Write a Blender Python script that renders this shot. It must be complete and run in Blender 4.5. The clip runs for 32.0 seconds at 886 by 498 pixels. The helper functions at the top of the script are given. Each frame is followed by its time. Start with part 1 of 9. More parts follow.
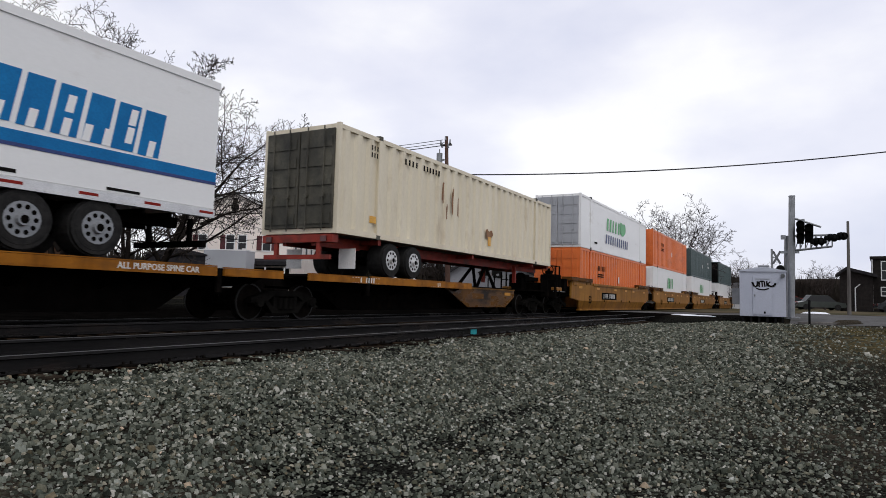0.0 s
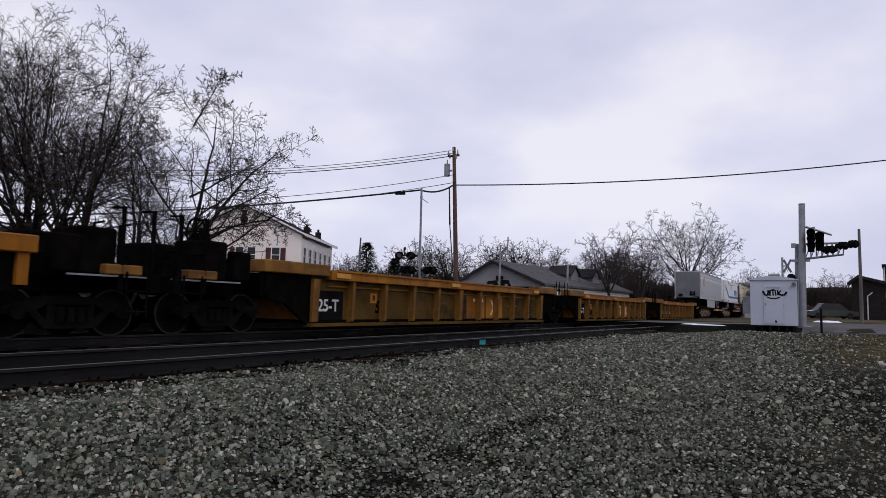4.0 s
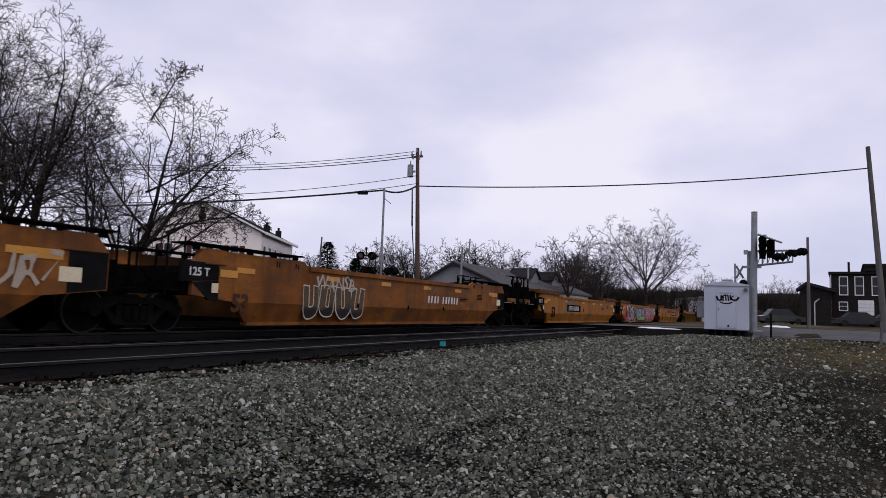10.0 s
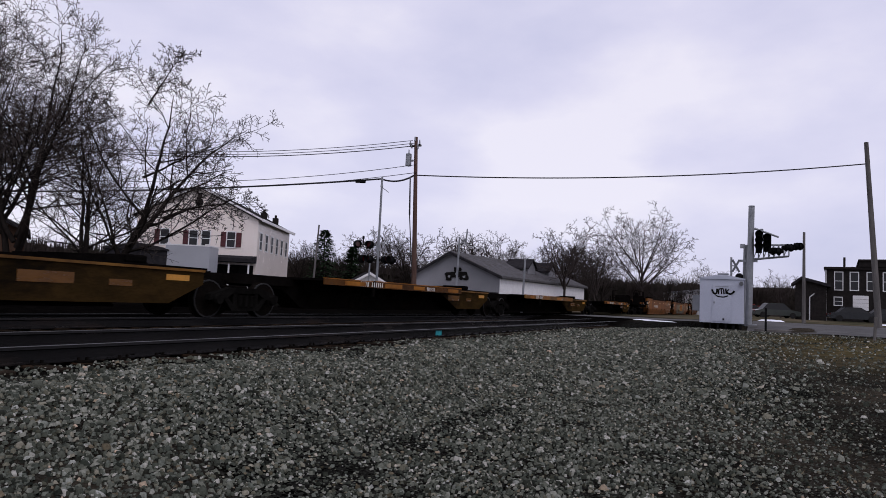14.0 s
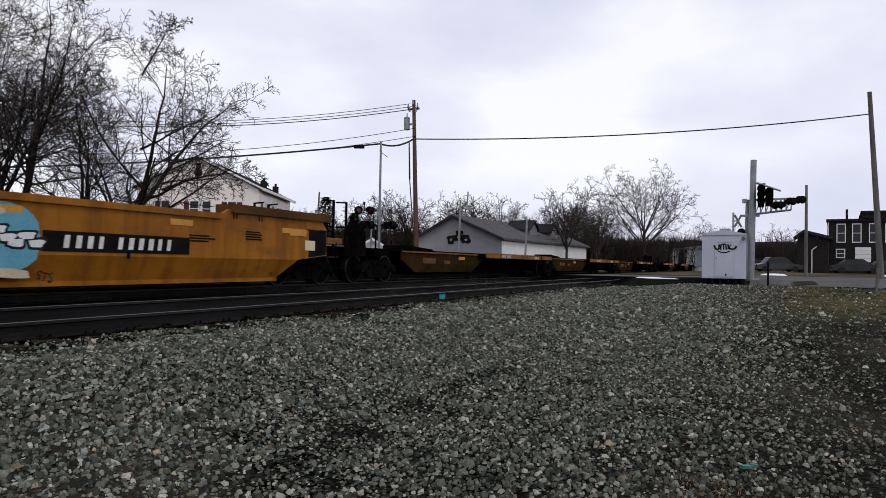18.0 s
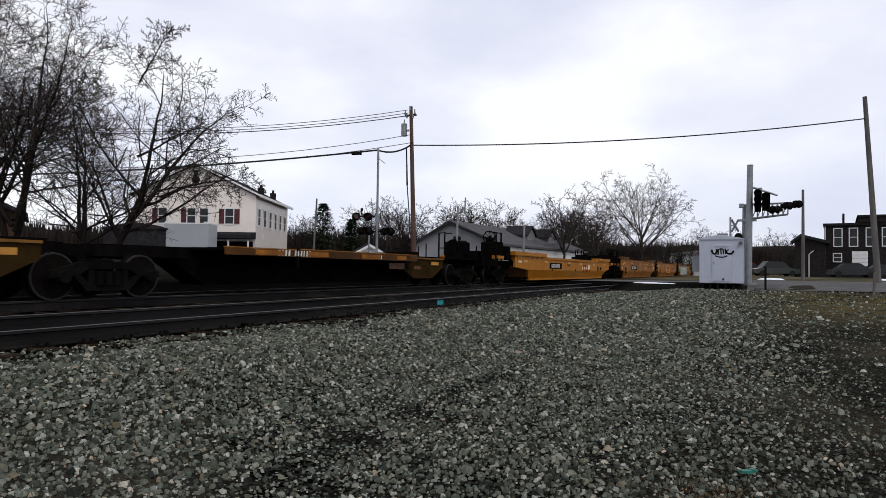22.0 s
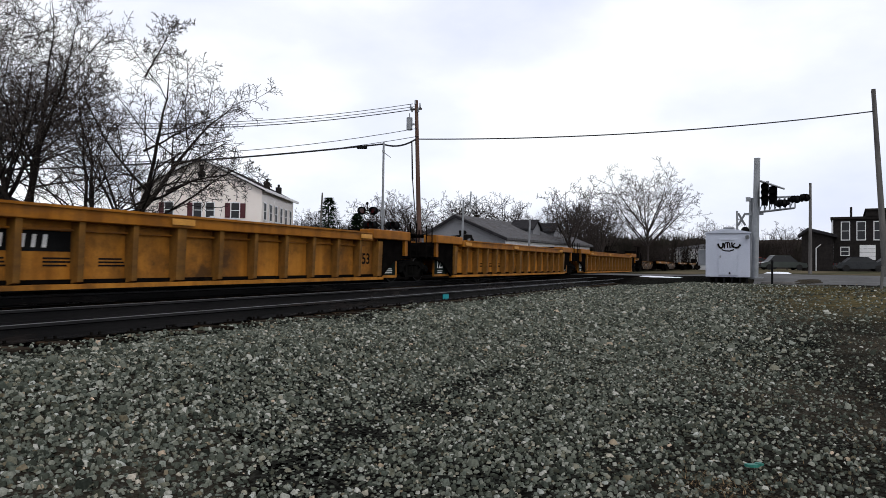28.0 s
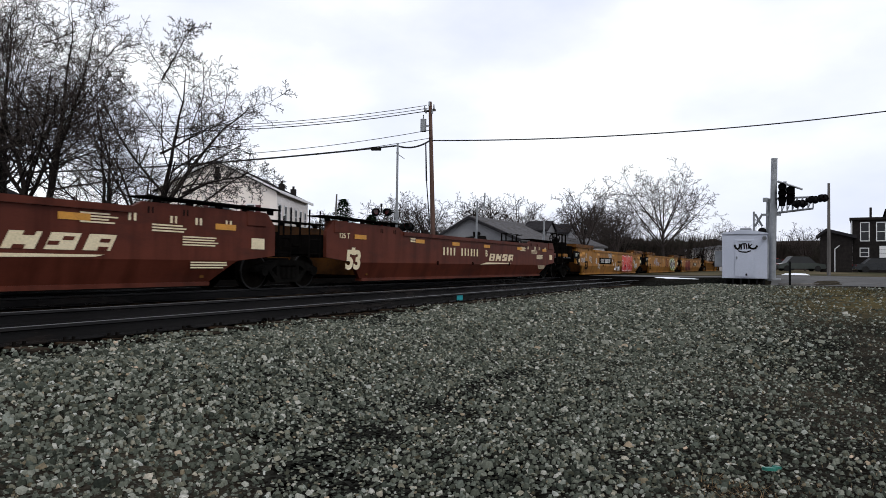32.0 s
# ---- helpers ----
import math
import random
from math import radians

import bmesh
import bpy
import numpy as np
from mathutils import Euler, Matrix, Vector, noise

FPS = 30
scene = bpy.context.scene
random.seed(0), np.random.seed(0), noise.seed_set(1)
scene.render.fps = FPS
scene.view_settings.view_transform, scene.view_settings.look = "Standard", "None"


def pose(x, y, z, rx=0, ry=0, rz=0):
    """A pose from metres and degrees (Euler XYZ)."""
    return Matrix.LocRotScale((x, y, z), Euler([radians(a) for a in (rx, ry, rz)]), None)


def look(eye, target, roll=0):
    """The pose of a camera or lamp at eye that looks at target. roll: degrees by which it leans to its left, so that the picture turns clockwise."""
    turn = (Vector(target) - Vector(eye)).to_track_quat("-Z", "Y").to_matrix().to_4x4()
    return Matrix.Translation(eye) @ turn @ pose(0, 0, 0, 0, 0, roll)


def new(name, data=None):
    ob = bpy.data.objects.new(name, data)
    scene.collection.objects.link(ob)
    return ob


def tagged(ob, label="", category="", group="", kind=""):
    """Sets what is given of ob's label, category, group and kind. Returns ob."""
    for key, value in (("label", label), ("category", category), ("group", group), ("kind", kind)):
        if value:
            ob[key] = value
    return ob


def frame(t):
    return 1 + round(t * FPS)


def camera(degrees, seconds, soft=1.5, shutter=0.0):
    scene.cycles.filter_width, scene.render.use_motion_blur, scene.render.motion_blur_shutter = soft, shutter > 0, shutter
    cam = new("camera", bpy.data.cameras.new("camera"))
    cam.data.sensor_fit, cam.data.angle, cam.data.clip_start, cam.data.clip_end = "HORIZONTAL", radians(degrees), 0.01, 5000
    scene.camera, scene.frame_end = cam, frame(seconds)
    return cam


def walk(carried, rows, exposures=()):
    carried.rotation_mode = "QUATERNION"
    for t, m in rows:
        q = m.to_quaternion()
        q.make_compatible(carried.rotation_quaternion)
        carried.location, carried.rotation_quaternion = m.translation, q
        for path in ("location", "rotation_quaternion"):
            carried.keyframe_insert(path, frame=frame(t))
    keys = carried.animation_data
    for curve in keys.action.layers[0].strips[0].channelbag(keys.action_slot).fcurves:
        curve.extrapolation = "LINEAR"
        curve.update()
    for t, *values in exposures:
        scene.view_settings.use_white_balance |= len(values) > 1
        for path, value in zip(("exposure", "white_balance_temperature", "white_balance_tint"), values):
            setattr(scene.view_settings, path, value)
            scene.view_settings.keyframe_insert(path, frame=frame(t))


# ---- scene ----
# A hand-held camera beside a double-track railway; a freight train passes from behind on the far track.
# World: y runs along the track in the train's direction, x points away from the train, z is 0 at the train's rail head.
EYE = 0.645
SPEED = 24.3
TRACK_X = -12.0        # centre of the train's track
NEAR_X = -7.72         # centre of the empty track

cam = camera(68.0, 32.0, soft=0.6, shutter=0.04)
# seconds, yaw, pitch, roll
TURNS = (
    (0, 29.18, 4.19, 1.55), (0.5, 29.15, 4.48, 1.36), (1, 29.23, 4.52, 1.25), (1.5, 29.51, 4.33, 1.43), (2, 29.71, 4.51, 1.44), (2.5, 29.66, 4.64, 1.30),
    (3, 30.06, 4.93, 1.44), (3.5, 29.92, 5.12, 1.24), (5.5, 29.69, 4.86, 1.56), (6, 29.00, 5.03, 1.73), (6.5, 27.88, 4.16, 1.73), (7, 27.45, 3.76, 2.07),
    (7.5, 26.96, 3.82, 2.12), (8, 26.89, 4.03, 2.27), (8.5, 26.83, 4.43, 2.15), (9, 26.78, 4.27, 2.21), (9.5, 26.89, 3.96, 2.29), (10, 26.59, 5.28, 1.93),
    (10.5, 26.98, 4.70, 2.61), (11, 26.91, 4.71, 2.43), (11.5, 26.87, 4.80, 2.30), (12, 26.66, 4.71, 2.24), (12.5, 26.78, 4.75, 2.53), (13, 26.50, 4.77, 2.39),
    (13.5, 26.20, 4.60, 2.62), (14, 26.30, 4.39, 2.71), (14.5, 26.09, 4.46, 2.64), (16.5, 25.53, 1.92, 1.77), (17, 26.03, 1.86, 1.43), (17.5, 26.44, 1.57, 1.38),
    (18, 26.35, 1.22, 1.05), (18.5, 26.55, 1.61, 0.83), (19, 26.56, 1.81, 1.26), (19.5, 26.14, 1.83, 1.30), (20, 26.42, 2.08, 1.02), (20.5, 26.66, 2.03, 1.04),
    (21, 26.72, 2.43, 0.80), (21.5, 26.54, 1.84, 1.06), (22, 26.16, 1.74, 0.79), (22.5, 26.00, 2.11, 0.80), (23, 26.45, 0.88, 1.00), (23.5, 26.92, 0.40, 0.87),
    (24, 26.58, 0.48, 1.22), (24.5, 27.45, 1.07, 1.85), (25, 26.78, 0.62, 0.82), (25.5, 28.21, 0.86, 0.58), (27.5, 27.10, 0.97, 0.72), (28, 26.63, 1.21, 0.76),
    (28.5, 25.89, 1.37, 0.60), (29, 26.20, 1.43, 0.60), (29.5, 26.83, 1.36, 0.03), (30, 28.47, 0.76, 0.42), (30.5, 28.85, 0.54, 0.47), (31, 28.36, 0.94, 0.60),
    (31.5, 27.93, 1.18, 0.75), (32, 27.85, 1.31, 0.74),
)
EXPOSURE = ((0.0, 0.12, 6520, 10), (1.5, 0.03, 6420, 12), (3.0, -0.16, 6260, 15), (5.5, -0.15, 6200, 20), (14.5, -0.16, 6180, 21), (16.5, 0.03, 6380, 13), (19.0, 0.07, 6420, 11), (25.0, 0.21, 6430, 8), (29.0, 0.28, 6400, 8), (32.0, 0.29, 6400, 8))
walk(cam, [(t, pose(0, 0, EYE, 90 + p, 0, y) @ pose(0, 0, 0, 0, 0, r)) for t, y, p, r in TURNS], EXPOSURE)


# ---- world and sun: a bright overcast sky ----
def make_world():
    w = bpy.data.worlds.new("overcast_sky")
    w.use_nodes = True
    scene.world = w
    n, l = w.node_tree.nodes, w.node_tree.links
    bg = n["Background"]
    sky = n.new("ShaderNodeTexSky")
    sky.sky_type, sky.sun_disc = "NISHITA", False
    sky.sun_elevation, sky.sun_rotation = radians(55), radians(130)
    sky_gain = n.new("ShaderNodeMix")
    sky_gain.data_type, sky_gain.blend_type = "RGBA", "MULTIPLY"
    sky_gain.inputs["Factor"].default_value = 1.0
    l.new(sky.outputs["Color"], sky_gain.inputs["A"])
    sky_gain.inputs["B"].default_value = (0.13, 0.13, 0.13, 1)
    co = n.new("ShaderNodeTexCoord")
    mp = n.new("ShaderNodeMapping")
    mp.inputs["Scale"].default_value = (1.0, 1.0, 2.2)
    l.new(co.outputs["Generated"], mp.inputs["Vector"])
    big = n.new("ShaderNodeTexNoise")
    big.inputs["Scale"].default_value, big.inputs["Detail"].default_value = 2.0, 8.0
    big.inputs["Roughness"].default_value, big.inputs["Distortion"].default_value = 0.50, 0.0
    l.new(mp.outputs["Vector"], big.inputs["Vector"])
    shade = n.new("ShaderNodeValToRGB")
    e = shade.color_ramp.elements
    e[0].position, e[0].color = 0.33, (0.66, 0.685, 0.83, 1)
    e[1].position, e[1].color = 0.61, (0.99, 0.985, 1.0, 1)
    m = shade.color_ramp.elements.new(0.5)
    m.color = (0.835, 0.84, 0.935, 1)
    l.new(big.outputs["Fac"], shade.inputs["Fac"])
    mix = n.new("ShaderNodeMix")
    mix.data_type = "RGBA"
    mix.inputs["Factor"].default_value = 0.90
    l.new(sky_gain.outputs["Result"], mix.inputs["A"])
    l.new(shade.outputs["Color"], mix.inputs["B"])
    l.new(mix.outputs["Result"], bg.inputs["Color"])
    bg.inputs["Strength"].default_value = 1.0


make_world()
sun = new("sun", bpy.data.lights.new("sun", "SUN"))
sun.data.energy, sun.data.angle, sun.data.color = 0.8, radians(18), (1.0, 0.97, 0.92)
sun.matrix_world = look((40, -24, 70), (0, 8, 0))

# ---- materials ----
MATS = {}


def material(name, dark, light, rough=0.7, metal=0.0, scale=6.0, fine=60.0, bump=0.2, stretch=(1, 1, 1), dirt=None, dirt_amount=0.5, island=0.0, obj=0.0, grime_scale=1.3, grain_amount=0.5, gloss=None, streak=0.0):
    """A surface that varies between two colours at a coarse and a fine scale, with patches of dirt and fine relief."""
    if name in MATS:
        return MATS[name]
    mat = bpy.data.materials.new(name)
    mat.use_nodes = True
    n, l = mat.node_tree.nodes, mat.node_tree.links
    b = n["Principled BSDF"]
    b.inputs["Roughness"].default_value, b.inputs["Metallic"].default_value = rough, metal
    b.inputs["Specular IOR Level"].default_value = gloss if gloss is not None else (0.0 if rough > 0.84 else 0.08 if rough > 0.74 else 0.25 if rough > 0.5 else 0.5)
    co = n.new("ShaderNodeTexCoord")
    mp = n.new("ShaderNodeMapping")
    mp.inputs["Scale"].default_value = stretch
    l.new(co.outputs["Object"], mp.inputs["Vector"])

    def noise_at(s, detail=5.0, roughness=0.6):
        t = n.new("ShaderNodeTexNoise")
        t.inputs["Scale"].default_value, t.inputs["Detail"].default_value, t.inputs["Roughness"].default_value = s, detail, roughness
        l.new(mp.outputs["Vector"], t.inputs["Vector"])
        return t.outputs["Fac"]

    def mixed(kind, fac, a, c):
        x = n.new("ShaderNodeMix")
        x.data_type, x.blend_type = "RGBA", kind
        for socket, v in (("Factor", fac), ("A", a), ("B", c)):
            if isinstance(v, bpy.types.NodeSocket):
                l.new(v, x.inputs[socket])
            else:
                x.inputs[socket].default_value = v if socket == "Factor" else (*v, 1)
        return x.outputs["Result"]

    def ramp(fac, lo, hi):
        r = n.new("ShaderNodeMapRange")
        r.inputs["From Min"].default_value, r.inputs["From Max"].default_value = lo, hi
        l.new(fac, r.inputs["Value"])
        return r.outputs["Result"]

    coarse, grain = noise_at(scale), noise_at(fine, 3.0)
    colour = mixed("MIX", ramp(coarse, 0.3, 0.7), dark, light)
    colour = mixed("MULTIPLY", grain_amount, colour, mixed("MIX", ramp(grain, 0.25, 0.75), (0.55, 0.55, 0.55), (1.25, 1.25, 1.25)))
    if island or obj:
        if island:
            g = n.new("ShaderNodeNewGeometry").outputs["Random Per Island"]
            p = n.new("ShaderNodeMath")
            p.operation = "POWER"
            l.new(g, p.inputs[0])
            p.inputs[1].default_value = 2.0
            g = p.outputs[0]
        else:
            g = n.new("ShaderNodeObjectInfo").outputs["Random"]
        amount = island or obj
        lo, hi = 1.0 - min(amount, 0.95), 1.0 + amount * (1.6 if island else 1.0)
        colour = mixed("MULTIPLY", 1.0, colour, mixed("MIX", g, (lo, lo, lo), (hi, hi, hi)))
    if streak:
        runs = n.new("ShaderNodeTexNoise")
        runs.inputs["Scale"].default_value, runs.inputs["Detail"].default_value = 1.0, 4.0
        down = n.new("ShaderNodeMapping")
        down.inputs["Scale"].default_value = (2.0, 2.6, 0.28)
        l.new(co.outputs["Object"], down.inputs["Vector"])
        l.new(down.outputs["Vector"], runs.inputs["Vector"])
        lo = 1.0 - streak
        colour = mixed("MULTIPLY", 1.0, colour, mixed("MIX", ramp(runs.outputs["Fac"], 0.34, 0.56), (lo, lo * 0.93, lo * 0.85), (1.06, 1.06, 1.06)))
    if dirt:
        spots = ramp(noise_at(grime_scale, 7.0, 0.68), 0.62 - 0.3 * dirt_amount, 0.78 - 0.2 * dirt_amount)
        colour = mixed("MIX", spots, colour, dirt)
        l.new(ramp(spots, -0.4, 1.6), b.inputs["Roughness"]) if rough > 0.6 else None
    l.new(colour, b.inputs["Base Color"])
    if bump:
        bp = n.new("ShaderNodeBump")
        bp.inputs["Strength"].default_value, bp.inputs["Distance"].default_value = bump, 0.02
        l.new(grain, bp.inputs["Height"])
        l.new(bp.outputs["Normal"], b.inputs["Normal"])
    MATS[name] = mat
    return mat


def stone_material(name, gain):
    """Broken grey-green stone: every stone has its own tone, a few are brown, bluish or nearly white."""
    mat = bpy.data.materials.new(name)
    mat.use_nodes = True
    n, l = mat.node_tree.nodes, mat.node_tree.links
    b = n["Principled BSDF"]
    b.inputs["Roughness"].default_value, b.inputs["Specular IOR Level"].default_value = 0.9, 0.05
    pick = n.new("ShaderNodeNewGeometry").outputs["Random Per Island"]
    tone = n.new("ShaderNodeValToRGB")
    e = tone.color_ramp.elements
    e[0].color, e[1].color = (0.016, 0.018, 0.014, 1), (0.50, 0.485, 0.44, 1)
    for at, c in ((0.25, (0.052, 0.058, 0.045)), (0.55, (0.104, 0.113, 0.090)), (0.78, (0.170, 0.178, 0.145)), (0.93, (0.29, 0.293, 0.25))):
        tone.color_ramp.elements.new(at).color = (*c, 1)
    l.new(pick, tone.inputs["Fac"])
    again = n.new("ShaderNodeMath")
    again.operation = "MULTIPLY"
    again.inputs[1].default_value = 57.31
    l.new(pick, again.inputs[0])
    part_of = n.new("ShaderNodeMath")
    part_of.operation = "FRACT"
    l.new(again.outputs[0], part_of.inputs[0])
    tint = n.new("ShaderNodeValToRGB")
    tint.color_ramp.interpolation = "CONSTANT"
    t = tint.color_ramp.elements
    t[0].color, t[1].position, t[1].color = (gain, gain, gain * 0.97, 1), 0.62, (gain * 0.96, gain, gain * 1.0, 1)
    for at, c in ((0.82, (1.06, 0.98, 0.88)), (0.95, (1.22, 0.96, 0.78)), (0.985, (1.0, 1.0, 1.05))):
        tint.color_ramp.elements.new(at).color = (*(v * gain for v in c), 1)
    l.new(part_of.outputs[0], tint.inputs["Fac"])
    mix = n.new("ShaderNodeMix")
    mix.data_type, mix.blend_type = "RGBA", "MULTIPLY"
    mix.inputs["Factor"].default_value = 1.0
    l.new(tone.outputs["Color"], mix.inputs["A"])
    l.new(tint.outputs["Color"], mix.inputs["B"])
    grain = n.new("ShaderNodeTexNoise")
    grain.inputs["Scale"].default_value, grain.inputs["Detail"].default_value = 60.0, 3.0
    l.new(n.new("ShaderNodeTexCoord").outputs["Object"], grain.inputs["Vector"])
    speck = n.new("ShaderNodeMapRange")
    speck.inputs["From Min"].default_value, speck.inputs["From Max"].default_value, speck.inputs["To Min"].default_value, speck.inputs["To Max"].default_value = 0.3, 0.7, 0.72, 1.18
    l.new(grain.outputs["Fac"], speck.inputs["Value"])
    last = n.new("ShaderNodeMix")
    last.data_type, last.blend_type = "RGBA", "MULTIPLY"
    last.inputs["Factor"].default_value = 1.0
    l.new(mix.outputs["Result"], last.inputs["A"])
    l.new(speck.outputs["Result"], last.inputs["B"])
    l.new(last.outputs["Result"], b.inputs["Base Color"])
    bump = n.new("ShaderNodeBump")
    bump.inputs["Strength"].default_value, bump.inputs["Distance"].default_value = 0.3, 0.01
    l.new(grain.outputs["Fac"], bump.inputs["Height"])
    l.new(bump.outputs["Normal"], b.inputs["Normal"])
    MATS[name] = mat
    return mat


YELLOW = material("faded_orange_yellow_paint", (0.25, 0.092, 0.009), (0.36, 0.138, 0.013), 0.5, 0, 0.9, 35, 0.05, (1, 0.35, 1), (0.13, 0.055, 0.016), 0.40, grain_amount=0.2, gloss=0.10, streak=0.35)
ORANGE_BROWN = material("rusting_orange_brown_paint", (0.21, 0.076, 0.010), (0.32, 0.118, 0.015), 0.5, 0, 0.9, 35, 0.05, (1, 0.35, 1), (0.13, 0.052, 0.016), 0.45, grain_amount=0.2, gloss=0.10, streak=0.35)
TAN = material("tan_yellow_paint", (0.22, 0.098, 0.017), (0.33, 0.150, 0.026), 0.5, 0, 0.9, 35, 0.05, (1, 0.35, 1), (0.19, 0.085, 0.025), 0.42, grain_amount=0.2, gloss=0.10, streak=0.35)
PANEL_OLIVE = material("grimy_olive_panel_paint", (0.050, 0.030, 0.009), (0.125, 0.070, 0.017), 0.75, 0, 0.8, 30, 0.08, (1, 0.5, 0.6), (0.022, 0.015, 0.008), 0.5, grain_amount=0.3, gloss=0.03)
PANEL_OCHRE = material("dull_ochre_panel_paint", (0.105, 0.056, 0.010), (0.185, 0.092, 0.014), 0.6, 0, 0.7, 30, 0.06, (1, 0.5, 0.6), (0.05, 0.030, 0.012), 0.5, grain_amount=0.2, gloss=0.10, streak=0.35)
RUST_WEB = material("rusty_brown_web_paint", (0.022, 0.013, 0.006), (0.066, 0.034, 0.012), 0.8, 0, 0.9, 30, 0.08, (1, 0.4, 1), (0.015, 0.010, 0.007), 0.5)
PANEL_ORANGE = material("worn_orange_panel_paint", (0.17, 0.070, 0.012), (0.29, 0.118, 0.018), 0.6, 0, 0.8, 30, 0.06, (1, 0.5, 0.6), (0.075, 0.036, 0.012), 0.5, grain_amount=0.25, gloss=0.10, streak=0.35)
PANEL_BRIGHT = material("bright_orange_panel_paint", (0.29, 0.118, 0.017), (0.43, 0.175, 0.024), 0.6, 0, 0.8, 30, 0.06, (1, 0.5, 0.6), (0.075, 0.036, 0.012), 0.5, grain_amount=0.25, gloss=0.10, streak=0.35)
RUSTY = material("rusty_orange_paint", (0.15, 0.052, 0.012), (0.29, 0.105, 0.018), 0.6, 0, 1.1, 35, 0.06, (1, 0.5, 1), (0.085, 0.040, 0.018), 0.62, grain_amount=0.25, gloss=0.10, streak=0.35)
YELLOW_GRIME = material("grimy_spine_paint", (0.085, 0.036, 0.008), (0.16, 0.068, 0.013), 0.65, 0, 1.2, 30, 0.08, (1, 0.35, 1), (0.010, 0.007, 0.005), 0.6, grain_amount=0.25)
YELLOW_DARK = material("sooty_yellow_paint", (0.155, 0.072, 0.016), (0.25, 0.120, 0.024), 0.6, 0, 1.1, 30, 0.08, (1, 0.35, 1), (0.065, 0.034, 0.014), 0.55, grain_amount=0.25, gloss=0.10, streak=0.35)
YELLOW_NEW = material("fresh_yellow_paint", (0.31, 0.115, 0.007), (0.38, 0.143, 0.009), 0.45, 0, 0.8, 30, 0.04, (1, 0.35, 1), (0.22, 0.11, 0.02), 0.25, grain_amount=0.15, gloss=0.10, streak=0.12)
BROWN = material("oxide_red_paint", (0.070, 0.018, 0.011), (0.105, 0.027, 0.015), 0.5, 0, 0.8, 35, 0.05, (1, 0.35, 1), (0.045, 0.015, 0.010), 0.35, grain_amount=0.2, gloss=0.10, streak=0.35)
# soot with the shade under decks and inside wells put into its colour
SOOT_SHADE = material("black_brake_dust_and_shade", (0.0025, 0.0022, 0.002), (0.007, 0.006, 0.0055), 0.9, 0, 3, 40, 0.2, (1, 1, 1), (0.012, 0.009, 0.006), 0.12, gloss=0.0)
BLACK = material("black_paint", (0.006, 0.006, 0.006), (0.014, 0.014, 0.014), 0.8, 0, 2, 40, 0.05, gloss=0.0)
GREEN_BLACK = material("dark_green_placard", (0.006, 0.010, 0.008), (0.012, 0.018, 0.015), 0.8, 0, 2, 40, 0.05, gloss=0.0)
LID_BROWN = material("rusty_brown_lid_and_shade_paint", (0.060, 0.026, 0.009), (0.125, 0.052, 0.014), 0.7, 0, 1.0, 30, 0.08, (1, 0.5, 1), (0.030, 0.016, 0.009), 0.5, gloss=0.03)
# paler than the wheel steel, to imitate light caught on the worn rim
WHEEL_RIM = material("wheel_rim_glint", (0.012, 0.0115, 0.011), (0.022, 0.021, 0.02), 0.6, 0.1, 5, 50, 0.05)
WHITE_INK = material("white_lettering", (0.55, 0.54, 0.50), (0.72, 0.71, 0.68), 0.6, 0, 3, 30, 0.0)
BLACK_INK = material("black_lettering", (0.008, 0.0075, 0.007), (0.016, 0.015, 0.014), 0.8, 0, 3, 30, 0.0, gloss=0.0)
ORANGE_INK = material("orange_reflector", (0.46, 0.20, 0.014), (0.58, 0.26, 0.02), 0.35, 0, 3, 30, 0.0)
RED_INK = material("red_marking", (0.20, 0.018, 0.014), (0.27, 0.026, 0.02), 0.6, 0, 3, 30, 0.0, gloss=0.04)
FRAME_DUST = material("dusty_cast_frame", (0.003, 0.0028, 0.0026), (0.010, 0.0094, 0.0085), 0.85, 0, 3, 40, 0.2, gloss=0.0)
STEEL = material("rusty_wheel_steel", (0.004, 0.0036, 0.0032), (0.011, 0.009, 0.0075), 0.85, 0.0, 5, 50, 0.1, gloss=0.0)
RAIL = material("dull_rail_steel", (0.009, 0.0088, 0.009), (0.018, 0.017, 0.017), 0.8, 0.0, 2, 50, 0.1, (1, 0.2, 1), (0.03, 0.019, 0.013), 0.25)
RAIL_TOP = material("worn_rail_head", (0.05, 0.05, 0.05), (0.08, 0.079, 0.077), 0.6, 0.3, 2, 60, 0.03, (1, 0.1, 1))
TIE = material("weathered_tie_wood", (0.009, 0.0072, 0.006), (0.034, 0.026, 0.019), 0.9, 0, 5, 60, 0.5, (0.3, 1, 1), (0.12, 0.066, 0.036), 0.34, obj=0.6)
STONE = stone_material("crushed_stone", 0.77)
DULL_STONE = stone_material("dusty_small_stone", 0.42)
# sooty ballast, its colour lowered further to carry the shade around the train
DARK_STONE = material("sooty_shaded_ballast_stone", (0.0015, 0.0014, 0.0013), (0.006, 0.0055, 0.005), 0.95, 0, 14, 70, 0.2, (1, 1, 1), None, 0.5, island=0.7)
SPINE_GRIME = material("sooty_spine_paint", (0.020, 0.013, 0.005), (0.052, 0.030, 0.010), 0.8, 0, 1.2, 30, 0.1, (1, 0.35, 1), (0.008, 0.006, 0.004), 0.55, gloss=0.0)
WHITE_PANEL = material("white_trailer_panel", (0.74, 0.74, 0.73), (0.80, 0.80, 0.79), 0.4, 0, 0.6, 20, 0.01, (1, 0.4, 1), (0.62, 0.60, 0.57), 0.12, grain_amount=0.06)
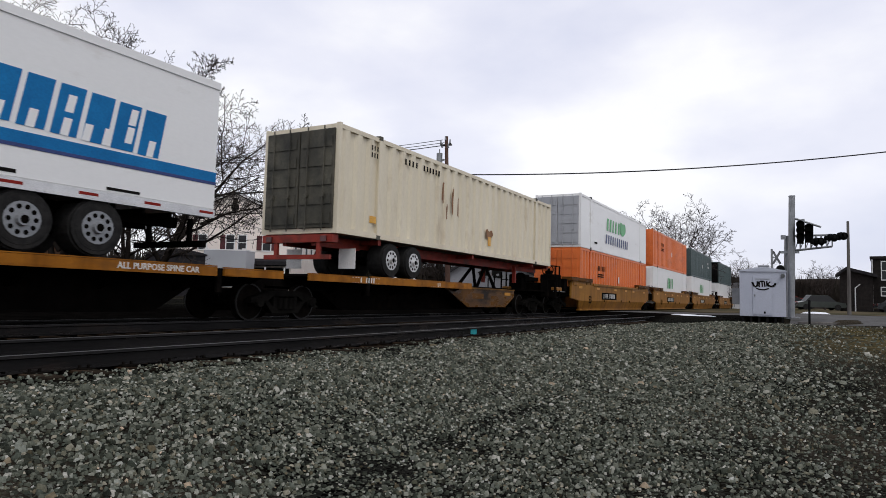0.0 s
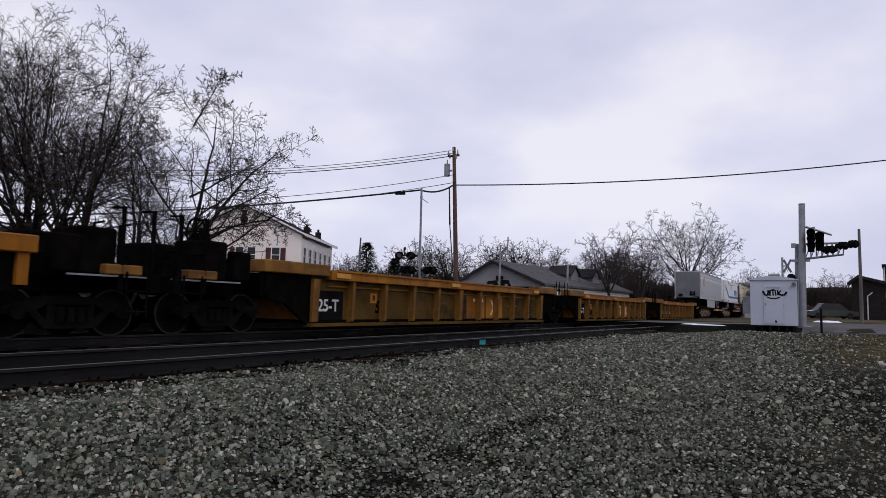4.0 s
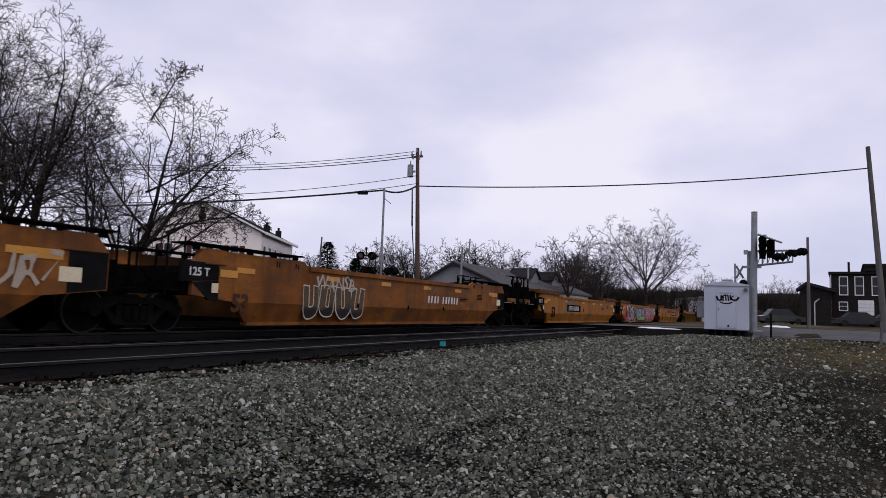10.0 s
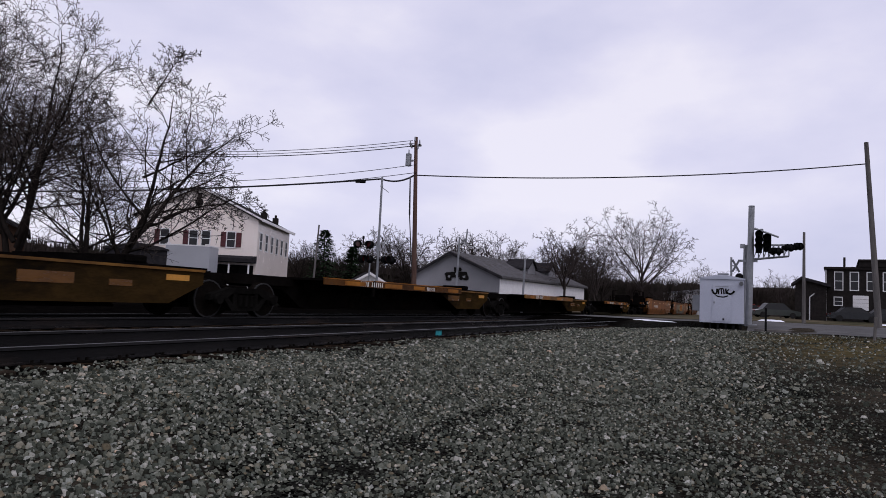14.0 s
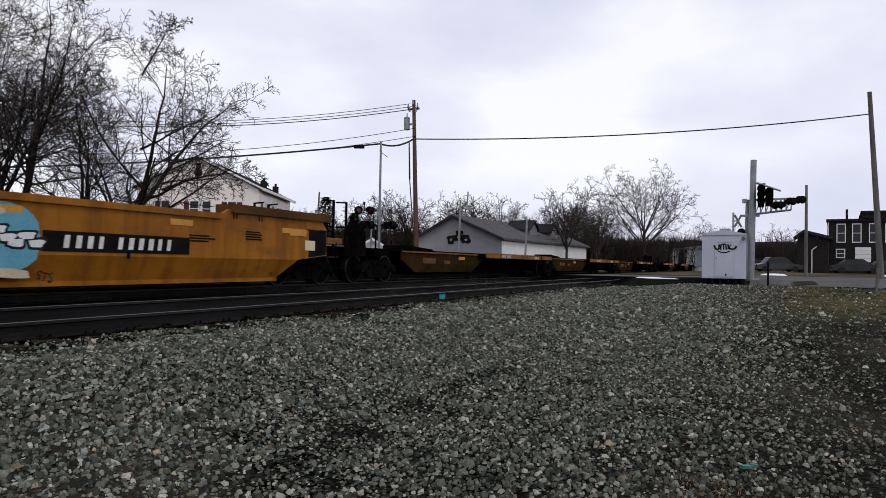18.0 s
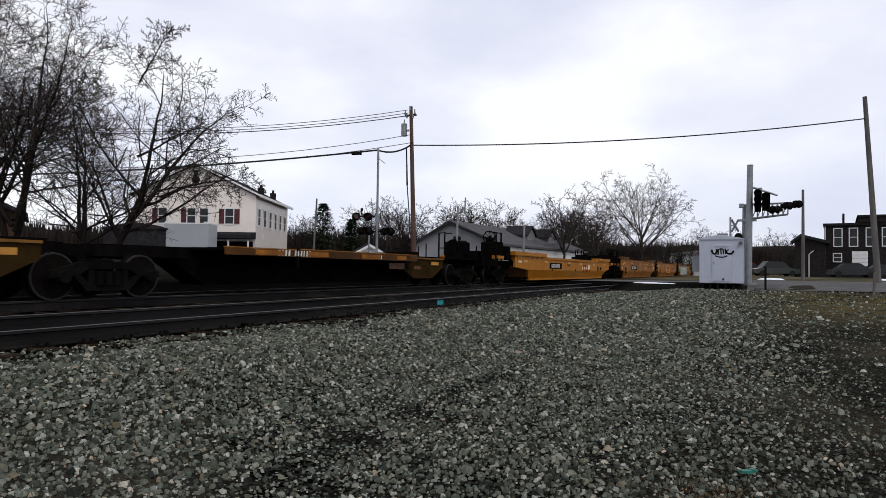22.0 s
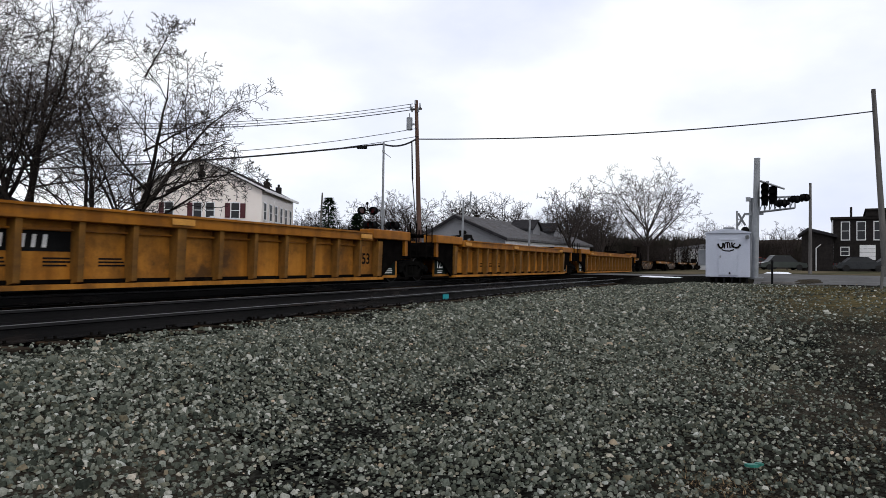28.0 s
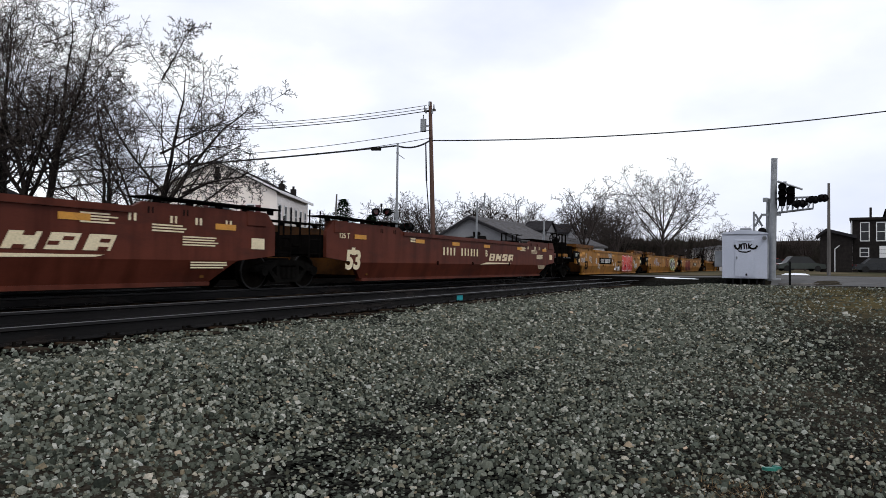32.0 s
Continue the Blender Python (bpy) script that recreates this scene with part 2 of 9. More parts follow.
GREY_PANEL = material("grey_trailer_panel", (0.33, 0.34, 0.36), (0.37, 0.38, 0.40), 0.42, 0, 0.4, 20, 0.01, (1, 0.3, 1), (0.29, 0.29, 0.30), 0.15, grain_amount=0.06)
BEIGE = material("cream_container_paint", (0.62, 0.55, 0.41), (0.72, 0.65, 0.50), 0.5, 0, 0.8, 30, 0.03, (1, 1, 0.3), (0.46, 0.37, 0.25), 0.14, grain_amount=0.15)
NOSE_GREY = material("dark_grey_nose_panel", (0.10, 0.105, 0.115), (0.15, 0.155, 0.165), 0.5, 0, 0.8, 20, 0.02)
BEIGE_DOOR = material("grimy_door_paint", (0.05, 0.046, 0.034), (0.13, 0.122, 0.092), 0.6, 0, 0.9, 25, 0.08, (1, 1, 0.8), (0.03, 0.03, 0.025), 0.75)
ORANGE_BOX = material("orange_container_paint", (0.62, 0.13, 0.02), (0.72, 0.17, 0.03), 0.45, 0, 0.8, 30, 0.03, (1, 0.4, 1), (0.40, 0.09, 0.02), 0.25)
GREEN_BOX = material("dark_green_container_paint", (0.03, 0.055, 0.055), (0.05, 0.08, 0.08), 0.5, 0, 0.8, 30, 0.03)
BLUE_INK = material("blue_livery", (0.0, 0.125, 0.34), (0.002, 0.165, 0.42), 0.7, 0, 1.5, 30, 0.0)
NAVY_INK = material("navy_livery", (0.005, 0.02, 0.12), (0.01, 0.03, 0.16), 0.4, 0, 1.5, 30, 0.0)
GREEN_INK = material("green_livery", (0.03, 0.30, 0.07), (0.04, 0.36, 0.09), 0.4, 0, 1.5, 30, 0.0)
GOLD_INK = material("gold_badge", (0.62, 0.30, 0.02), (0.70, 0.36, 0.03), 0.4, 0, 1.5, 30, 0.0)
BROWN_INK = material("brown_badge", (0.045, 0.018, 0.008), (0.06, 0.024, 0.01), 0.4, 0, 1.5, 30, 0.0)
CREAM_INK = material("cream_marking", (0.66, 0.55, 0.34), (0.74, 0.63, 0.42), 0.5, 0, 1.5, 30, 0.0)
RUBBER = material("tyre_rubber", (0.012, 0.012, 0.012), (0.028, 0.027, 0.026), 0.8, 0, 8, 60, 0.2)
ALUMINIUM = material("brushed_aluminium", (0.55, 0.55, 0.55), (0.70, 0.70, 0.69), 0.4, 0.6, 3, 60, 0.03)
RED_STEEL = material("red_chassis_steel", (0.20, 0.02, 0.012), (0.30, 0.035, 0.02), 0.55, 0, 3, 40, 0.1, (1, 1, 1), (0.05, 0.02, 0.015), 0.4)
CABINET = material("pale_grey_cabinet_paint", (0.40, 0.425, 0.50), (0.47, 0.495, 0.57), 0.45, 0, 1.5, 40, 0.02, (1, 1, 0.4), (0.36, 0.37, 0.40), 0.18)
GALVANISED = material("galvanised_steel", (0.20, 0.21, 0.22), (0.30, 0.31, 0.32), 0.5, 0.5, 3, 50, 0.04)
POLE_WOOD = material("weathered_pole_wood", (0.085, 0.052, 0.042), (0.15, 0.095, 0.075), 0.9, 0, 4, 50, 0.3, (1, 1, 0.15))
GREY_WOOD = material("grey_pole_wood", (0.09, 0.085, 0.08), (0.16, 0.15, 0.14), 0.9, 0, 4, 50, 0.3, (1, 1, 0.15))
BARK = material("tree_bark", (0.012, 0.010, 0.009), (0.028, 0.023, 0.020), 0.95, 0, 4, 40, 0.4, (1, 1, 0.3))
BARK_TWIG = material("brown_twig_bark", (0.040, 0.033, 0.029), (0.078, 0.064, 0.055), 0.95, 0, 4, 40, 0.0)
BARK_FAR = material("pale_tree_bark", (0.034, 0.028, 0.026), (0.064, 0.053, 0.048), 0.95, 0, 4, 40, 0.2)
WOODS = material("bare_woods", (0.022, 0.018, 0.016), (0.046, 0.037, 0.032), 0.95, 0, 0.25, 2.0, 0.0, (1, 1, 1), (0.022, 0.028, 0.018), 0.4, obj=0.1, grime_scale=0.05)
EVERGREEN = material("evergreen_needles", (0.014, 0.028, 0.014), (0.03, 0.05, 0.026), 0.9, 0, 2, 20, 0.0, island=0.4)
SIDING = material("cream_siding", (0.80, 0.715, 0.65), (0.86, 0.78, 0.71), 0.7, 0, 0.5, 12, 0.02, (1, 1, 1), (0.62, 0.55, 0.50), 0.1, grain_amount=0.1)
SIDING_GREY = material("grey_siding", (0.19, 0.19, 0.20), (0.24, 0.24, 0.25), 0.7, 0, 0.5, 12, 0.03)
TRIM_WHITE = material("white_trim_paint", (0.70, 0.69, 0.68), (0.80, 0.79, 0.78), 0.55, 0, 2, 30, 0.02)
SHINGLE = material("dark_roof_shingle", (0.020, 0.019, 0.021), (0.040, 0.038, 0.040), 0.9, 0, 2, 25, 0.3)
SHINGLE_GREY = material("grey_roof_shingle", (0.075, 0.074, 0.078), (0.115, 0.113, 0.117), 0.9, 0, 2, 25, 0.3, streak=0.2)
SHINGLE_RED = material("rusty_roof_metal", (0.13, 0.045, 0.03), (0.19, 0.07, 0.045), 0.8, 0, 1, 25, 0.1)
GLASS_DARK = material("dark_window_glass", (0.006, 0.007, 0.008), (0.012, 0.013, 0.015), 0.45, 0, 1, 10, 0.0)
SHUTTER = material("maroon_shutter", (0.07, 0.018, 0.02), (0.10, 0.025, 0.028), 0.6, 0, 3, 30, 0.03)
BRICK_DARK = material("dark_brick", (0.016, 0.0145, 0.014), (0.030, 0.026, 0.024), 0.9, 0, 3, 25, 0.3)
SNOW = material("old_snow", (0.70, 0.72, 0.76), (0.86, 0.88, 0.92), 0.6, 0, 2, 30, 0.2)
DIRTY_SNOW = material("dirty_old_snow", (0.10, 0.105, 0.115), (0.30, 0.31, 0.33), 0.8, 0, 1.5, 30, 0.3)
ASPHALT = material("worn_asphalt", (0.085, 0.084, 0.084), (0.135, 0.133, 0.131), 0.9, 0, 0.4, 40, 0.2, (1, 1, 1), (0.06, 0.058, 0.054), 0.35)
WIRE = material("black_cable", (0.012, 0.012, 0.014), (0.02, 0.02, 0.022), 0.6, 0, 2, 20, 0.0)
SCRAP_GREEN = material("green_plastic", (0.01, 0.10, 0.075), (0.03, 0.20, 0.15), 0.5, 0, 12, 60, 0.2)
TEAL = material("teal_paint", (0.01, 0.24, 0.27), (0.02, 0.30, 0.33), 0.6, 0, 6, 40, 0.1)
LENS_RED = material("dark_red_lens", (0.05, 0.004, 0.004), (0.09, 0.008, 0.008), 0.2, 0, 2, 20, 0.0)
CAR_DARK = material("dark_car_paint", (0.012, 0.014, 0.016), (0.022, 0.024, 0.026), 0.25, 0.3, 1, 20, 0.0)
CAR_GREEN = material("green_grey_car_paint", (0.030, 0.036, 0.031), (0.045, 0.052, 0.046), 0.3, 0.3, 1, 20, 0.0)
CAR_WHITE = material("white_car_paint", (0.6, 0.6, 0.6), (0.7, 0.7, 0.7), 0.3, 0, 1, 20, 0.0)
CAR_RED = material("red_car_paint", (0.25, 0.03, 0.025), (0.32, 0.04, 0.03), 0.3, 0, 1, 20, 0.0)
WATER_PIPE = material("white_downpipe", (0.5, 0.5, 0.5), (0.6, 0.6, 0.6), 0.5, 0, 2, 20, 0.0)


# ---- mesh helpers ----
def box(bm, x0, x1, y0, y1, z0, z1, bevel=0.0):
    vs = [bm.verts.new(p) for p in ((x0, y0, z0), (x1, y0, z0), (x1, y1, z0), (x0, y1, z0), (x0, y0, z1), (x1, y0, z1), (x1, y1, z1), (x0, y1, z1))]
    fs = [bm.faces.new([vs[i] for i in f]) for f in ((0, 3, 2, 1), (4, 5, 6, 7), (0, 1, 5, 4), (1, 2, 6, 5), (2, 3, 7, 6), (3, 0, 4, 7))]
    if bevel:
        bmesh.ops.bevel(bm, geom=list({e for f in fs for e in f.edges}), offset=bevel, segments=1, affect="EDGES")
    return vs


def tube(bm, p0, p1, r0, r1=None, n=8, caps=True):
    r1 = r0 if r1 is None else r1
    p0, p1 = Vector(p0), Vector(p1)
    q = (p1 - p0).to_track_quat("Z", "Y")
    rings = []
    for p, r in ((p0, r0), (p1, r1)):
        rings.append([bm.verts.new(p + q @ Vector((r * math.cos(2 * math.pi * i / n), r * math.sin(2 * math.pi * i / n), 0))) for i in range(n)])
    for i in range(n):
        j = (i + 1) % n
        bm.faces.new((rings[0][i], rings[0][j], rings[1][j], rings[1][i]))
    if caps:
        bm.faces.new(rings[0][::-1])
        bm.faces.new(rings[1])


def slab(bm, pts, axis, a, b):
    """A flat outline pts of (u, v), pushed from a to b along axis: x takes (y, z), y takes (x, z), z takes (x, y)."""
    def at(w, u, v):
        return {"x": (w, u, v), "y": (u, w, v), "z": (u, v, w)}[axis]
    lo, hi = [bm.verts.new(at(a, *p)) for p in pts], [bm.verts.new(at(b, *p)) for p in pts]
    n = len(pts)
    bm.faces.new(lo[::-1])
    bm.faces.new(hi)
    for i in range(n):
        bm.faces.new((lo[i], lo[(i + 1) % n], hi[(i + 1) % n], hi[i]))


KEPT = {}


def made(key, mat, build, smooth=False):
    """The mesh of this key and material, built once."""
    k = (key, mat.name)
    if k not in KEPT:
        bm = bmesh.new()
        build(bm)
        bmesh.ops.recalc_face_normals(bm, faces=bm.faces)
        me = bpy.data.meshes.new(key if isinstance(key, str) else str(key[0]))
        bm.to_mesh(me)
        bm.free()
        me.materials.append(mat)
        if smooth:
            me.shade_smooth()
        KEPT[k] = me
    return KEPT[k]


def part(name, me, parent, label="", m=None):
    ob = new(name, me)
    ob.parent = parent
    if m is not None:
        ob.matrix_basis = m
    if label:
        ob["label"] = label
    return ob


COUNT = [0]


def fresh(name, mat, parent, build, label="", smooth=False, m=None):
    """A part with a mesh of its own."""
    COUNT[0] += 1
    return part(name, made((name, COUNT[0]), mat, build, smooth), parent, label, m)


def thing(name, label, category, m=None, group="", kind=""):
    ob = tagged(new(name), label, category, group, kind)
    if m is not None:
        ob.matrix_basis = m
    return ob


def lone(name, mat, build, label, category, group="", kind="", m=None, smooth=False):
    """A thing or a piece of the setting that is one mesh."""
    COUNT[0] += 1
    ob = tagged(new(name, made((name, COUNT[0]), mat, build, smooth)), label, category, group, kind)
    if m is not None:
        ob.matrix_basis = m
    return ob


def text_mesh(words, size, mat, shear=0.0, width=1.0, bold=0.018, wobble=0.0):
    """Lettering as a mesh; wobble makes it jump and lean like a hand-sprayed word."""
    k = ("text", words, size, mat.name, shear, width, bold, wobble)
    if k not in KEPT:
        cu = bpy.data.curves.new("lettering", "FONT")
        cu.offset = size * bold
        cu.body, cu.size, cu.shear, cu.extrude, cu.align_x, cu.align_y = words, size, shear, 0.003, "CENTER", "CENTER"
        cu.resolution_u = 3
        ob = bpy.data.objects.new("lettering", cu)
        me = bpy.data.meshes.new_from_object(ob)
        bpy.data.objects.remove(ob)
        for v in me.vertices:
            u = v.co.x / size
            v.co.y += wobble * size * (math.sin(3.1 * u + len(words)) + 0.5 * math.sin(8.3 * u))
            v.co.x = v.co.x * width + wobble * size * 0.8 * math.sin(6.0 * v.co.y / size + 5.0 * u)
        me.materials.clear()
        me.materials.append(mat)
        KEPT[k] = me
    return KEPT[k]


def on_side(x, y, z):
    """The pose that lays lettering drawn in its own xy plane on a car's near side, reading towards the camera."""
    return Matrix.Translation((x, y, z)) @ Euler((radians(90), 0, radians(90))).to_matrix().to_4x4()

# ---- ground, tracks, road ----
def ease(a, b, v):
    k = min(1.0, max(0.0, (v - a) / (b - a)))
    return k * k * (3 - 2 * k)


def ground_z(x, y):
    """Height of the ground: a low gravel lot by the camera that climbs to the level of the crossing."""
    lot = -0.85 + 0.93 * min(1.0, max(0.0, (y - 3.0) / 32.0)) + 0.25 * ease(35, 90, y)
    bed = -0.27 + 0.30 * ease(31, 37, y)
    far = -0.30 + 0.30 * ease(-16, -22, x) + 0.35 * ease(20, 60, y)
    lot -= 0.22 * ease(29.5, 33, y) * ease(37, 35.5, y) * ease(-5.5, -4, x) * ease(1.6, 0.4, x)
    if x > -5.7:
        return bed + (lot - bed) * ease(-5.7, -2.6, x)
    if x > -14.6:
        return bed
    return bed + (far - bed) * ease(-14.6, -16.0, x)


def grid_lines(lo, hi, near_lo, near_hi, fine, coarse):
    out, v = [], lo
    while v < hi:
        out.append(v)
        v += fine if near_lo <= v < near_hi else coarse * (1 + 0.02 * max(near_lo - v, v - near_hi, 0))
    return out + [hi]


def ground_material():
    """Gravel with the shade of the gaps between stones in its near-black colour, finer grit and damp dirt further out,
    and dead grass by the road.
    """
    mat = bpy.data.materials.new("gravel_ground")
    mat.use_nodes = True
    n, l = mat.node_tree.nodes, mat.node_tree.links
    b = n["Principled BSDF"]
    b.inputs["Roughness"].default_value, b.inputs["Specular IOR Level"].default_value = 0.95, 0.0
    co = n.new("ShaderNodeTexCoord").outputs["Object"]

    def vor(s):
        v = n.new("ShaderNodeTexVoronoi")
        v.inputs["Scale"].default_value = s
        l.new(co, v.inputs["Vector"])
        return v

    def noi(s, d=5.0):
        v = n.new("ShaderNodeTexNoise")
        v.inputs["Scale"].default_value, v.inputs["Detail"].default_value = s, d
        l.new(co, v.inputs["Vector"])
        return v.outputs["Fac"]

    def rng(v, a, c, lo=0.0, hi=1.0):
        r = n.new("ShaderNodeMapRange")
        for key, val in (("From Min", a), ("From Max", c), ("To Min", lo), ("To Max", hi)):
            r.inputs[key].default_value = val
        l.new(v, r.inputs["Value"])
        return r.outputs["Result"]

    def mix(f, a, c, kind="MIX"):
        x = n.new("ShaderNodeMix")
        x.data_type, x.blend_type = "RGBA", kind
        for s, v in (("Factor", f), ("A", a), ("B", c)):
            if isinstance(v, bpy.types.NodeSocket):
                l.new(v, x.inputs[s])
            else:
                x.inputs[s].default_value = v if s == "Factor" else (*v, 1)
        return x.outputs["Result"]

    def mul(a, c):
        x = n.new("ShaderNodeMath")
        x.operation = "MULTIPLY"
        l.new(a, x.inputs[0])
        l.new(c, x.inputs[1])
        return x.outputs[0]

    cell, pebble = vor(30), vor(70)
    tone = n.new("ShaderNodeSeparateColor")
    l.new(cell.outputs["Color"], tone.inputs["Color"])
    tone2 = n.new("ShaderNodeSeparateColor")
    l.new(pebble.outputs["Color"], tone2.inputs["Color"])
    # near-black tones paint the shade in the gaps between the loose stones
    stones = mix(rng(tone.outputs["Red"], 0.25, 1.0), (0.001, 0.001, 0.0009), (0.022, 0.0225, 0.019))
    grit = mix(rng(tone2.outputs["Red"], 0.45, 1.0), (0.0022, 0.0022, 0.002), (0.034, 0.034, 0.029))
    place = n.new("ShaderNodeSeparateXYZ")
    l.new(co, place.inputs["Vector"])
    base = mix(rng(noi(0.5), 0.42, 0.58), stones, grit)
    # damp brown dirt shows through away from the tracks
    out_x = rng(place.outputs["X"], -3.2, 1.5)
    out_y = rng(place.outputs["Y"], 8, 22, 0.35, 1.0)
    dirt = mul(mul(out_x, out_y), rng(noi(0.45), 0.36, 0.58))
    soil = mix(rng(noi(3.0), 0.35, 0.65), (0.024, 0.020, 0.015), (0.056, 0.046, 0.033))
    soil = mix(rng(tone2.outputs["Red"], 0.82, 1.0, 0.0, 0.7), soil, (0.10, 0.098, 0.085))
    base = mix(dirt, base, soil)
    base = mix(rng(noi(0.22), 0.52, 0.66, 0.0, 0.75), base, soil)
    # dead grass and moss between the lot and the road
    verge = mul(rng(place.outputs["Y"], 15, 22), rng(place.outputs["Y"], 31, 27))
    verge = mul(verge, rng(place.outputs["X"], -3.0, 1.5))
    verge = mul(verge, rng(noi(0.5), 0.36, 0.52))
    base = mix(verge, base, mix(rng(noi(5), 0.35, 0.65), (0.050, 0.045, 0.020), (0.105, 0.080, 0.040)))
    # brake dust and oil over the track bed, with under-train shade painted in
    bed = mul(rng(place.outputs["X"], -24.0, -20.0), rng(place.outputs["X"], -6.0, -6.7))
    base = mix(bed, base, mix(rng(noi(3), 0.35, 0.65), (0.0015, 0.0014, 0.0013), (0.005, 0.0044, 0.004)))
    far = rng(place.outputs["Y"], 46, 60)
    base = mix(far, base, mix(rng(noi(0.2), 0.4, 0.6), (0.05, 0.05, 0.03), (0.11, 0.09, 0.06)))
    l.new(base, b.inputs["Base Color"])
    bp = n.new("ShaderNodeBump")
    bp.inputs["Strength"].default_value, bp.inputs["Distance"].default_value = 1.0, 0.02
    inv = rng(cell.outputs["Distance"], 0.0, 0.6, 1.0, 0.0)
    l.new(inv, bp.inputs["Height"])
    l.new(bp.outputs["Normal"], b.inputs["Normal"])
    return mat


GROUND = ground_material()


def build_ground():
    xs = grid_lines(-1500, 1500, -16, 12, 0.5, 12)
    ys = grid_lines(-1500, 2500, -4, 50, 0.5, 12)
    verts = []
    for y in ys:
        for x in xs:
            z = ground_z(x, y)
            if -17 < x < 13 and -5 < y < 50 and x > -5.2:
                z += 0.035 * noise.noise((x * 0.5, y * 0.5, 3)) + 0.02 * noise.noise((x * 1.7, y * 1.7, 7))
            verts.append((x, y, z))
    w = len(xs)
    faces = [(j * w + i, j * w + i + 1, (j + 1) * w + i + 1, (j + 1) * w + i) for j in range(len(ys) - 1) for i in range(w - 1)]
    me = bpy.data.meshes.new("ground")
    me.from_pydata(verts, [], faces)
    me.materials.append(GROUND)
    me.shade_smooth()
    tagged(new("ground", me), "dark grey gravel lot rising to the tracks and road", "ground", kind="structure")


build_ground()


def strip(name, mat, x0, x1, y0, y1, lift, label, category, step=1.5):
    """A paved sheet that follows the ground."""
    nx, ny = max(2, int((x1 - x0) / step)), max(2, int((y1 - y0) / step))

    def build(bm):
        rows = []
        for j in range(ny + 1):
            y = y0 + (y1 - y0) * j / ny
            rows.append([bm.verts.new((x, y + (0.35 * noise.noise((x * 0.4, y, 1)) if j in (0, ny) else 0), ground_z(x, y) + lift)) for x in (x0 + (x1 - x0) * i / nx for i in range(nx + 1))])
        for a, b in zip(rows, rows[1:]):
            for i in range(nx):
                bm.faces.new((a[i], a[i + 1], b[i + 1], b[i]))
    return lone(name, mat, build, label, category, kind="structure")


strip("road", ASPHALT, -60, -0.8, 39.5, 47.0, 0.03, "grey asphalt road over the level crossing", "road")
strip("road_approach", ASPHALT, -0.8, 60, 30.5, 52.0, 0.03, "worn grey asphalt approach to the level crossing", "road")


def track(name, cx, z, cant, label):
    """Two rails on wooden ties with plates and spikes."""
    tr = thing(name, label, "railway track", kind="structure")

    def rail(bm, x, top):
        prof = ((-0.036, 0), (0.036, 0), (0.038, -0.03), (0.009, -0.045), (0.009, -0.15), (0.072, -0.165), (0.072, -0.18), (-0.072, -0.18), (-0.072, -0.165), (-0.009, -0.15), (-0.009, -0.045), (-0.038, -0.03))
        slab(bm, [(x + a, top + b) for a, b in prof], "y", -950, 1500)
    for s in (-1, 1):
        x, top = cx + s * 0.7525, z + (cant if s < 0 else 0)
        fresh("rail", RAIL, tr, lambda bm: rail(bm, x, top), "dull steel rail with a worn head")
        fresh("rail_head", RAIL_TOP, tr, lambda bm: slab(bm, [(x - 0.03, top), (x + 0.03, top), (x + 0.026, top + 0.003), (x - 0.026, top + 0.003)], "y", -950, 1500), "bright worn running surface")

    def tie(bm):
        box(bm, -1.3, 1.3, -0.11, 0.11, -0.18, 0.0, 0.012)
    me = made("tie", TIE, tie)

    def plate(bm):
        box(bm, -0.19, 0.19, -0.09, 0.09, 0.0, 0.016)
        for a in (-0.1, 0.1):
            for b in (-0.05, 0.05):
                box(bm, a - 0.012, a + 0.012, b - 0.012, b + 0.012, 0.016, 0.05)
    mp = made("tie_plate", STEEL, plate)
    rnd = random.Random(5)
    y = -6.0
    while y < 60:
        far = y > 30
        m = pose(cx + rnd.uniform(-0.05, 0.05), y, z - 0.186 + rnd.uniform(-0.012, 0.008), 0, 0, rnd.uniform(-1.5, 1.5))
        if not 37.8 < y < 47.5:
            part("tie", me, tr, m=m)
            if not far and cx > -10:
                part("tie_plate", mp, tr, m=pose(cx + 0.7525, y, z - 0.186))
        y += 0.52 if not far else 0.8
    return tr


NEAR_Z = -0.055
track("track_near", NEAR_X, NEAR_Z, 0.037, "empty railway track of dull rails on wooden ties")
track("track_far", TRACK_X, 0.0, 0.0, "railway track under the freight train")


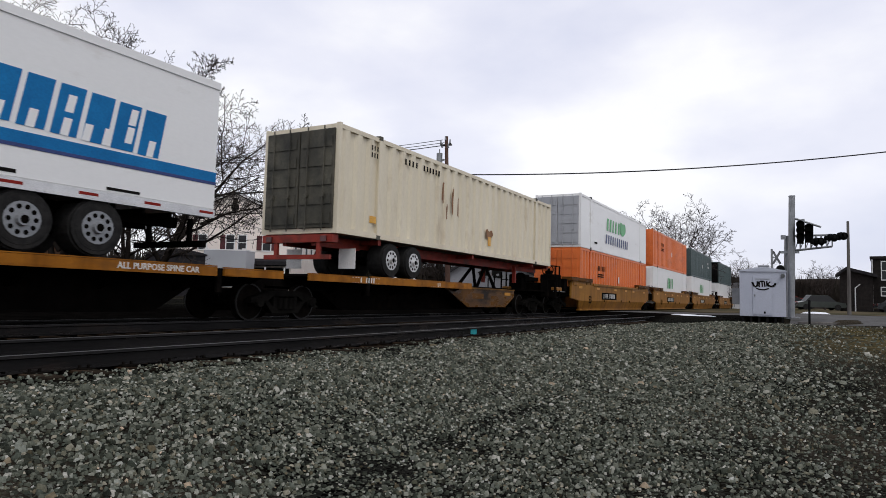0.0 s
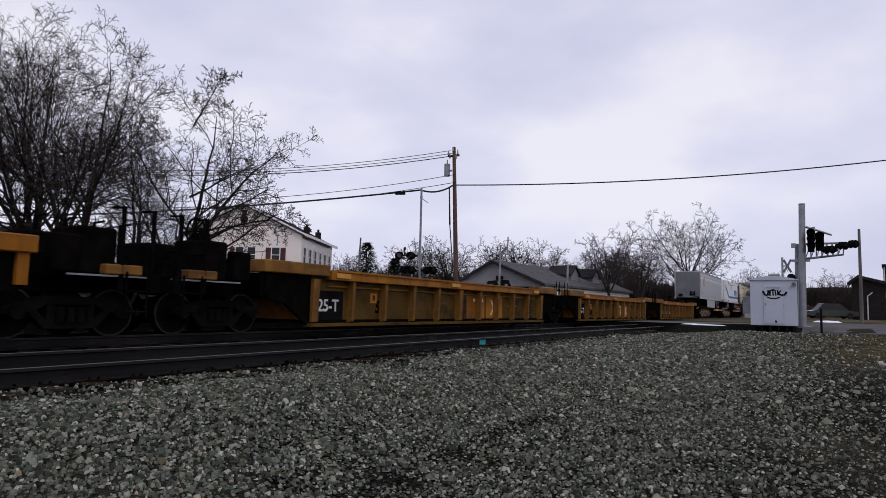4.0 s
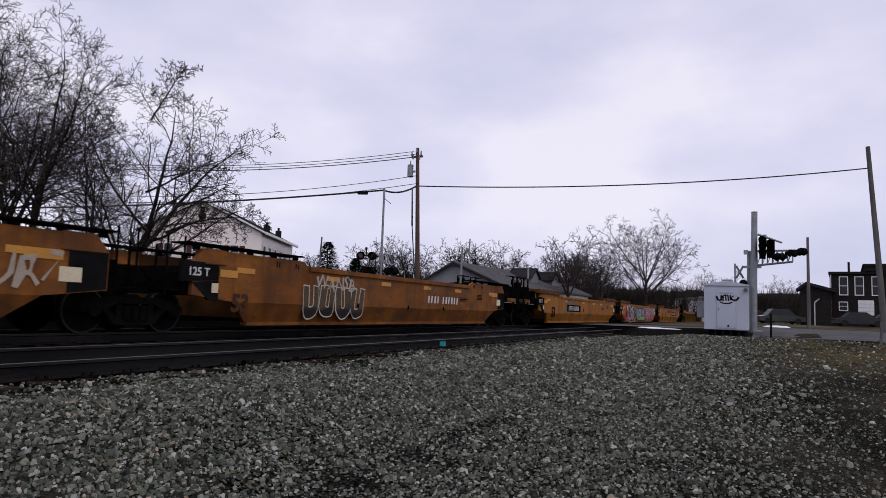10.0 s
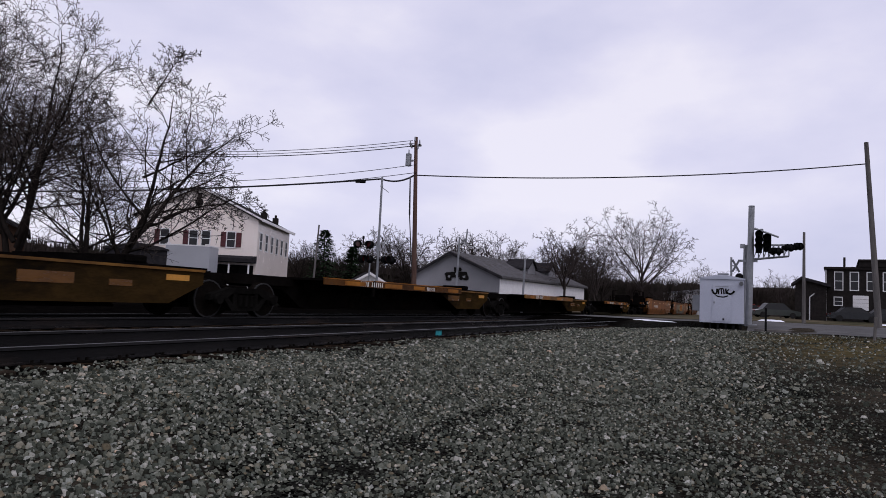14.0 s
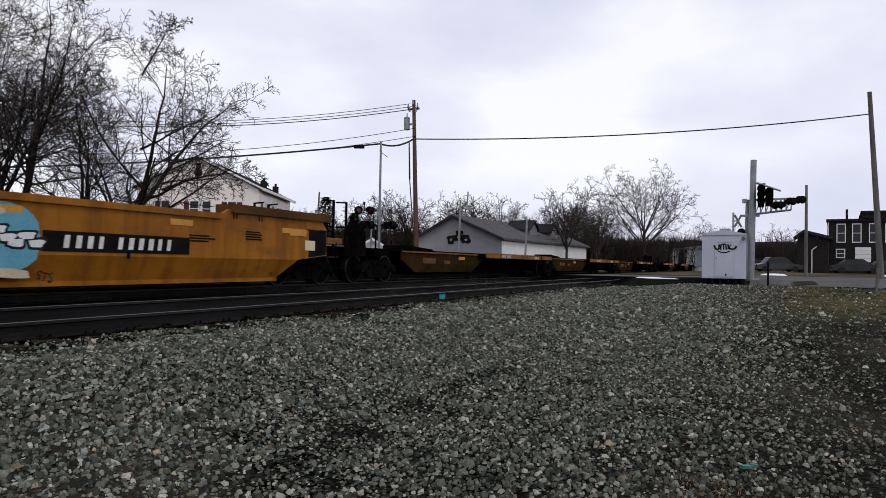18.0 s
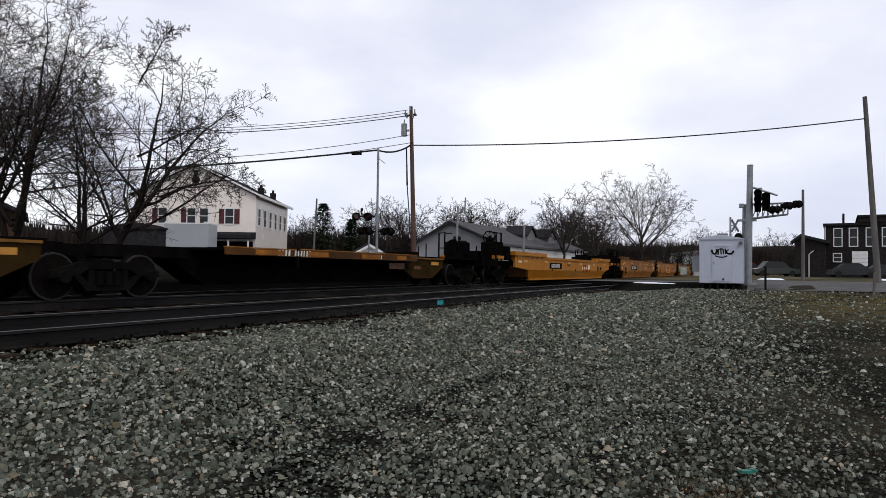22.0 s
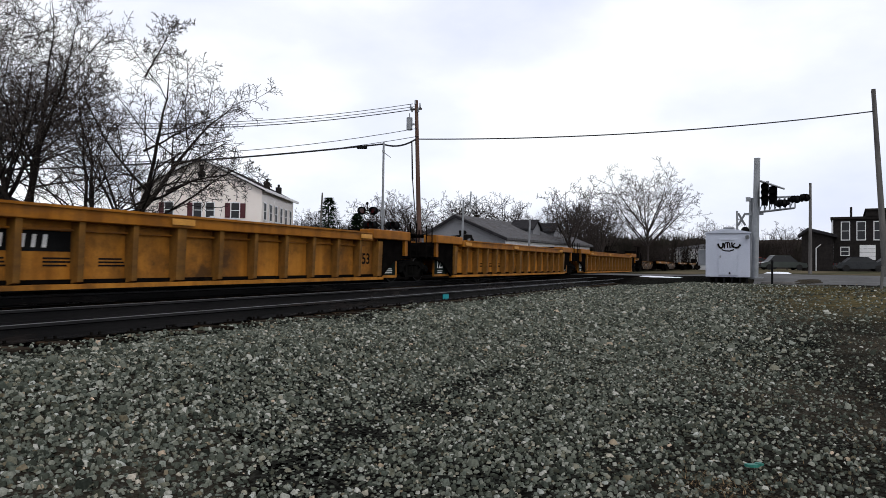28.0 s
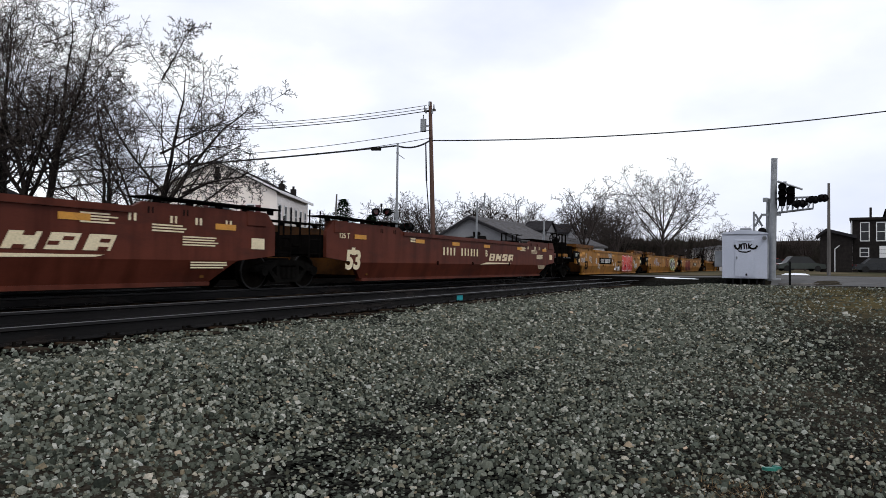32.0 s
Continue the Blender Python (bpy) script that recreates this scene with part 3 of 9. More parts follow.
def ballast():
    """Loose crushed stone over the lot and between the ties, each stone a small faceted lump."""
    rnd = np.random.RandomState(11)
    lump_v = np.array([(-1, -0.8, -0.6), (1, -0.8, -0.6), (1, 0.8, -0.6), (-1, 0.8, -0.6), (-0.62, -0.5, 0.62), (0.66, -0.45, 0.62), (0.6, 0.5, 0.62), (-0.64, 0.45, 0.62)])
    tri = np.array([(4, 5, 6), (4, 6, 7), (0, 1, 5), (0, 5, 4), (1, 2, 6), (1, 6, 5), (2, 3, 7), (2, 7, 6), (3, 0, 4), (3, 4, 7)])
    nv = len(lump_v)

    def scatter(name, label, count, xr, yr, size, keep, zfun, mat=STONE):
        pts = []
        while len(pts) < count:
            x, y = rnd.uniform(*xr), rnd.uniform(*yr)
            if rnd.rand() < keep(x, y):
                pts.append((x, y))
        pts = np.array(pts)
        k = len(pts)
        s = size * np.exp(rnd.normal(0, 0.28, k))
        v = lump_v[None] * rnd.uniform(0.62, 1.25, (k, nv, 3)) * (s[:, None] * rnd.uniform(0.7, 1.35, (k, 3)) * (1.1, 1.1, 1.15))[:, None]
        a = rnd.uniform(0, 6.28, k)
        c, d = np.cos(a)[:, None], np.sin(a)[:, None]
        x, y = v[..., 0] * c - v[..., 1] * d, v[..., 0] * d + v[..., 1] * c
        tilt = rnd.normal(0, 0.55, k)[:, None]
        z = v[..., 2] + tilt * x * 0.6
        zs = np.array([zfun(px, py) for px, py in pts])
        out = np.stack([x + pts[:, 0:1], y + pts[:, 1:2], z + (zs + s * rnd.uniform(-0.1, 0.6, k))[:, None]], -1).reshape(-1, 3)
        f = (tri[None] + nv * np.arange(k)[:, None, None]).reshape(-1, 3)
        me = bpy.data.meshes.new(name)
        me.vertices.add(len(out))
        me.vertices.foreach_set("co", out.ravel())
        me.loops.add(f.size)
        me.loops.foreach_set("vertex_index", f.ravel().astype(np.int32))
        me.polygons.add(len(f))
        me.polygons.foreach_set("loop_start", np.arange(0, f.size, 3, dtype=np.int32))
        me.polygons.foreach_set("loop_total", np.full(len(f), 3, dtype=np.int32))
        me.update()
        me.materials.append(mat)
        tagged(new(name, me), label, "gravel", kind="stuff")

    def lump(x, y):
        return ground_z(x, y) + 0.035 * noise.noise((x * 0.5, y * 0.5, 3)) + 0.02 * noise.noise((x * 1.7, y * 1.7, 7))

    def near_keep(x, y):
        away = math.hypot(x, y)
        if away < 2.0 or y < 0.5 or x > 0.9 * y + 1.0 or y < -0.50 * x - 1.2:
            return 0.0
        patch = 0.95 + 0.22 * noise.noise((x * 0.45, y * 0.45, 11))
        gravelly = ease(2.6, -2.2, x + 0.10 * (y - 6))
        return min(1.0, max(0.03, (0.03 + 0.80 * gravelly) * patch * (0.35 + 0.65 * gravelly) + 0.36 * gravelly)) * min(1.0, 9.0 / away)

    def fine_keep(x, y):
        if math.hypot(x, y) < 2.0 or x > 0.9 * y + 1.0:
            return 0.0
        return (0.12 + 0.88 * ease(-2.5, 2.0, x + 0.10 * (y - 6))) * min(1.0, 6.0 / math.hypot(x, y))

    scatter("lot_gravel", "loose grey crushed stones over the lot", 84000, (-6.2, 6), (0.5, 19), 0.0128, near_keep, lump)
    scatter("fine_gravel", "small grey stones trodden into the dirt of the lot", 18000, (-3.0, 8), (1.5, 20), 0.0085, fine_keep, lump, DULL_STONE)
    scatter("shoulder_ballast", "grey ballast stones on the shoulder of the track", 25500, (-6.8, -3.2), (1.5, 26), 0.0142, lambda x, y: (0.5 if x < -6.3 else 1.0) * min(1.0, 8.0 / y), lambda x, y: lump(x, y) + (0.02 if x < -6.3 else 0.0))
    scatter("coarse_gravel", "coarser grey stones further up the lot", 19000, (-6.2, 4), (8.5, 30), 0.024, lambda x, y: (0.06 + 0.94 * ease(1.8, -3.0, x + 0.06 * (y - 6))) * ease(8, 13, y), lump, STONE)
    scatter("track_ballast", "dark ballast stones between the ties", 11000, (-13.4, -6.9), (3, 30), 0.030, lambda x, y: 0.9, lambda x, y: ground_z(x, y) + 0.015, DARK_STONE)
    scatter("far_gravel", "sparse grey stones on the far part of the lot", 14000, (-6, 8), (16, 31), 0.021, lambda x, y: 0.10 + 0.90 * ease(1.5, -3.5, x), lump)


ballast()

# ---- the train ----
TRAIN = []          # (thing, distance behind the reference point)


def wheel_mesh(bm):
    tube(bm, (-0.07, 0, 0), (0.07, 0, 0), 0.42, 0.42, 20)
    tube(bm, (-0.09, 0, 0), (-0.07, 0, 0), 0.45, 0.45, 20)
    tube(bm, (0.07, 0, 0), (0.11, 0, 0), 0.12, 0.10, 10)


def rim_mesh(bm):
    """The outer edge of a wheel's tread, a paler ring that paints its glint."""
    ring = []
    for i in range(20):
        a = 2 * math.pi * i / 20
        ring.append([bm.verts.new((x, r * math.cos(a), r * math.sin(a))) for x, r in ((0.045, 0.424), (0.076, 0.424), (0.076, 0.392), (0.045, 0.392))])
    for p, q in zip(ring, ring[1:] + ring[:1]):
        for k in range(4):
            bm.faces.new((p[k], q[k], q[(k + 1) % 4], p[(k + 1) % 4]))


def frame_mesh(bm):
    """A cast side frame: an arched upper member, a dropped lower member, two columns and the journal boxes."""
    slab(bm, ((-1.12, 0.40), (-1.10, 0.52), (-0.50, 0.69), (0.50, 0.69), (1.10, 0.52), (1.12, 0.40), (0.62, 0.44), (0.42, 0.56), (-0.42, 0.56), (-0.62, 0.44)), "x", -0.09, 0.09)
    slab(bm, ((-0.72, 0.46), (-0.44, 0.16), (0.44, 0.16), (0.72, 0.46), (0.58, 0.46), (0.36, 0.26), (-0.36, 0.26), (-0.58, 0.46)), "x", -0.085, 0.085)
    for a in (-0.34, 0.34):
        box(bm, -0.08, 0.08, a - 0.06, a + 0.06, 0.24, 0.58)
    for a in (-0.89, 0.89):
        tube(bm, (0.09, a, 0.42), (0.17, a, 0.42), 0.13, 0.11, 10)
    for a in (-0.18, 0.0, 0.18):
        tube(bm, (0.06, a, 0.26), (0.06, a, 0.52), 0.075, 0.075, 8)


def truck(parent, y):
    """A two-axle bogie under a car."""
    def bolster(bm):
        box(bm, -0.95, 0.95, -0.22, 0.22, 0.46, 0.74, 0.03)
        tube(bm, (0, 0, 0.74), (0, 0, 0.86), 0.30, 0.30, 14)
        for s in (-0.89, 0.89):
            tube(bm, (-0.75, s, 0.42), (0.75, s, 0.42), 0.08, 0.08, 8)
            box(bm, -0.85, 0.85, s * 0.46 - 0.06, s * 0.46 + 0.06, 0.28, 0.36)
    t = part("truck", made("truck", SOOT_SHADE, bolster), parent, "sooty cast-steel bogie", pose(0, y, 0))
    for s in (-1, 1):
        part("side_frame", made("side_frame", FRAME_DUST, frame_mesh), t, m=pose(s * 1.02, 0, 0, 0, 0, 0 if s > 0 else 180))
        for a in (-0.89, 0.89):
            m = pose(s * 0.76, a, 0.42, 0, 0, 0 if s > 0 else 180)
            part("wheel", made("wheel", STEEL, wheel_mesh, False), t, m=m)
            part("wheel_rim", made("wheel_rim", WHEEL_RIM, rim_mesh, False), t, "bright worn wheel rim", m)


def glyphs(bm, y, z, n, w, h, gap, seed=0, slant=0.1, x=0.0):
    """A row of plain upright bars the size of characters, in place of numbers."""
    r = random.Random(seed)
    for i in range(n):
        a = y + i * (w + gap)
        u = r.uniform(0.45, 0.66)
        slab(bm, [(a, z), (a + w * u, z), (a + w * u + slant * h, z + h), (a + slant * h, z + h)], "x", x, x + 0.004)


def panel(bm, y0, y1, z0, z1, x=0.0, d=0.005):
    slab(bm, ((y0, z0), (y1, z0), (y1, z1), (y0, z1)), "x", x, x + d)


def bars(bm, y, z, w, rows, h=0.035, gap=0.03, seed=0, x=0.0):
    r = random.Random(seed)
    for i in range(rows):
        panel(bm, y, y + w * r.uniform(0.7, 1.0), z - i * (h + gap), z - i * (h + gap) + h, x, 0.004)


def rounded(bm, pts, r0, x, d=0.004, n=6):
    """A thick stroke through pts of (y, z), with round ends, lying on a side at x."""
    for (a, b), (c, e) in zip(pts, pts[1:]):
        k = math.hypot(c - a, e - b) or 1e-6
        nx, nz = -(e - b) / k * r0, (c - a) / k * r0
        slab(bm, [(a + nx, b + nz), (a - nx, b - nz), (c - nx, e - nz), (c + nx, e + nz)], "x", x, x + d)
    for a, b in pts:
        slab(bm, [(a + r0 * math.cos(2 * math.pi * i / n), b + r0 * math.sin(2 * math.pi * i / n)) for i in range(n)], "x", x, x + d * 0.98)


def blob_outline(y, z, w, h, seed, n=22, rough=0.16):
    r = random.Random(seed)
    ph = [r.uniform(0, 6.28) for _ in range(4)]
    out = []
    for i in range(n):
        a = 2 * math.pi * i / n
        k = 1 + rough * (math.sin(2 * a + ph[0]) * 0.5 + math.sin(3 * a + ph[1]) * 0.6 + math.sin(5 * a + ph[2]) * 0.4)
        cx, cz = math.copysign(abs(math.cos(a)) ** 0.6, math.cos(a)), math.copysign(abs(math.sin(a)) ** 0.6, math.sin(a))
        out.append((y + w / 2 * cx * k, z + h / 2 * cz * min(k, 1.08)))
    return out


PAINTS = {}


def paint(rgb):
    if rgb not in PAINTS:
        PAINTS[rgb] = material("spray_paint_%02d" % len(PAINTS), tuple(c * 0.82 for c in rgb), rgb, 0.6, 0, 2.5, 30, 0.0, gloss=0.05)
    return PAINTS[rgb]


def two_tone(top, bottom, line=0.72):
    """Sprayed letters that fade from one colour to another with a ragged edge."""
    key = (top, bottom)
    if key not in PAINTS:
        mat = material("spray_fade_%02d" % len(PAINTS), tuple(c * 0.82 for c in top), top, 0.6, 0, 2.5, 30, 0.0, gloss=0.05)
        n, l = mat.node_tree.nodes, mat.node_tree.links
        b = n["Principled BSDF"]
        old = b.inputs["Base Color"].links[0].from_socket
        sep = n.new("ShaderNodeSeparateXYZ")
        l.new(n.new("ShaderNodeTexCoord").outputs["Object"], sep.inputs["Vector"])
        rag = n.new("ShaderNodeTexNoise")
        rag.inputs["Scale"].default_value = 3.0
        add = n.new("ShaderNodeMath")
        add.operation = "MULTIPLY_ADD"
        add.inputs[1].default_value, add.inputs[2].default_value = 0.5, line - 0.25
        l.new(rag.outputs["Fac"], add.inputs[0])
        rng = n.new("ShaderNodeMath")
        rng.operation = "SUBTRACT"
        l.new(sep.outputs["Z"], rng.inputs[0])
        l.new(add.outputs[0], rng.inputs[1])
        step = n.new("ShaderNodeMapRange")
        step.inputs["From Min"].default_value, step.inputs["From Max"].default_value = -0.08, 0.08
        l.new(rng.outputs[0], step.inputs["Value"])
        mx = n.new("ShaderNodeMix")
        mx.data_type = "RGBA"
        l.new(step.outputs["Result"], mx.inputs["Factor"])
        mx.inputs["A"].default_value = (*bottom, 1)
        l.new(old, mx.inputs["B"])
        l.new(mx.outputs["Result"], b.inputs["Base Color"])
        PAINTS[key] = mat
    return PAINTS[key]


def letter(ch, fat):
    """Corner points and faces of one fat capital letter in a unit box."""
    key = ("letter", ch, fat)
    if key not in KEPT:
        cu = bpy.data.curves.new("letter", "FONT")
        cu.body, cu.size, cu.offset, cu.resolution_u = ch, 1.0, fat, 4
        ob = bpy.data.objects.new("letter", cu)
        me = bpy.data.meshes.new_from_object(ob)
        bpy.data.objects.remove(ob)
        KEPT[key] = ([tuple(v.co[:2]) for v in me.vertices], [tuple(p.vertices) for p in me.polygons])
    return KEPT[key]


def piece(car, X, y0, y1, z0, z1, word, fill, line, halo=None, fat=0.07, edge=0.06, seed=1, bend=0.05, layer=0):
    """Graffiti lettering: each letter swollen, jostled and stretched to fill its cell, with an outline and a halo."""
    r = random.Random(seed)
    n = len(word)
    cell = (y1 - y0) / n
    jig = [(r.uniform(-0.05, 0.05), r.uniform(-0.05, 0.05), r.uniform(-0.13, 0.13), r.uniform(0.98, 1.15)) for _ in word]
    for name, mat, extra, depth in (("graffiti_halo", halo, 2.1, 0.004), ("graffiti_outline", line, 1.0, 0.007), ("graffiti", fill, 0.0, 0.010)):
        if mat is None:
            continue

        def b(bm):
            for i, ch in enumerate(word):
                base, _ = letter(ch, fat)
                vs, fs = letter(ch, fat + edge * extra)
                x0, x1 = min(v[0] for v in base), max(v[0] for v in base)
                w0, w1 = min(v[1] for v in base), max(v[1] for v in base)
                dy, dz, tilt, grow = jig[i]
                made_v = []
                for a, c in vs:
                    u, w = (a - x0) / (x1 - x0) - 0.5, (c - w0) / (w1 - w0) - 0.5
                    u += tilt * w
                    k = bend * math.sin(5.0 * w + 3.0 * i + seed) + bend * math.sin(7.0 * u + 2.0 * i)
                    y = y0 + cell * (i + 0.5 + dy + (u + k * 0.8) * grow * 0.86)
                    z = (z0 + z1) / 2 + (z1 - z0) * (w * 0.90 + dz * 0.4 + k * 0.35)
                    made_v.append(bm.verts.new((X + depth + 0.0003 * i + 0.001 * layer, y, min(z1 + 0.05, max(z0 - 0.03, z)))))
                for f in fs:
                    try:
                        bm.faces.new([made_v[j] for j in f])
                    except ValueError:
                        pass
        fresh(name, mat, car, b, {"graffiti": "spray-painted graffiti letters", "graffiti_outline": "sprayed outline of the letters", "graffiti_halo": "soft outer line of the letters"}[name])


def brush(car, X, strokes, fat, edge, fill, line, shadow=None):
    """Wild-style letters drawn with a broad brush, each with a lighter rim; strokes are polylines of (y, z)."""
    for name, mat, r0, depth, drop in (("graffiti_shadow", shadow, fat + edge * 1.6, 0.004, -0.05), ("graffiti_outline", line, fat + edge, 0.0065, 0.0), ("graffiti", fill, fat, 0.0105, 0.0)):
        if mat is not None:
            fresh(name, mat, car, lambda bm: [rounded(bm, [(a, max(0.2 + r0 * 0.4, min(1.47 - r0 * 0.5, c + drop))) for a, c in p], r0, X, depth + 0.0004 * i, 9) for i, p in enumerate(strokes)], {"graffiti": "spray-painted wild-style letters", "graffiti_outline": "pale rim of the letters", "graffiti_shadow": "dark shadow of the letters"}[name])


def scrawl(car, X, y, z, word, size, rgb, shear=0.25, width=0.8):
    part("tag", text_mesh(word, size * 1.08, paint(tuple(0.72 * c for c in rgb)), shear, width, 0.006, 0.09), car, "hand-sprayed tag", on_side(X + 0.008, y, z))


def ladder(car, x, y, z0, z1, w=0.42, mat=None, name="ladder"):
    def b(bm):
        for a in (-w / 2, w / 2):
            tube(bm, (x, y + a, z0), (x, y + a, z1), 0.022, 0.022, 6)
        n = max(2, int((z1 - z0) / 0.36))
        for i in range(n):
            tube(bm, (x, y - w / 2, z0 + 0.1 + i * 0.36), (x, y + w / 2, z0 + 0.1 + i * 0.36), 0.018, 0.018, 6)
    fresh(name, mat or SOOT_SHADE, car, b)


def car_end(car, s, h, kind, paint_mat, z_top=1.72):
    """The platform, ladders and coupler at one end of a unit; s is 1 at the front. kind C: coupled end, J: shared bogie."""
    reach = h + 2.0 if kind == "C" else h - 0.25
    inner = h - 2.6

    def plat(bm):
        box(bm, -0.55, 0.55, min(s * inner, s * reach), max(s * inner, s * reach), 0.78, 1.02)
        box(bm, -1.40, 1.40, min(s * (h - 1.0), s * (h - 0.7)), max(s * (h - 1.0), s * (h - 0.7)), 0.85, 1.35)
        if kind == "C":
            box(bm, -1.45, 1.45, min(s * (reach - 0.18), s * reach), max(s * (reach - 0.18), s * reach), 0.80, 1.12)
            box(bm, -1.35, 1.35, min(s * (h + 0.3), s * reach), max(s * (h + 0.3), s * reach), 1.04, 1.08)
            box(bm, -0.9, 0.2, min(s * (h + 0.2), s * (h + 1.0)), max(s * (h + 0.2), s * (h + 1.0)), 1.08, 1.5, 0.03)
    fresh("end_platform", SOOT_SHADE, car, plat, "sooty steel end platform")
    if kind == "C":
        for y in (reach - 0.15, reach - 0.75):
            for x in (1.40, -1.40):
                fresh("grab_post", SOOT_SHADE, car, lambda bm: (tube(bm, (x, s * y, 0.80), (x, s * y, 2.3), 0.045, 0.04, 6), tube(bm, (x, s * y, 2.28), (x * 0.75, s * y, 2.3), 0.025, 0.025, 6), tube(bm, (x, s * y, 1.6), (x * 0.75, s * y, 1.6), 0.025, 0.025, 6)))
        ladder(car, 1.44, s * (reach - 0.45), 0.35, 1.15)

        def brake(bm):
            # an open spoked wheel on a tall stand
            yy = s * (h + 0.95)
            for i in range(16):
                a, b = 2 * math.pi * i / 16, 2 * math.pi * (i + 1) / 16
                tube(bm, (0.7 + 0.28 * math.cos(a), yy, 2.12 + 0.28 * math.sin(a)), (0.7 + 0.28 * math.cos(b), yy, 2.12 + 0.28 * math.sin(b)), 0.025, 0.025, 6)
            for i in range(4):
                a = math.pi * i / 4
                tube(bm, (0.7 - 0.28 * math.cos(a), yy, 2.12 - 0.28 * math.sin(a)), (0.7 + 0.28 * math.cos(a), yy, 2.12 + 0.28 * math.sin(a)), 0.015, 0.015, 5)
            tube(bm, (0.7, s * (h + 0.8), 1.05), (0.7, s * (h + 0.8), 2.2), 0.06, 0.06, 8)
            box(bm, 0.54, 0.86, s * (h + 0.8) - 0.12, s * (h + 0.8) + 0.12, 1.75, 2.1, 0.02)
        for x in (1.28, -1.28):
            fresh("step_box", paint_mat if paint_mat is not YELLOW else YELLOW_DARK, car, lambda bm: box(bm, x - 0.16, x + 0.16, min(s * (reach - 1.05), s * (reach - 0.35)), max(s * (reach - 1.05), s * (reach - 0.35)), 1.09, 1.27, 0.02), "grimy painted step box")
            fresh("end_cabinet", SOOT_SHADE, car, lambda bm: box(bm, x - 0.14, x + 0.14, min(s * (h + 0.05), s * (h + 0.5)), max(s * (h + 0.05), s * (h + 0.5)), 1.10, 1.72, 0.03), "sooty valve cabinet")
        for x in (1.37, -1.37):
            fresh("platform_nosing", GALVANISED, car, lambda bm: box(bm, min(x, x * 1.02), max(x, x * 1.02), min(s * (h + 0.3), s * reach), max(s * (h + 0.3), s * reach), 1.05, 1.08), "worn bright edge of the platform")
            fresh("slack_adjuster", SOOT_SHADE, car, lambda bm: box(bm, x * 0.3, x * 0.92, min(s * (h + 0.55), s * (h + 1.25)), max(s * (h + 0.55), s * (h + 1.25)), 1.08, 1.9, 0.04), "sooty equipment housing")
        if s < 0:
            fresh("brake_wheel", SOOT_SHADE, car, brake, "round handbrake wheel on a sooty stand")

        def coup(bm):
            box(bm, -0.12, 0.12, min(s * reach, s * (reach + 0.55)), max(s * reach, s * (reach + 0.55)), 0.74, 0.98, 0.03)
        fresh("coupler", STEEL, car, coup, "rusty cast coupler")

        def hose(bm):
            p = [(0.4, s * (reach + 0.02), 0.8), (0.42, s * (reach + 0.2), 0.45), (0.3, s * (reach + 0.4), 0.35), (0.1, s * (reach + 0.55), 0.5)]
            for a, b in zip(p, p[1:]):
                tube(bm, a, b, 0.03, 0.03, 6)
        fresh("brake_hose", RUBBER, car, hose)
    else:
        ladder(car, 1.46, s * (h - 0.55), 0.75, 1.95)
        for x in (1.2, -1.2):
            fresh("grab_rail", SOOT_SHADE, car, lambda bm: tube(bm, (x, s * (h - 0.3), 1.0), (x, s * (h - 0.3), 1.75), 0.025, 0.025, 6))
        fresh("air_line", SOOT_SHADE, car, lambda bm: [tube(bm, (0.8, s * (h - 0.9 + 0.2 * i), 1.3 - 0.12 * i * (3 - i)), (0.8, s * (h - 0.7 + 0.2 * i), 1.3 - 0.12 * (i + 1) * (2 - i)), 0.03, 0.03, 6) for i in range(3)])


def body_ends(h, front, rear):
    return h - (0.30 if front == "C" else 0.95), -h + (0.30 if rear == "C" else 0.95)


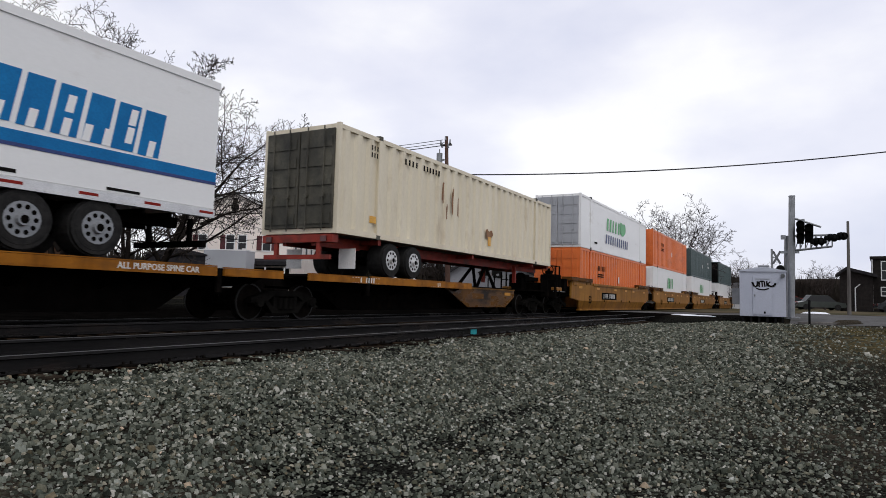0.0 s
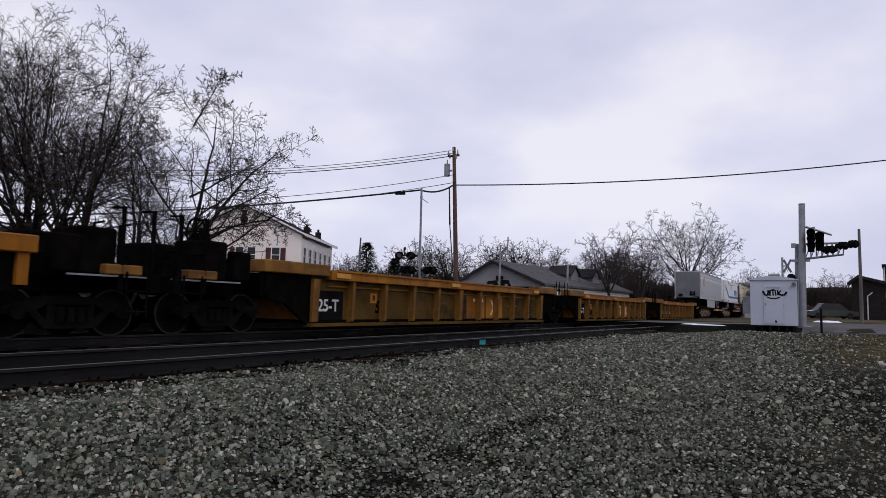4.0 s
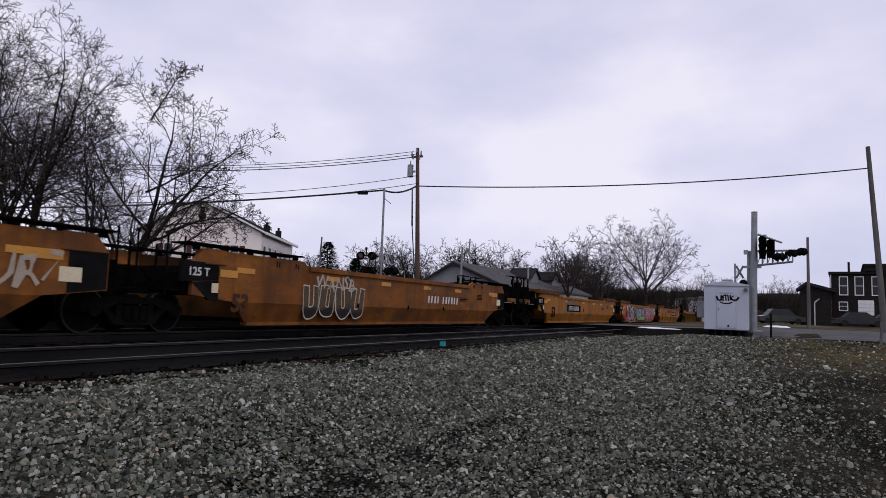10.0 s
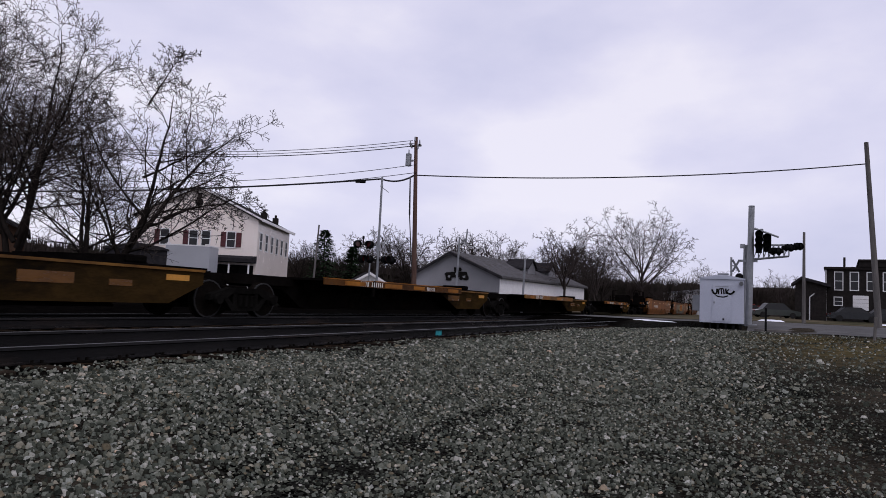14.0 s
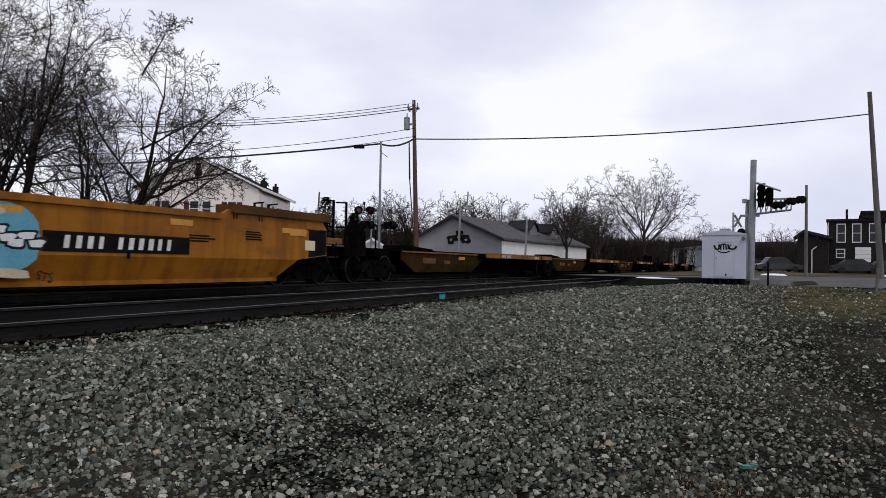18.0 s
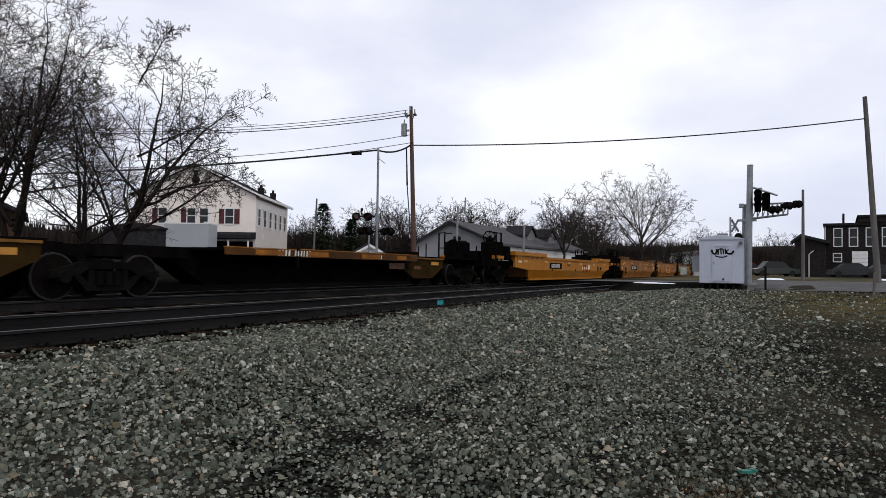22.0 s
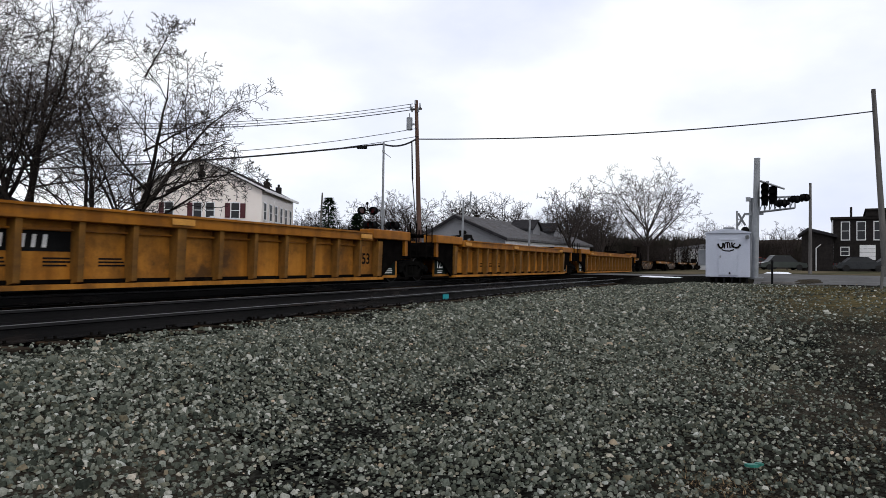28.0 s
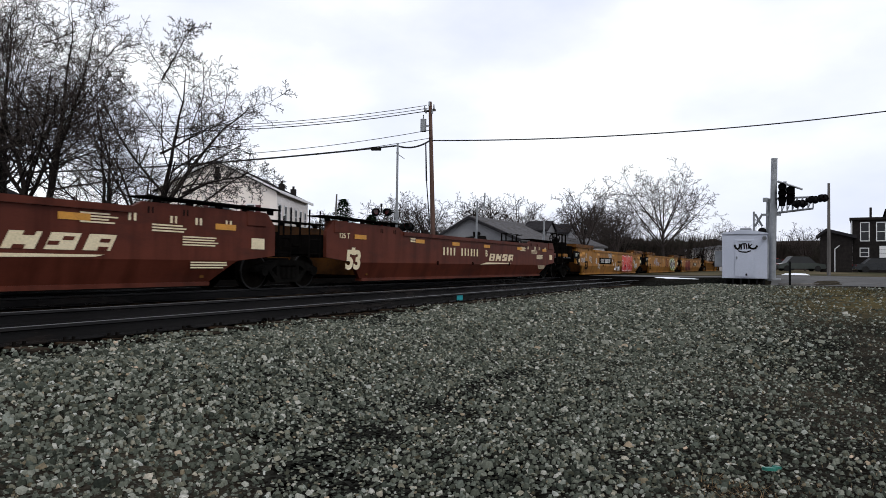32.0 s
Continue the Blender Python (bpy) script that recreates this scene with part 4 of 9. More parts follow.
def smooth_unit(mid, L, front, rear, mat, label, marks=None, first=False, chord=None, top=1.62, low=False, lid=None, hump=3.5, fold=1.15, nose=0.2, tail=0.0):
    """One unit of a well car with plain plate sides folded in along the bottom."""
    car = thing("well_car_unit", label, "railway car", group="well car units of the train")
    h = L / 2
    b1, b0 = body_ends(h, front, rear)
    if front == "C" and not low:
        b1 += nose
    if rear == "C" and not low:
        b0 -= tail
    dz = -0.28 if low else 0.0
    hi = top + dz + 0.06 if low else top + 0.11

    def side(s):
        def b(bm):
            sh = min(1.45, hi - 0.12)
            up = ((b0, 0.78), (b0, sh), (b0 + 0.25, hi), (b0 + hump, hi), (b0 + hump + 0.2, top + dz), (b1 - 3.7, top + dz), (b1 - 3.5, hi), (b1 - 0.25, hi), (b1, sh), (b1, 0.78), (b1 - 1.15, 0.66), (b0 + fold, 0.66))
            slab(bm, up, "x", s * 1.42, s * 1.52)
            p = ((1.52, 0.66), (1.34, 0.20), (1.24, 0.20), (1.42, 0.66))
            lo0 = [bm.verts.new((s * x, y, z)) for (x, z), y in zip(p, (b0 + fold, b0 + fold + 0.6, b0 + fold + 0.6, b0 + fold))]
            lo1 = [bm.verts.new((s * x, y, z)) for (x, z), y in zip(p, (b1 - 1.15, b1 - 1.8, b1 - 1.8, b1 - 1.15))]
            bm.faces.new(lo0)
            bm.faces.new(lo1[::-1])
            for i in range(4):
                bm.faces.new((lo0[i], lo0[(i + 1) % 4], lo1[(i + 1) % 4], lo1[i]))
        return b
    for s in (1, -1):
        # the far panel's darker colour stands in for shade and soot inside the well
        fresh("side_panel", mat if s > 0 else LID_BROWN, car, side(s))
        fresh("top_chord", mat, car, lambda bm: slab(bm, ((b0 + hump + 0.25, top + dz - 0.12), (b1 - 3.75, top + dz - 0.12), (b1 - 3.75, top + dz), (b0 + hump + 0.25, top + dz)), "x", s * 1.40, s * 1.57))
        for y0, y1 in ((b0 - 0.2, b0 + hump - 0.05), (b1 - 3.45, b1 + 0.1)):
            z0 = hi + 0.09 if lid is SOOT_SHADE else hi - 0.07
            # far lids are blackened for the same shade
            fresh("end_lid", (lid or LID_BROWN) if s > 0 else SOOT_SHADE, car, lambda bm: slab(bm, ((y0, z0), (y1, z0), (y1, hi + 0.12), (y0, hi + 0.12)), "x", s * 1.05, s * 1.60), "grimy lid over the end platform")
            if lid is SOOT_SHADE:
                for k in range(5):
                    fresh("lid_bracket", SOOT_SHADE, car, lambda bm: box(bm, min(s * 1.44, s * 1.50), max(s * 1.44, s * 1.50), y0 + 0.2 + k * (y1 - y0 - 0.5) / 4, y0 + 0.36 + k * (y1 - y0 - 0.5) / 4, hi - 0.02, hi + 0.10))
        fresh("bottom_sill", chord or mat, car, lambda bm: box(bm, min(s * 1.20, s * 1.40), max(s * 1.20, s * 1.40), b0 + fold + 0.6, b1 - 1.8, 0.14, 0.22))
        for y in (b0 + 0.6, b1 - 0.6):
            fresh("end_cover", mat, car, lambda bm: box(bm, min(s * 1.2, s * 1.545), max(s * 1.2, s * 1.545), y - 0.3, y + 0.3, hi - 0.31, hi + 0.02, 0.02))
    fresh("floor", SOOT_SHADE, car, lambda bm: box(bm, -1.32, 1.32, b0 + 1.9, b1 - 1.9, 0.22, 0.30))
    # bulkheads take the dark brown too, as painted interior shade
    for y in (b0 + 2.0, b1 - 2.0):
        fresh("bulkhead", LID_BROWN, car, lambda bm: box(bm, -1.40, 1.40, y - 0.05, y + 0.05, 0.3, min(1.45, hi - 0.1)))
    car_end(car, 1, h, front, mat)
    car_end(car, -1, h, rear, mat)
    truck(car, -h - (0.6 if rear == "C" else 0))
    if first:
        truck(car, h + 0.6)
    X = 1.5255

    strip_me = made("reflector_strip", ORANGE_INK, lambda bm: panel(bm, -0.28, 0.28, -0.06, 0.06))
    for y in (b0 + 1.5, b0 + 4.8, -0.8, 1.9, b1 - 4.8, b1 - 1.5):
        part("reflector_strip", strip_me, car, "orange reflective strip", pose(X, y, 1.36 + dz))
    hook_me = made("side_hook", SOOT_SHADE, lambda bm: box(bm, 1.52, 1.56, -0.02, 0.02, 0.62, 0.74))
    for y in (b0 + 6.0, 0.6, b1 - 6.0):
        part("side_hook", hook_me, car, m=pose(0, y, 0))
    mark_me = made("length_stencil", BLACK_INK, lambda bm: glyphs(bm, 0, 0, 2, 0.07, 0.12, 0.02, 4, 0, 0))
    for y in (b0 + 2.5, b0 + 3.2, b0 + 4.0, b1 - 4.2, b1 - 3.4, b1 - 2.6):
        part("stencil", mark_me, car, m=pose(X, y, hi - 0.21))
    if marks:
        marks(car, X, b0, b1)
    TRAIN.append((car, mid))
    return car


def number_panel(car, X, y, z, w=2.4, h=0.36, black=True, seed=3, ink=None):
    if black:
        fresh("number_panel", BLACK, car, lambda bm: panel(bm, y - w / 2 - 0.35, y + w / 2 + 0.35, z - h / 2 - 0.02, z + h / 2 + 0.02, X, 0.004), "black painted number panel")
    cw = w / 13.5

    fresh("owner_mark", ink or WHITE_INK, car, lambda bm: glyphs(bm, y - w / 2, z - h * 0.36, 4, cw, h * 0.72, cw * 0.25, seed, 0.12, X + 0.005), "white owner's mark reduced to block shapes")
    fresh("car_number", ink or WHITE_INK, car, lambda bm: glyphs(bm, y + w / 2 - 6 * cw * 1.25, z - h * 0.36, 6, cw, h * 0.72, cw * 0.25, seed + 1, 0.12, X + 0.005), "white car number reduced to block shapes")


def words(car, X, y, z, body, size, mat, shear=0.0, width=1.0, name="lettering", bold=0.018):
    part(name, text_mesh(body, size, mat, shear, width, bold), car, m=on_side(X + 0.006, y, z))


def ribbed_unit(mid, L, front, rear, mat, label, pitch=1.0, marks=None, first=False, wall_mat=None, stake_mat=None, inset=1.6):
    """One unit of an older well car: a deep top chord over inset panels between upright stakes."""
    car = thing("ribbed_well_car_unit", label, "railway car", group="ribbed well car units of the train")
    h = L / 2
    b1, b0 = body_ends(h, front, rear)
    for s in (1, -1):
        fresh("top_chord", mat, car, lambda bm: (box(bm, min(s * 1.30, s * 1.56), max(s * 1.30, s * 1.56), b0 + 2.2, b1 - 2.2, 1.26, 1.50, 0.015), box(bm, min(s * 1.42, s * 1.60), max(s * 1.42, s * 1.60), b0 + 2.4, b1 - 2.4, 1.47, 1.515)))

        def wall(bm):
            slab(bm, ((b0 + inset, 0.16), (b0 + inset, 1.42), (b1 - inset, 1.42), (b1 - inset, 0.16)), "x", s * 1.20, s * 1.28)
        fresh("side_panel", wall_mat or mat, car, wall)
        for e, q in ((b0, 1), (b1, -1)):
            fresh("end_gusset", SOOT_SHADE, car, lambda bm: slab(bm, ((e, 0.80), (e, 1.42), (e + q * 1.6, 1.42), (e + q * 1.6, 0.16), (e + q * 1.5, 0.16), (e + q * 0.75, 0.66)), "x", s * 1.33, s * 1.41), "sooty end gusset")
            fresh("end_post", SOOT_SHADE if inset > 1 else mat, car, lambda bm: box(bm, min(s * 1.36, s * 1.50), max(s * 1.36, s * 1.50), min(e + q * 0.05, e + q * 0.22), max(e + q * 0.05, e + q * 0.22), 0.85, 1.36), "narrow end post")
        fresh("bottom_sill", wall_mat or mat, car, lambda bm: box(bm, min(s * 1.30, s * 1.50), max(s * 1.30, s * 1.50), b0 + 1.5, b1 - 1.5, 0.12, 0.20))
        fresh("upper_rail", mat, car, lambda bm: box(bm, min(s * 1.28, s * 1.36), max(s * 1.28, s * 1.36), b0 + 2.3, b1 - 2.3, 1.10, 1.13))
        for y0, y1 in ((b0 - 0.05, b0 + 2.15), (b1 - 2.15, b1 + 0.05)):
            fresh("end_cap", YELLOW_DARK if inset > 1 else mat, car, lambda bm: box(bm, min(s * 1.05, s * 1.55), max(s * 1.05, s * 1.55), y0, y1, 1.34, 1.62, 0.02))
        n = int((b1 - b0 - 3.4) / pitch)
        for i in range(n + 1):
            y = b0 + 1.7 + (b1 - b0 - 3.4) * i / n
            wide = 0.11 if i in (0, n // 2, n) else 0.055
            me = made(("stake", wide, (stake_mat or mat).name), stake_mat or mat, lambda bm: slab(bm, ((0.0, 0.20), (0.20, 0.24), (0.24, 1.26), (0.0, 1.26)), "y", -wide, wide))
            part("stake", me, car, m=pose(s * 1.28, y, 0, 0, 0, 0 if s > 0 else 180))
    fresh("floor", SOOT_SHADE, car, lambda bm: box(bm, -1.32, 1.32, b0 + 1.6, b1 - 1.6, 0.20, 0.28))
    for y in (b0 + 1.6, b1 - 1.6):
        fresh("bulkhead", mat, car, lambda bm: box(bm, -1.34, 1.34, y - 0.05, y + 0.05, 0.28, 1.34))
    car_end(car, 1, h, front, mat)
    car_end(car, -1, h, rear, mat)
    truck(car, -h - (0.6 if rear == "C" else 0))
    if first:
        truck(car, h + 0.6)
    for y0, y1 in ((b0, b0 + 1.9), (b1 - 1.9, b1)):
        fresh("walkway", SOOT_SHADE, car, lambda bm: box(bm, -1.1, 1.1, y0, y1, 1.60, 1.64), "sooty grated walkway")
    strip_me = made("reflector_strip", ORANGE_INK, lambda bm: panel(bm, -0.28, 0.28, -0.06, 0.06))
    for y in (b0 + 2.6, -0.9, b1 - 2.6):
        part("reflector_strip", strip_me, car, "faded orange reflective strip", pose(1.602, y, 1.38))
    if marks:
        marks(car, 1.2815, b0, b1)
    TRAIN.append((car, mid))
    return car


def spine_unit(mid, L, front, rear, label, seed=0, first=False, mat=None, plates=True, hitch_down=True, flip=False):
    """One unit of a spine car: a fish-belly centre beam, wheel platforms along its forward half and a trailer hitch behind."""
    mat = mat or SPINE_GRIME
    car = thing("spine_car_unit", label, "railway car", group="spine car units of the train")
    h = L / 2
    r = random.Random(seed)
    fl = -1 if flip else 1
    mv = pose(0, 0, 0, 0, 0, 180 if flip else 0)
    p1 = h - (2.6 if flip and mat is SPINE_GRIME else 0.45)
    p0 = p1 - (8.8 if flip else min(9.2, L - 6.2))
    lo = 0.06 if mat is SPINE_GRIME else 0.0
    cut = 2.5 if flip else 1.85

    def spine(bm):
        prof = ((-h + 0.4, 0.80), (-h + 0.4, 1.05), (h - 0.4, 1.05), (h - 0.4, 0.80), (h - 2.2, 0.70), (h - 3.0, 0.22), (-h + 3.0, 0.22), (-h + 2.2, 0.70))
        slab(bm, prof, "x", -0.34, 0.34)
        slab(bm, ((-h + 2.6, 1.0), (h - 2.6, 1.0), (h - 2.6, 1.06), (-h + 2.6, 1.06)), "x", -0.48, 0.48)
        slab(bm, ((-h + 3.0, 0.20), (h - 3.0, 0.20), (h - 3.0, 0.25), (-h + 3.0, 0.25)), "x", -0.48, 0.48)
    # beam and brackets are near black: soot plus painted shade of the platforms
    fresh("centre_beam", SOOT_SHADE, car, spine, "sooty fish-belly centre beam")

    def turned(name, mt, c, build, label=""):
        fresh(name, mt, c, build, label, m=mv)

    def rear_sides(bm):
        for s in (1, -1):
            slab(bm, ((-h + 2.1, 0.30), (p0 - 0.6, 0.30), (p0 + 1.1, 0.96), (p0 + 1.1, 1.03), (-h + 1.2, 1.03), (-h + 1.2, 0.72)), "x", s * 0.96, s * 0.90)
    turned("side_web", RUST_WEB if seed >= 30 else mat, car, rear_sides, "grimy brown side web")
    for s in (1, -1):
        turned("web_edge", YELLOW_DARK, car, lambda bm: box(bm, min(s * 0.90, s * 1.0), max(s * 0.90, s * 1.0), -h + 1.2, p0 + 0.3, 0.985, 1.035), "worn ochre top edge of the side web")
    turned("rear_deck", SOOT_SHADE, car, lambda bm: box(bm, -0.95, 0.95, -h + 1.1, p0 + 0.4, 1.03, 1.08))
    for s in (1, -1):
        turned("wheel_platform", SOOT_SHADE, car, lambda bm: box(bm, min(s * 0.48, s * 1.36), max(s * 0.48, s * 1.36), p0, p1, 1.06 - lo, 1.12 - lo), "sooty steel wheel platform")
        turned("platform_edge", YELLOW if mat is YELLOW_GRIME else YELLOW_DARK if r.random() < 0.5 else LID_BROWN, car, lambda bm: (box(bm, min(s * 1.36, s * 1.42), max(s * 1.36, s * 1.42), p0, p1 - cut - 0.1, 0.95 - lo, 1.14 - lo), box(bm, min(s * 1.36, s * 1.42), max(s * 1.36, s * 1.42), p1 - cut + 0.1, p1, 0.96 - lo, 1.12 - lo)), "faded yellow platform edge")
        turned("edge_lip", YELLOW, car, lambda bm: (box(bm, min(s * 1.34, s * 1.425), max(s * 1.34, s * 1.425), p0, p1 - cut - 0.1, 1.145 - lo, 1.165 - lo), box(bm, min(s * 1.34, s * 1.425), max(s * 1.34, s * 1.425), p1 - cut + 0.1, p1, 1.125 - lo, 1.145 - lo)), "bright worn top edge")
    n = 6
    for i in range(n):
        y = p0 + 0.5 + (p1 - p0 - 1.0) * i / (n - 1)
        me = made("platform_bracket", SOOT_SHADE, lambda bm: slab(bm, ((0.34, 0.62), (1.34, 1.0), (1.34, 1.08), (0.34, 1.08)), "y", -0.03, 0.03))
        for a in (0, 180):
            part("platform_bracket", me, car, m=mv @ pose(0, y, 0, 0, 0, a))
    # folded trailer hitch and its strut
    hy = -h + 2.6

    def hitch(bm):
        if hitch_down:
            for s in (1, -1):
                slab(bm, ((hy - 0.4, 1.08), (hy + 1.9, 1.08), (hy + 1.9, 1.16), (hy - 0.2, 1.26)), "x", s * 0.42, s * 0.34)
            box(bm, -0.5, 0.5, hy - 0.3, hy + 0.2, 1.10, 1.26, 0.03)
        else:
            for s in (1, -1):
                for y in (hy - 0.5, hy + 1.2):
                    tube(bm, (s * 0.45, y, 1.06), (s * 0.28, hy + 0.1, 2.0), 0.07, 0.06, 8)
            box(bm, -0.55, 0.55, hy - 0.35, hy + 0.5, 1.98, 2.12, 0.03)
    turned("trailer_hitch", SOOT_SHADE, car, hitch, "folded trailer hitch" if hitch_down else "raised trailer hitch")
    if flip:
        turned("air_reservoir", YELLOW_GRIME, car, lambda bm: (tube(bm, (1.02, -h + 5.3, 0.58), (1.02, -h + 6.6, 0.58), 0.20, 0.20, 14), tube(bm, (1.02, -h + 6.6, 0.58), (1.02, -h + 6.68, 0.58), 0.20, 0.12, 14), tube(bm, (1.02, -h + 5.22, 0.58), (1.02, -h + 5.3, 0.58), 0.12, 0.20, 14)), "grimy air reservoir on the side web")
    turned("bridge_post", SOOT_SHADE, car, lambda bm: [tube(bm, (s * 1.36, p1 - cut, 0.62), (s * 1.36, p1 - cut, 1.1), 0.07, 0.07, 6) for s in (1, -1)])

    def endplat(s, kind):
        reach = h + 1.9 if kind == "C" else h - 0.2
        def b(bm):
            box(bm, -0.5, 0.5, min(s * (h - 2.4), s * reach), max(s * (h - 2.4), s * reach), 0.80, 1.02)
            if kind == "C":
                box(bm, -1.4, 1.4, min(s * (reach - 0.2), s * reach), max(s * (reach - 0.2), s * reach), 0.80, 1.10)
                box(bm, -1.3, 1.3, min(s * (h - 0.3), s * reach), max(s * (h - 0.3), s * reach), 1.02, 1.06)
                for x in (1.35, -1.35):
                    tube(bm, (x, s * (reach - 0.1), 0.8), (x, s * (reach - 0.1), 1.75), 0.03, 0.03, 6)
                    tube(bm, (x, s * (reach - 0.8), 0.8), (x, s * (reach - 0.8), 1.6), 0.03, 0.03, 6)
                tube(bm, (0.4, s * (h + 0.8), 1.6), (0.4, s * (h + 0.9), 1.6), 0.28, 0.28, 14)
                box(bm, 0.2, 0.6, s * (h + 0.7) - 0.2, s * (h + 0.7) + 0.2, 1.06, 1.6)
        fresh("end_platform", SOOT_SHADE, car, b, "sooty steel end platform")
        if kind == "C":
            fresh("coupler", STEEL, car, lambda bm: box(bm, -0.12, 0.12, min(s * reach, s * (reach + 0.5)), max(s * reach, s * (reach + 0.5)), 0.74, 0.98, 0.03), "rusty cast coupler")
    endplat(1, front)
    endplat(-1, rear)
    truck(car, -h - (0.6 if rear == "C" else 0))
    if first:
        truck(car, h + 0.6)
    X = 1.4215
    q0, q1 = (p0, p1) if not flip else (-p1, -p0)

    def patches(bm):
        for i in range(4):
            y = q0 + (q1 - q0) * (0.06 + 0.25 * i) + r.uniform(0, 0.5)
            panel(bm, y, y + r.uniform(0.5, 1.1), 0.98 - lo, 1.10 - lo, X)
    fresh("reflector_strip", YELLOW, car, patches, "faded orange reflective strips")
    y = q0 + 1.7
    if plates:
        kind = seed % 3 if mat is YELLOW_GRIME else 1 + seed % 2
        if kind == 0:
            words(car, X, q1 - 3.3, 1.05 - lo, "ALL PURPOSE SPINE CAR", 0.16, WHITE_INK)
        if kind:
            fresh("car_number", WHITE_INK, car, lambda bm: (glyphs(bm, y, 0.975 - lo, 4, 0.10, 0.14, 0.025, seed, 0.1, X), glyphs(bm, y + 0.62, 0.975 - lo, 6, 0.09, 0.14, 0.025, seed + 3, 0.1, X)), "white reporting mark reduced to block shapes")
        if kind:
            fresh("stencil", WHITE_INK, car, lambda bm: glyphs(bm, q1 - 2.9, 0.975 - lo, 7, 0.07, 0.12, 0.02, seed + 9, 0.1, X), "white stencilled marks reduced to block shapes")
    w0 = h - 5.2 if flip else -h + 2.7
    for a, c, e, g in ((0.0, 1.0, 0.62, 0.82), (1.7, 2.2, 0.62, 0.74)):
        fresh("side_stencil", YELLOW_GRIME, car, lambda bm: panel(bm, w0 + a, w0 + c, e, g, 0.962), "brighter yellow stencil patch")
    fresh("web_reflector", ORANGE_INK, car, lambda bm: panel(bm, w0 + 3.0, w0 + 3.6, 0.78, 0.90, 0.962), "orange reflector on the web")
    TRAIN.append((car, mid))
    return car


# ---- trailers and containers ----
def tyre_pair(parent, y, z=1.68, r=0.50, rim=None):
    for s in (1, -1):
        w = part("wheel", made(("trailer_tyre", r), RUBBER, lambda bm: (tube(bm, (-0.28, 0, 0), (0.28, 0, 0), r - 0.03, r - 0.03, 22), tube(bm, (-0.22, 0, 0), (0.22, 0, 0), r, r, 22), tube(bm, (0.27, 0, 0), (0.285, 0, 0), r * 0.86, r * 0.8, 22))), parent, "black tyre", pose(s * 1.0, y, z, 0, 0, 0 if s > 0 else 180))
        part("hub_slots", made("hub_slots", SOOT_SHADE, lambda bm: [tube(bm, (0.288, 0.21 * math.cos(a), 0.21 * math.sin(a)), (0.2945, 0.21 * math.cos(a), 0.21 * math.sin(a)), 0.042, 0.042, 8) for a in (i * math.pi / 5 for i in range(10))] + [tube(bm, (0.355, 0, 0), (0.362, 0, 0), 0.07, 0.07, 10)]), w, "dark hand holes of the rim")
        part("rim", made("trailer_rim", rim or ALUMINIUM, lambda bm: (tube(bm, (0.2, 0, 0), (0.292, 0, 0), 0.30, 0.29, 18), tube(bm, (0.28, 0, 0), (0.36, 0, 0), 0.12, 0.10, 12))), w, "bright aluminium rim")


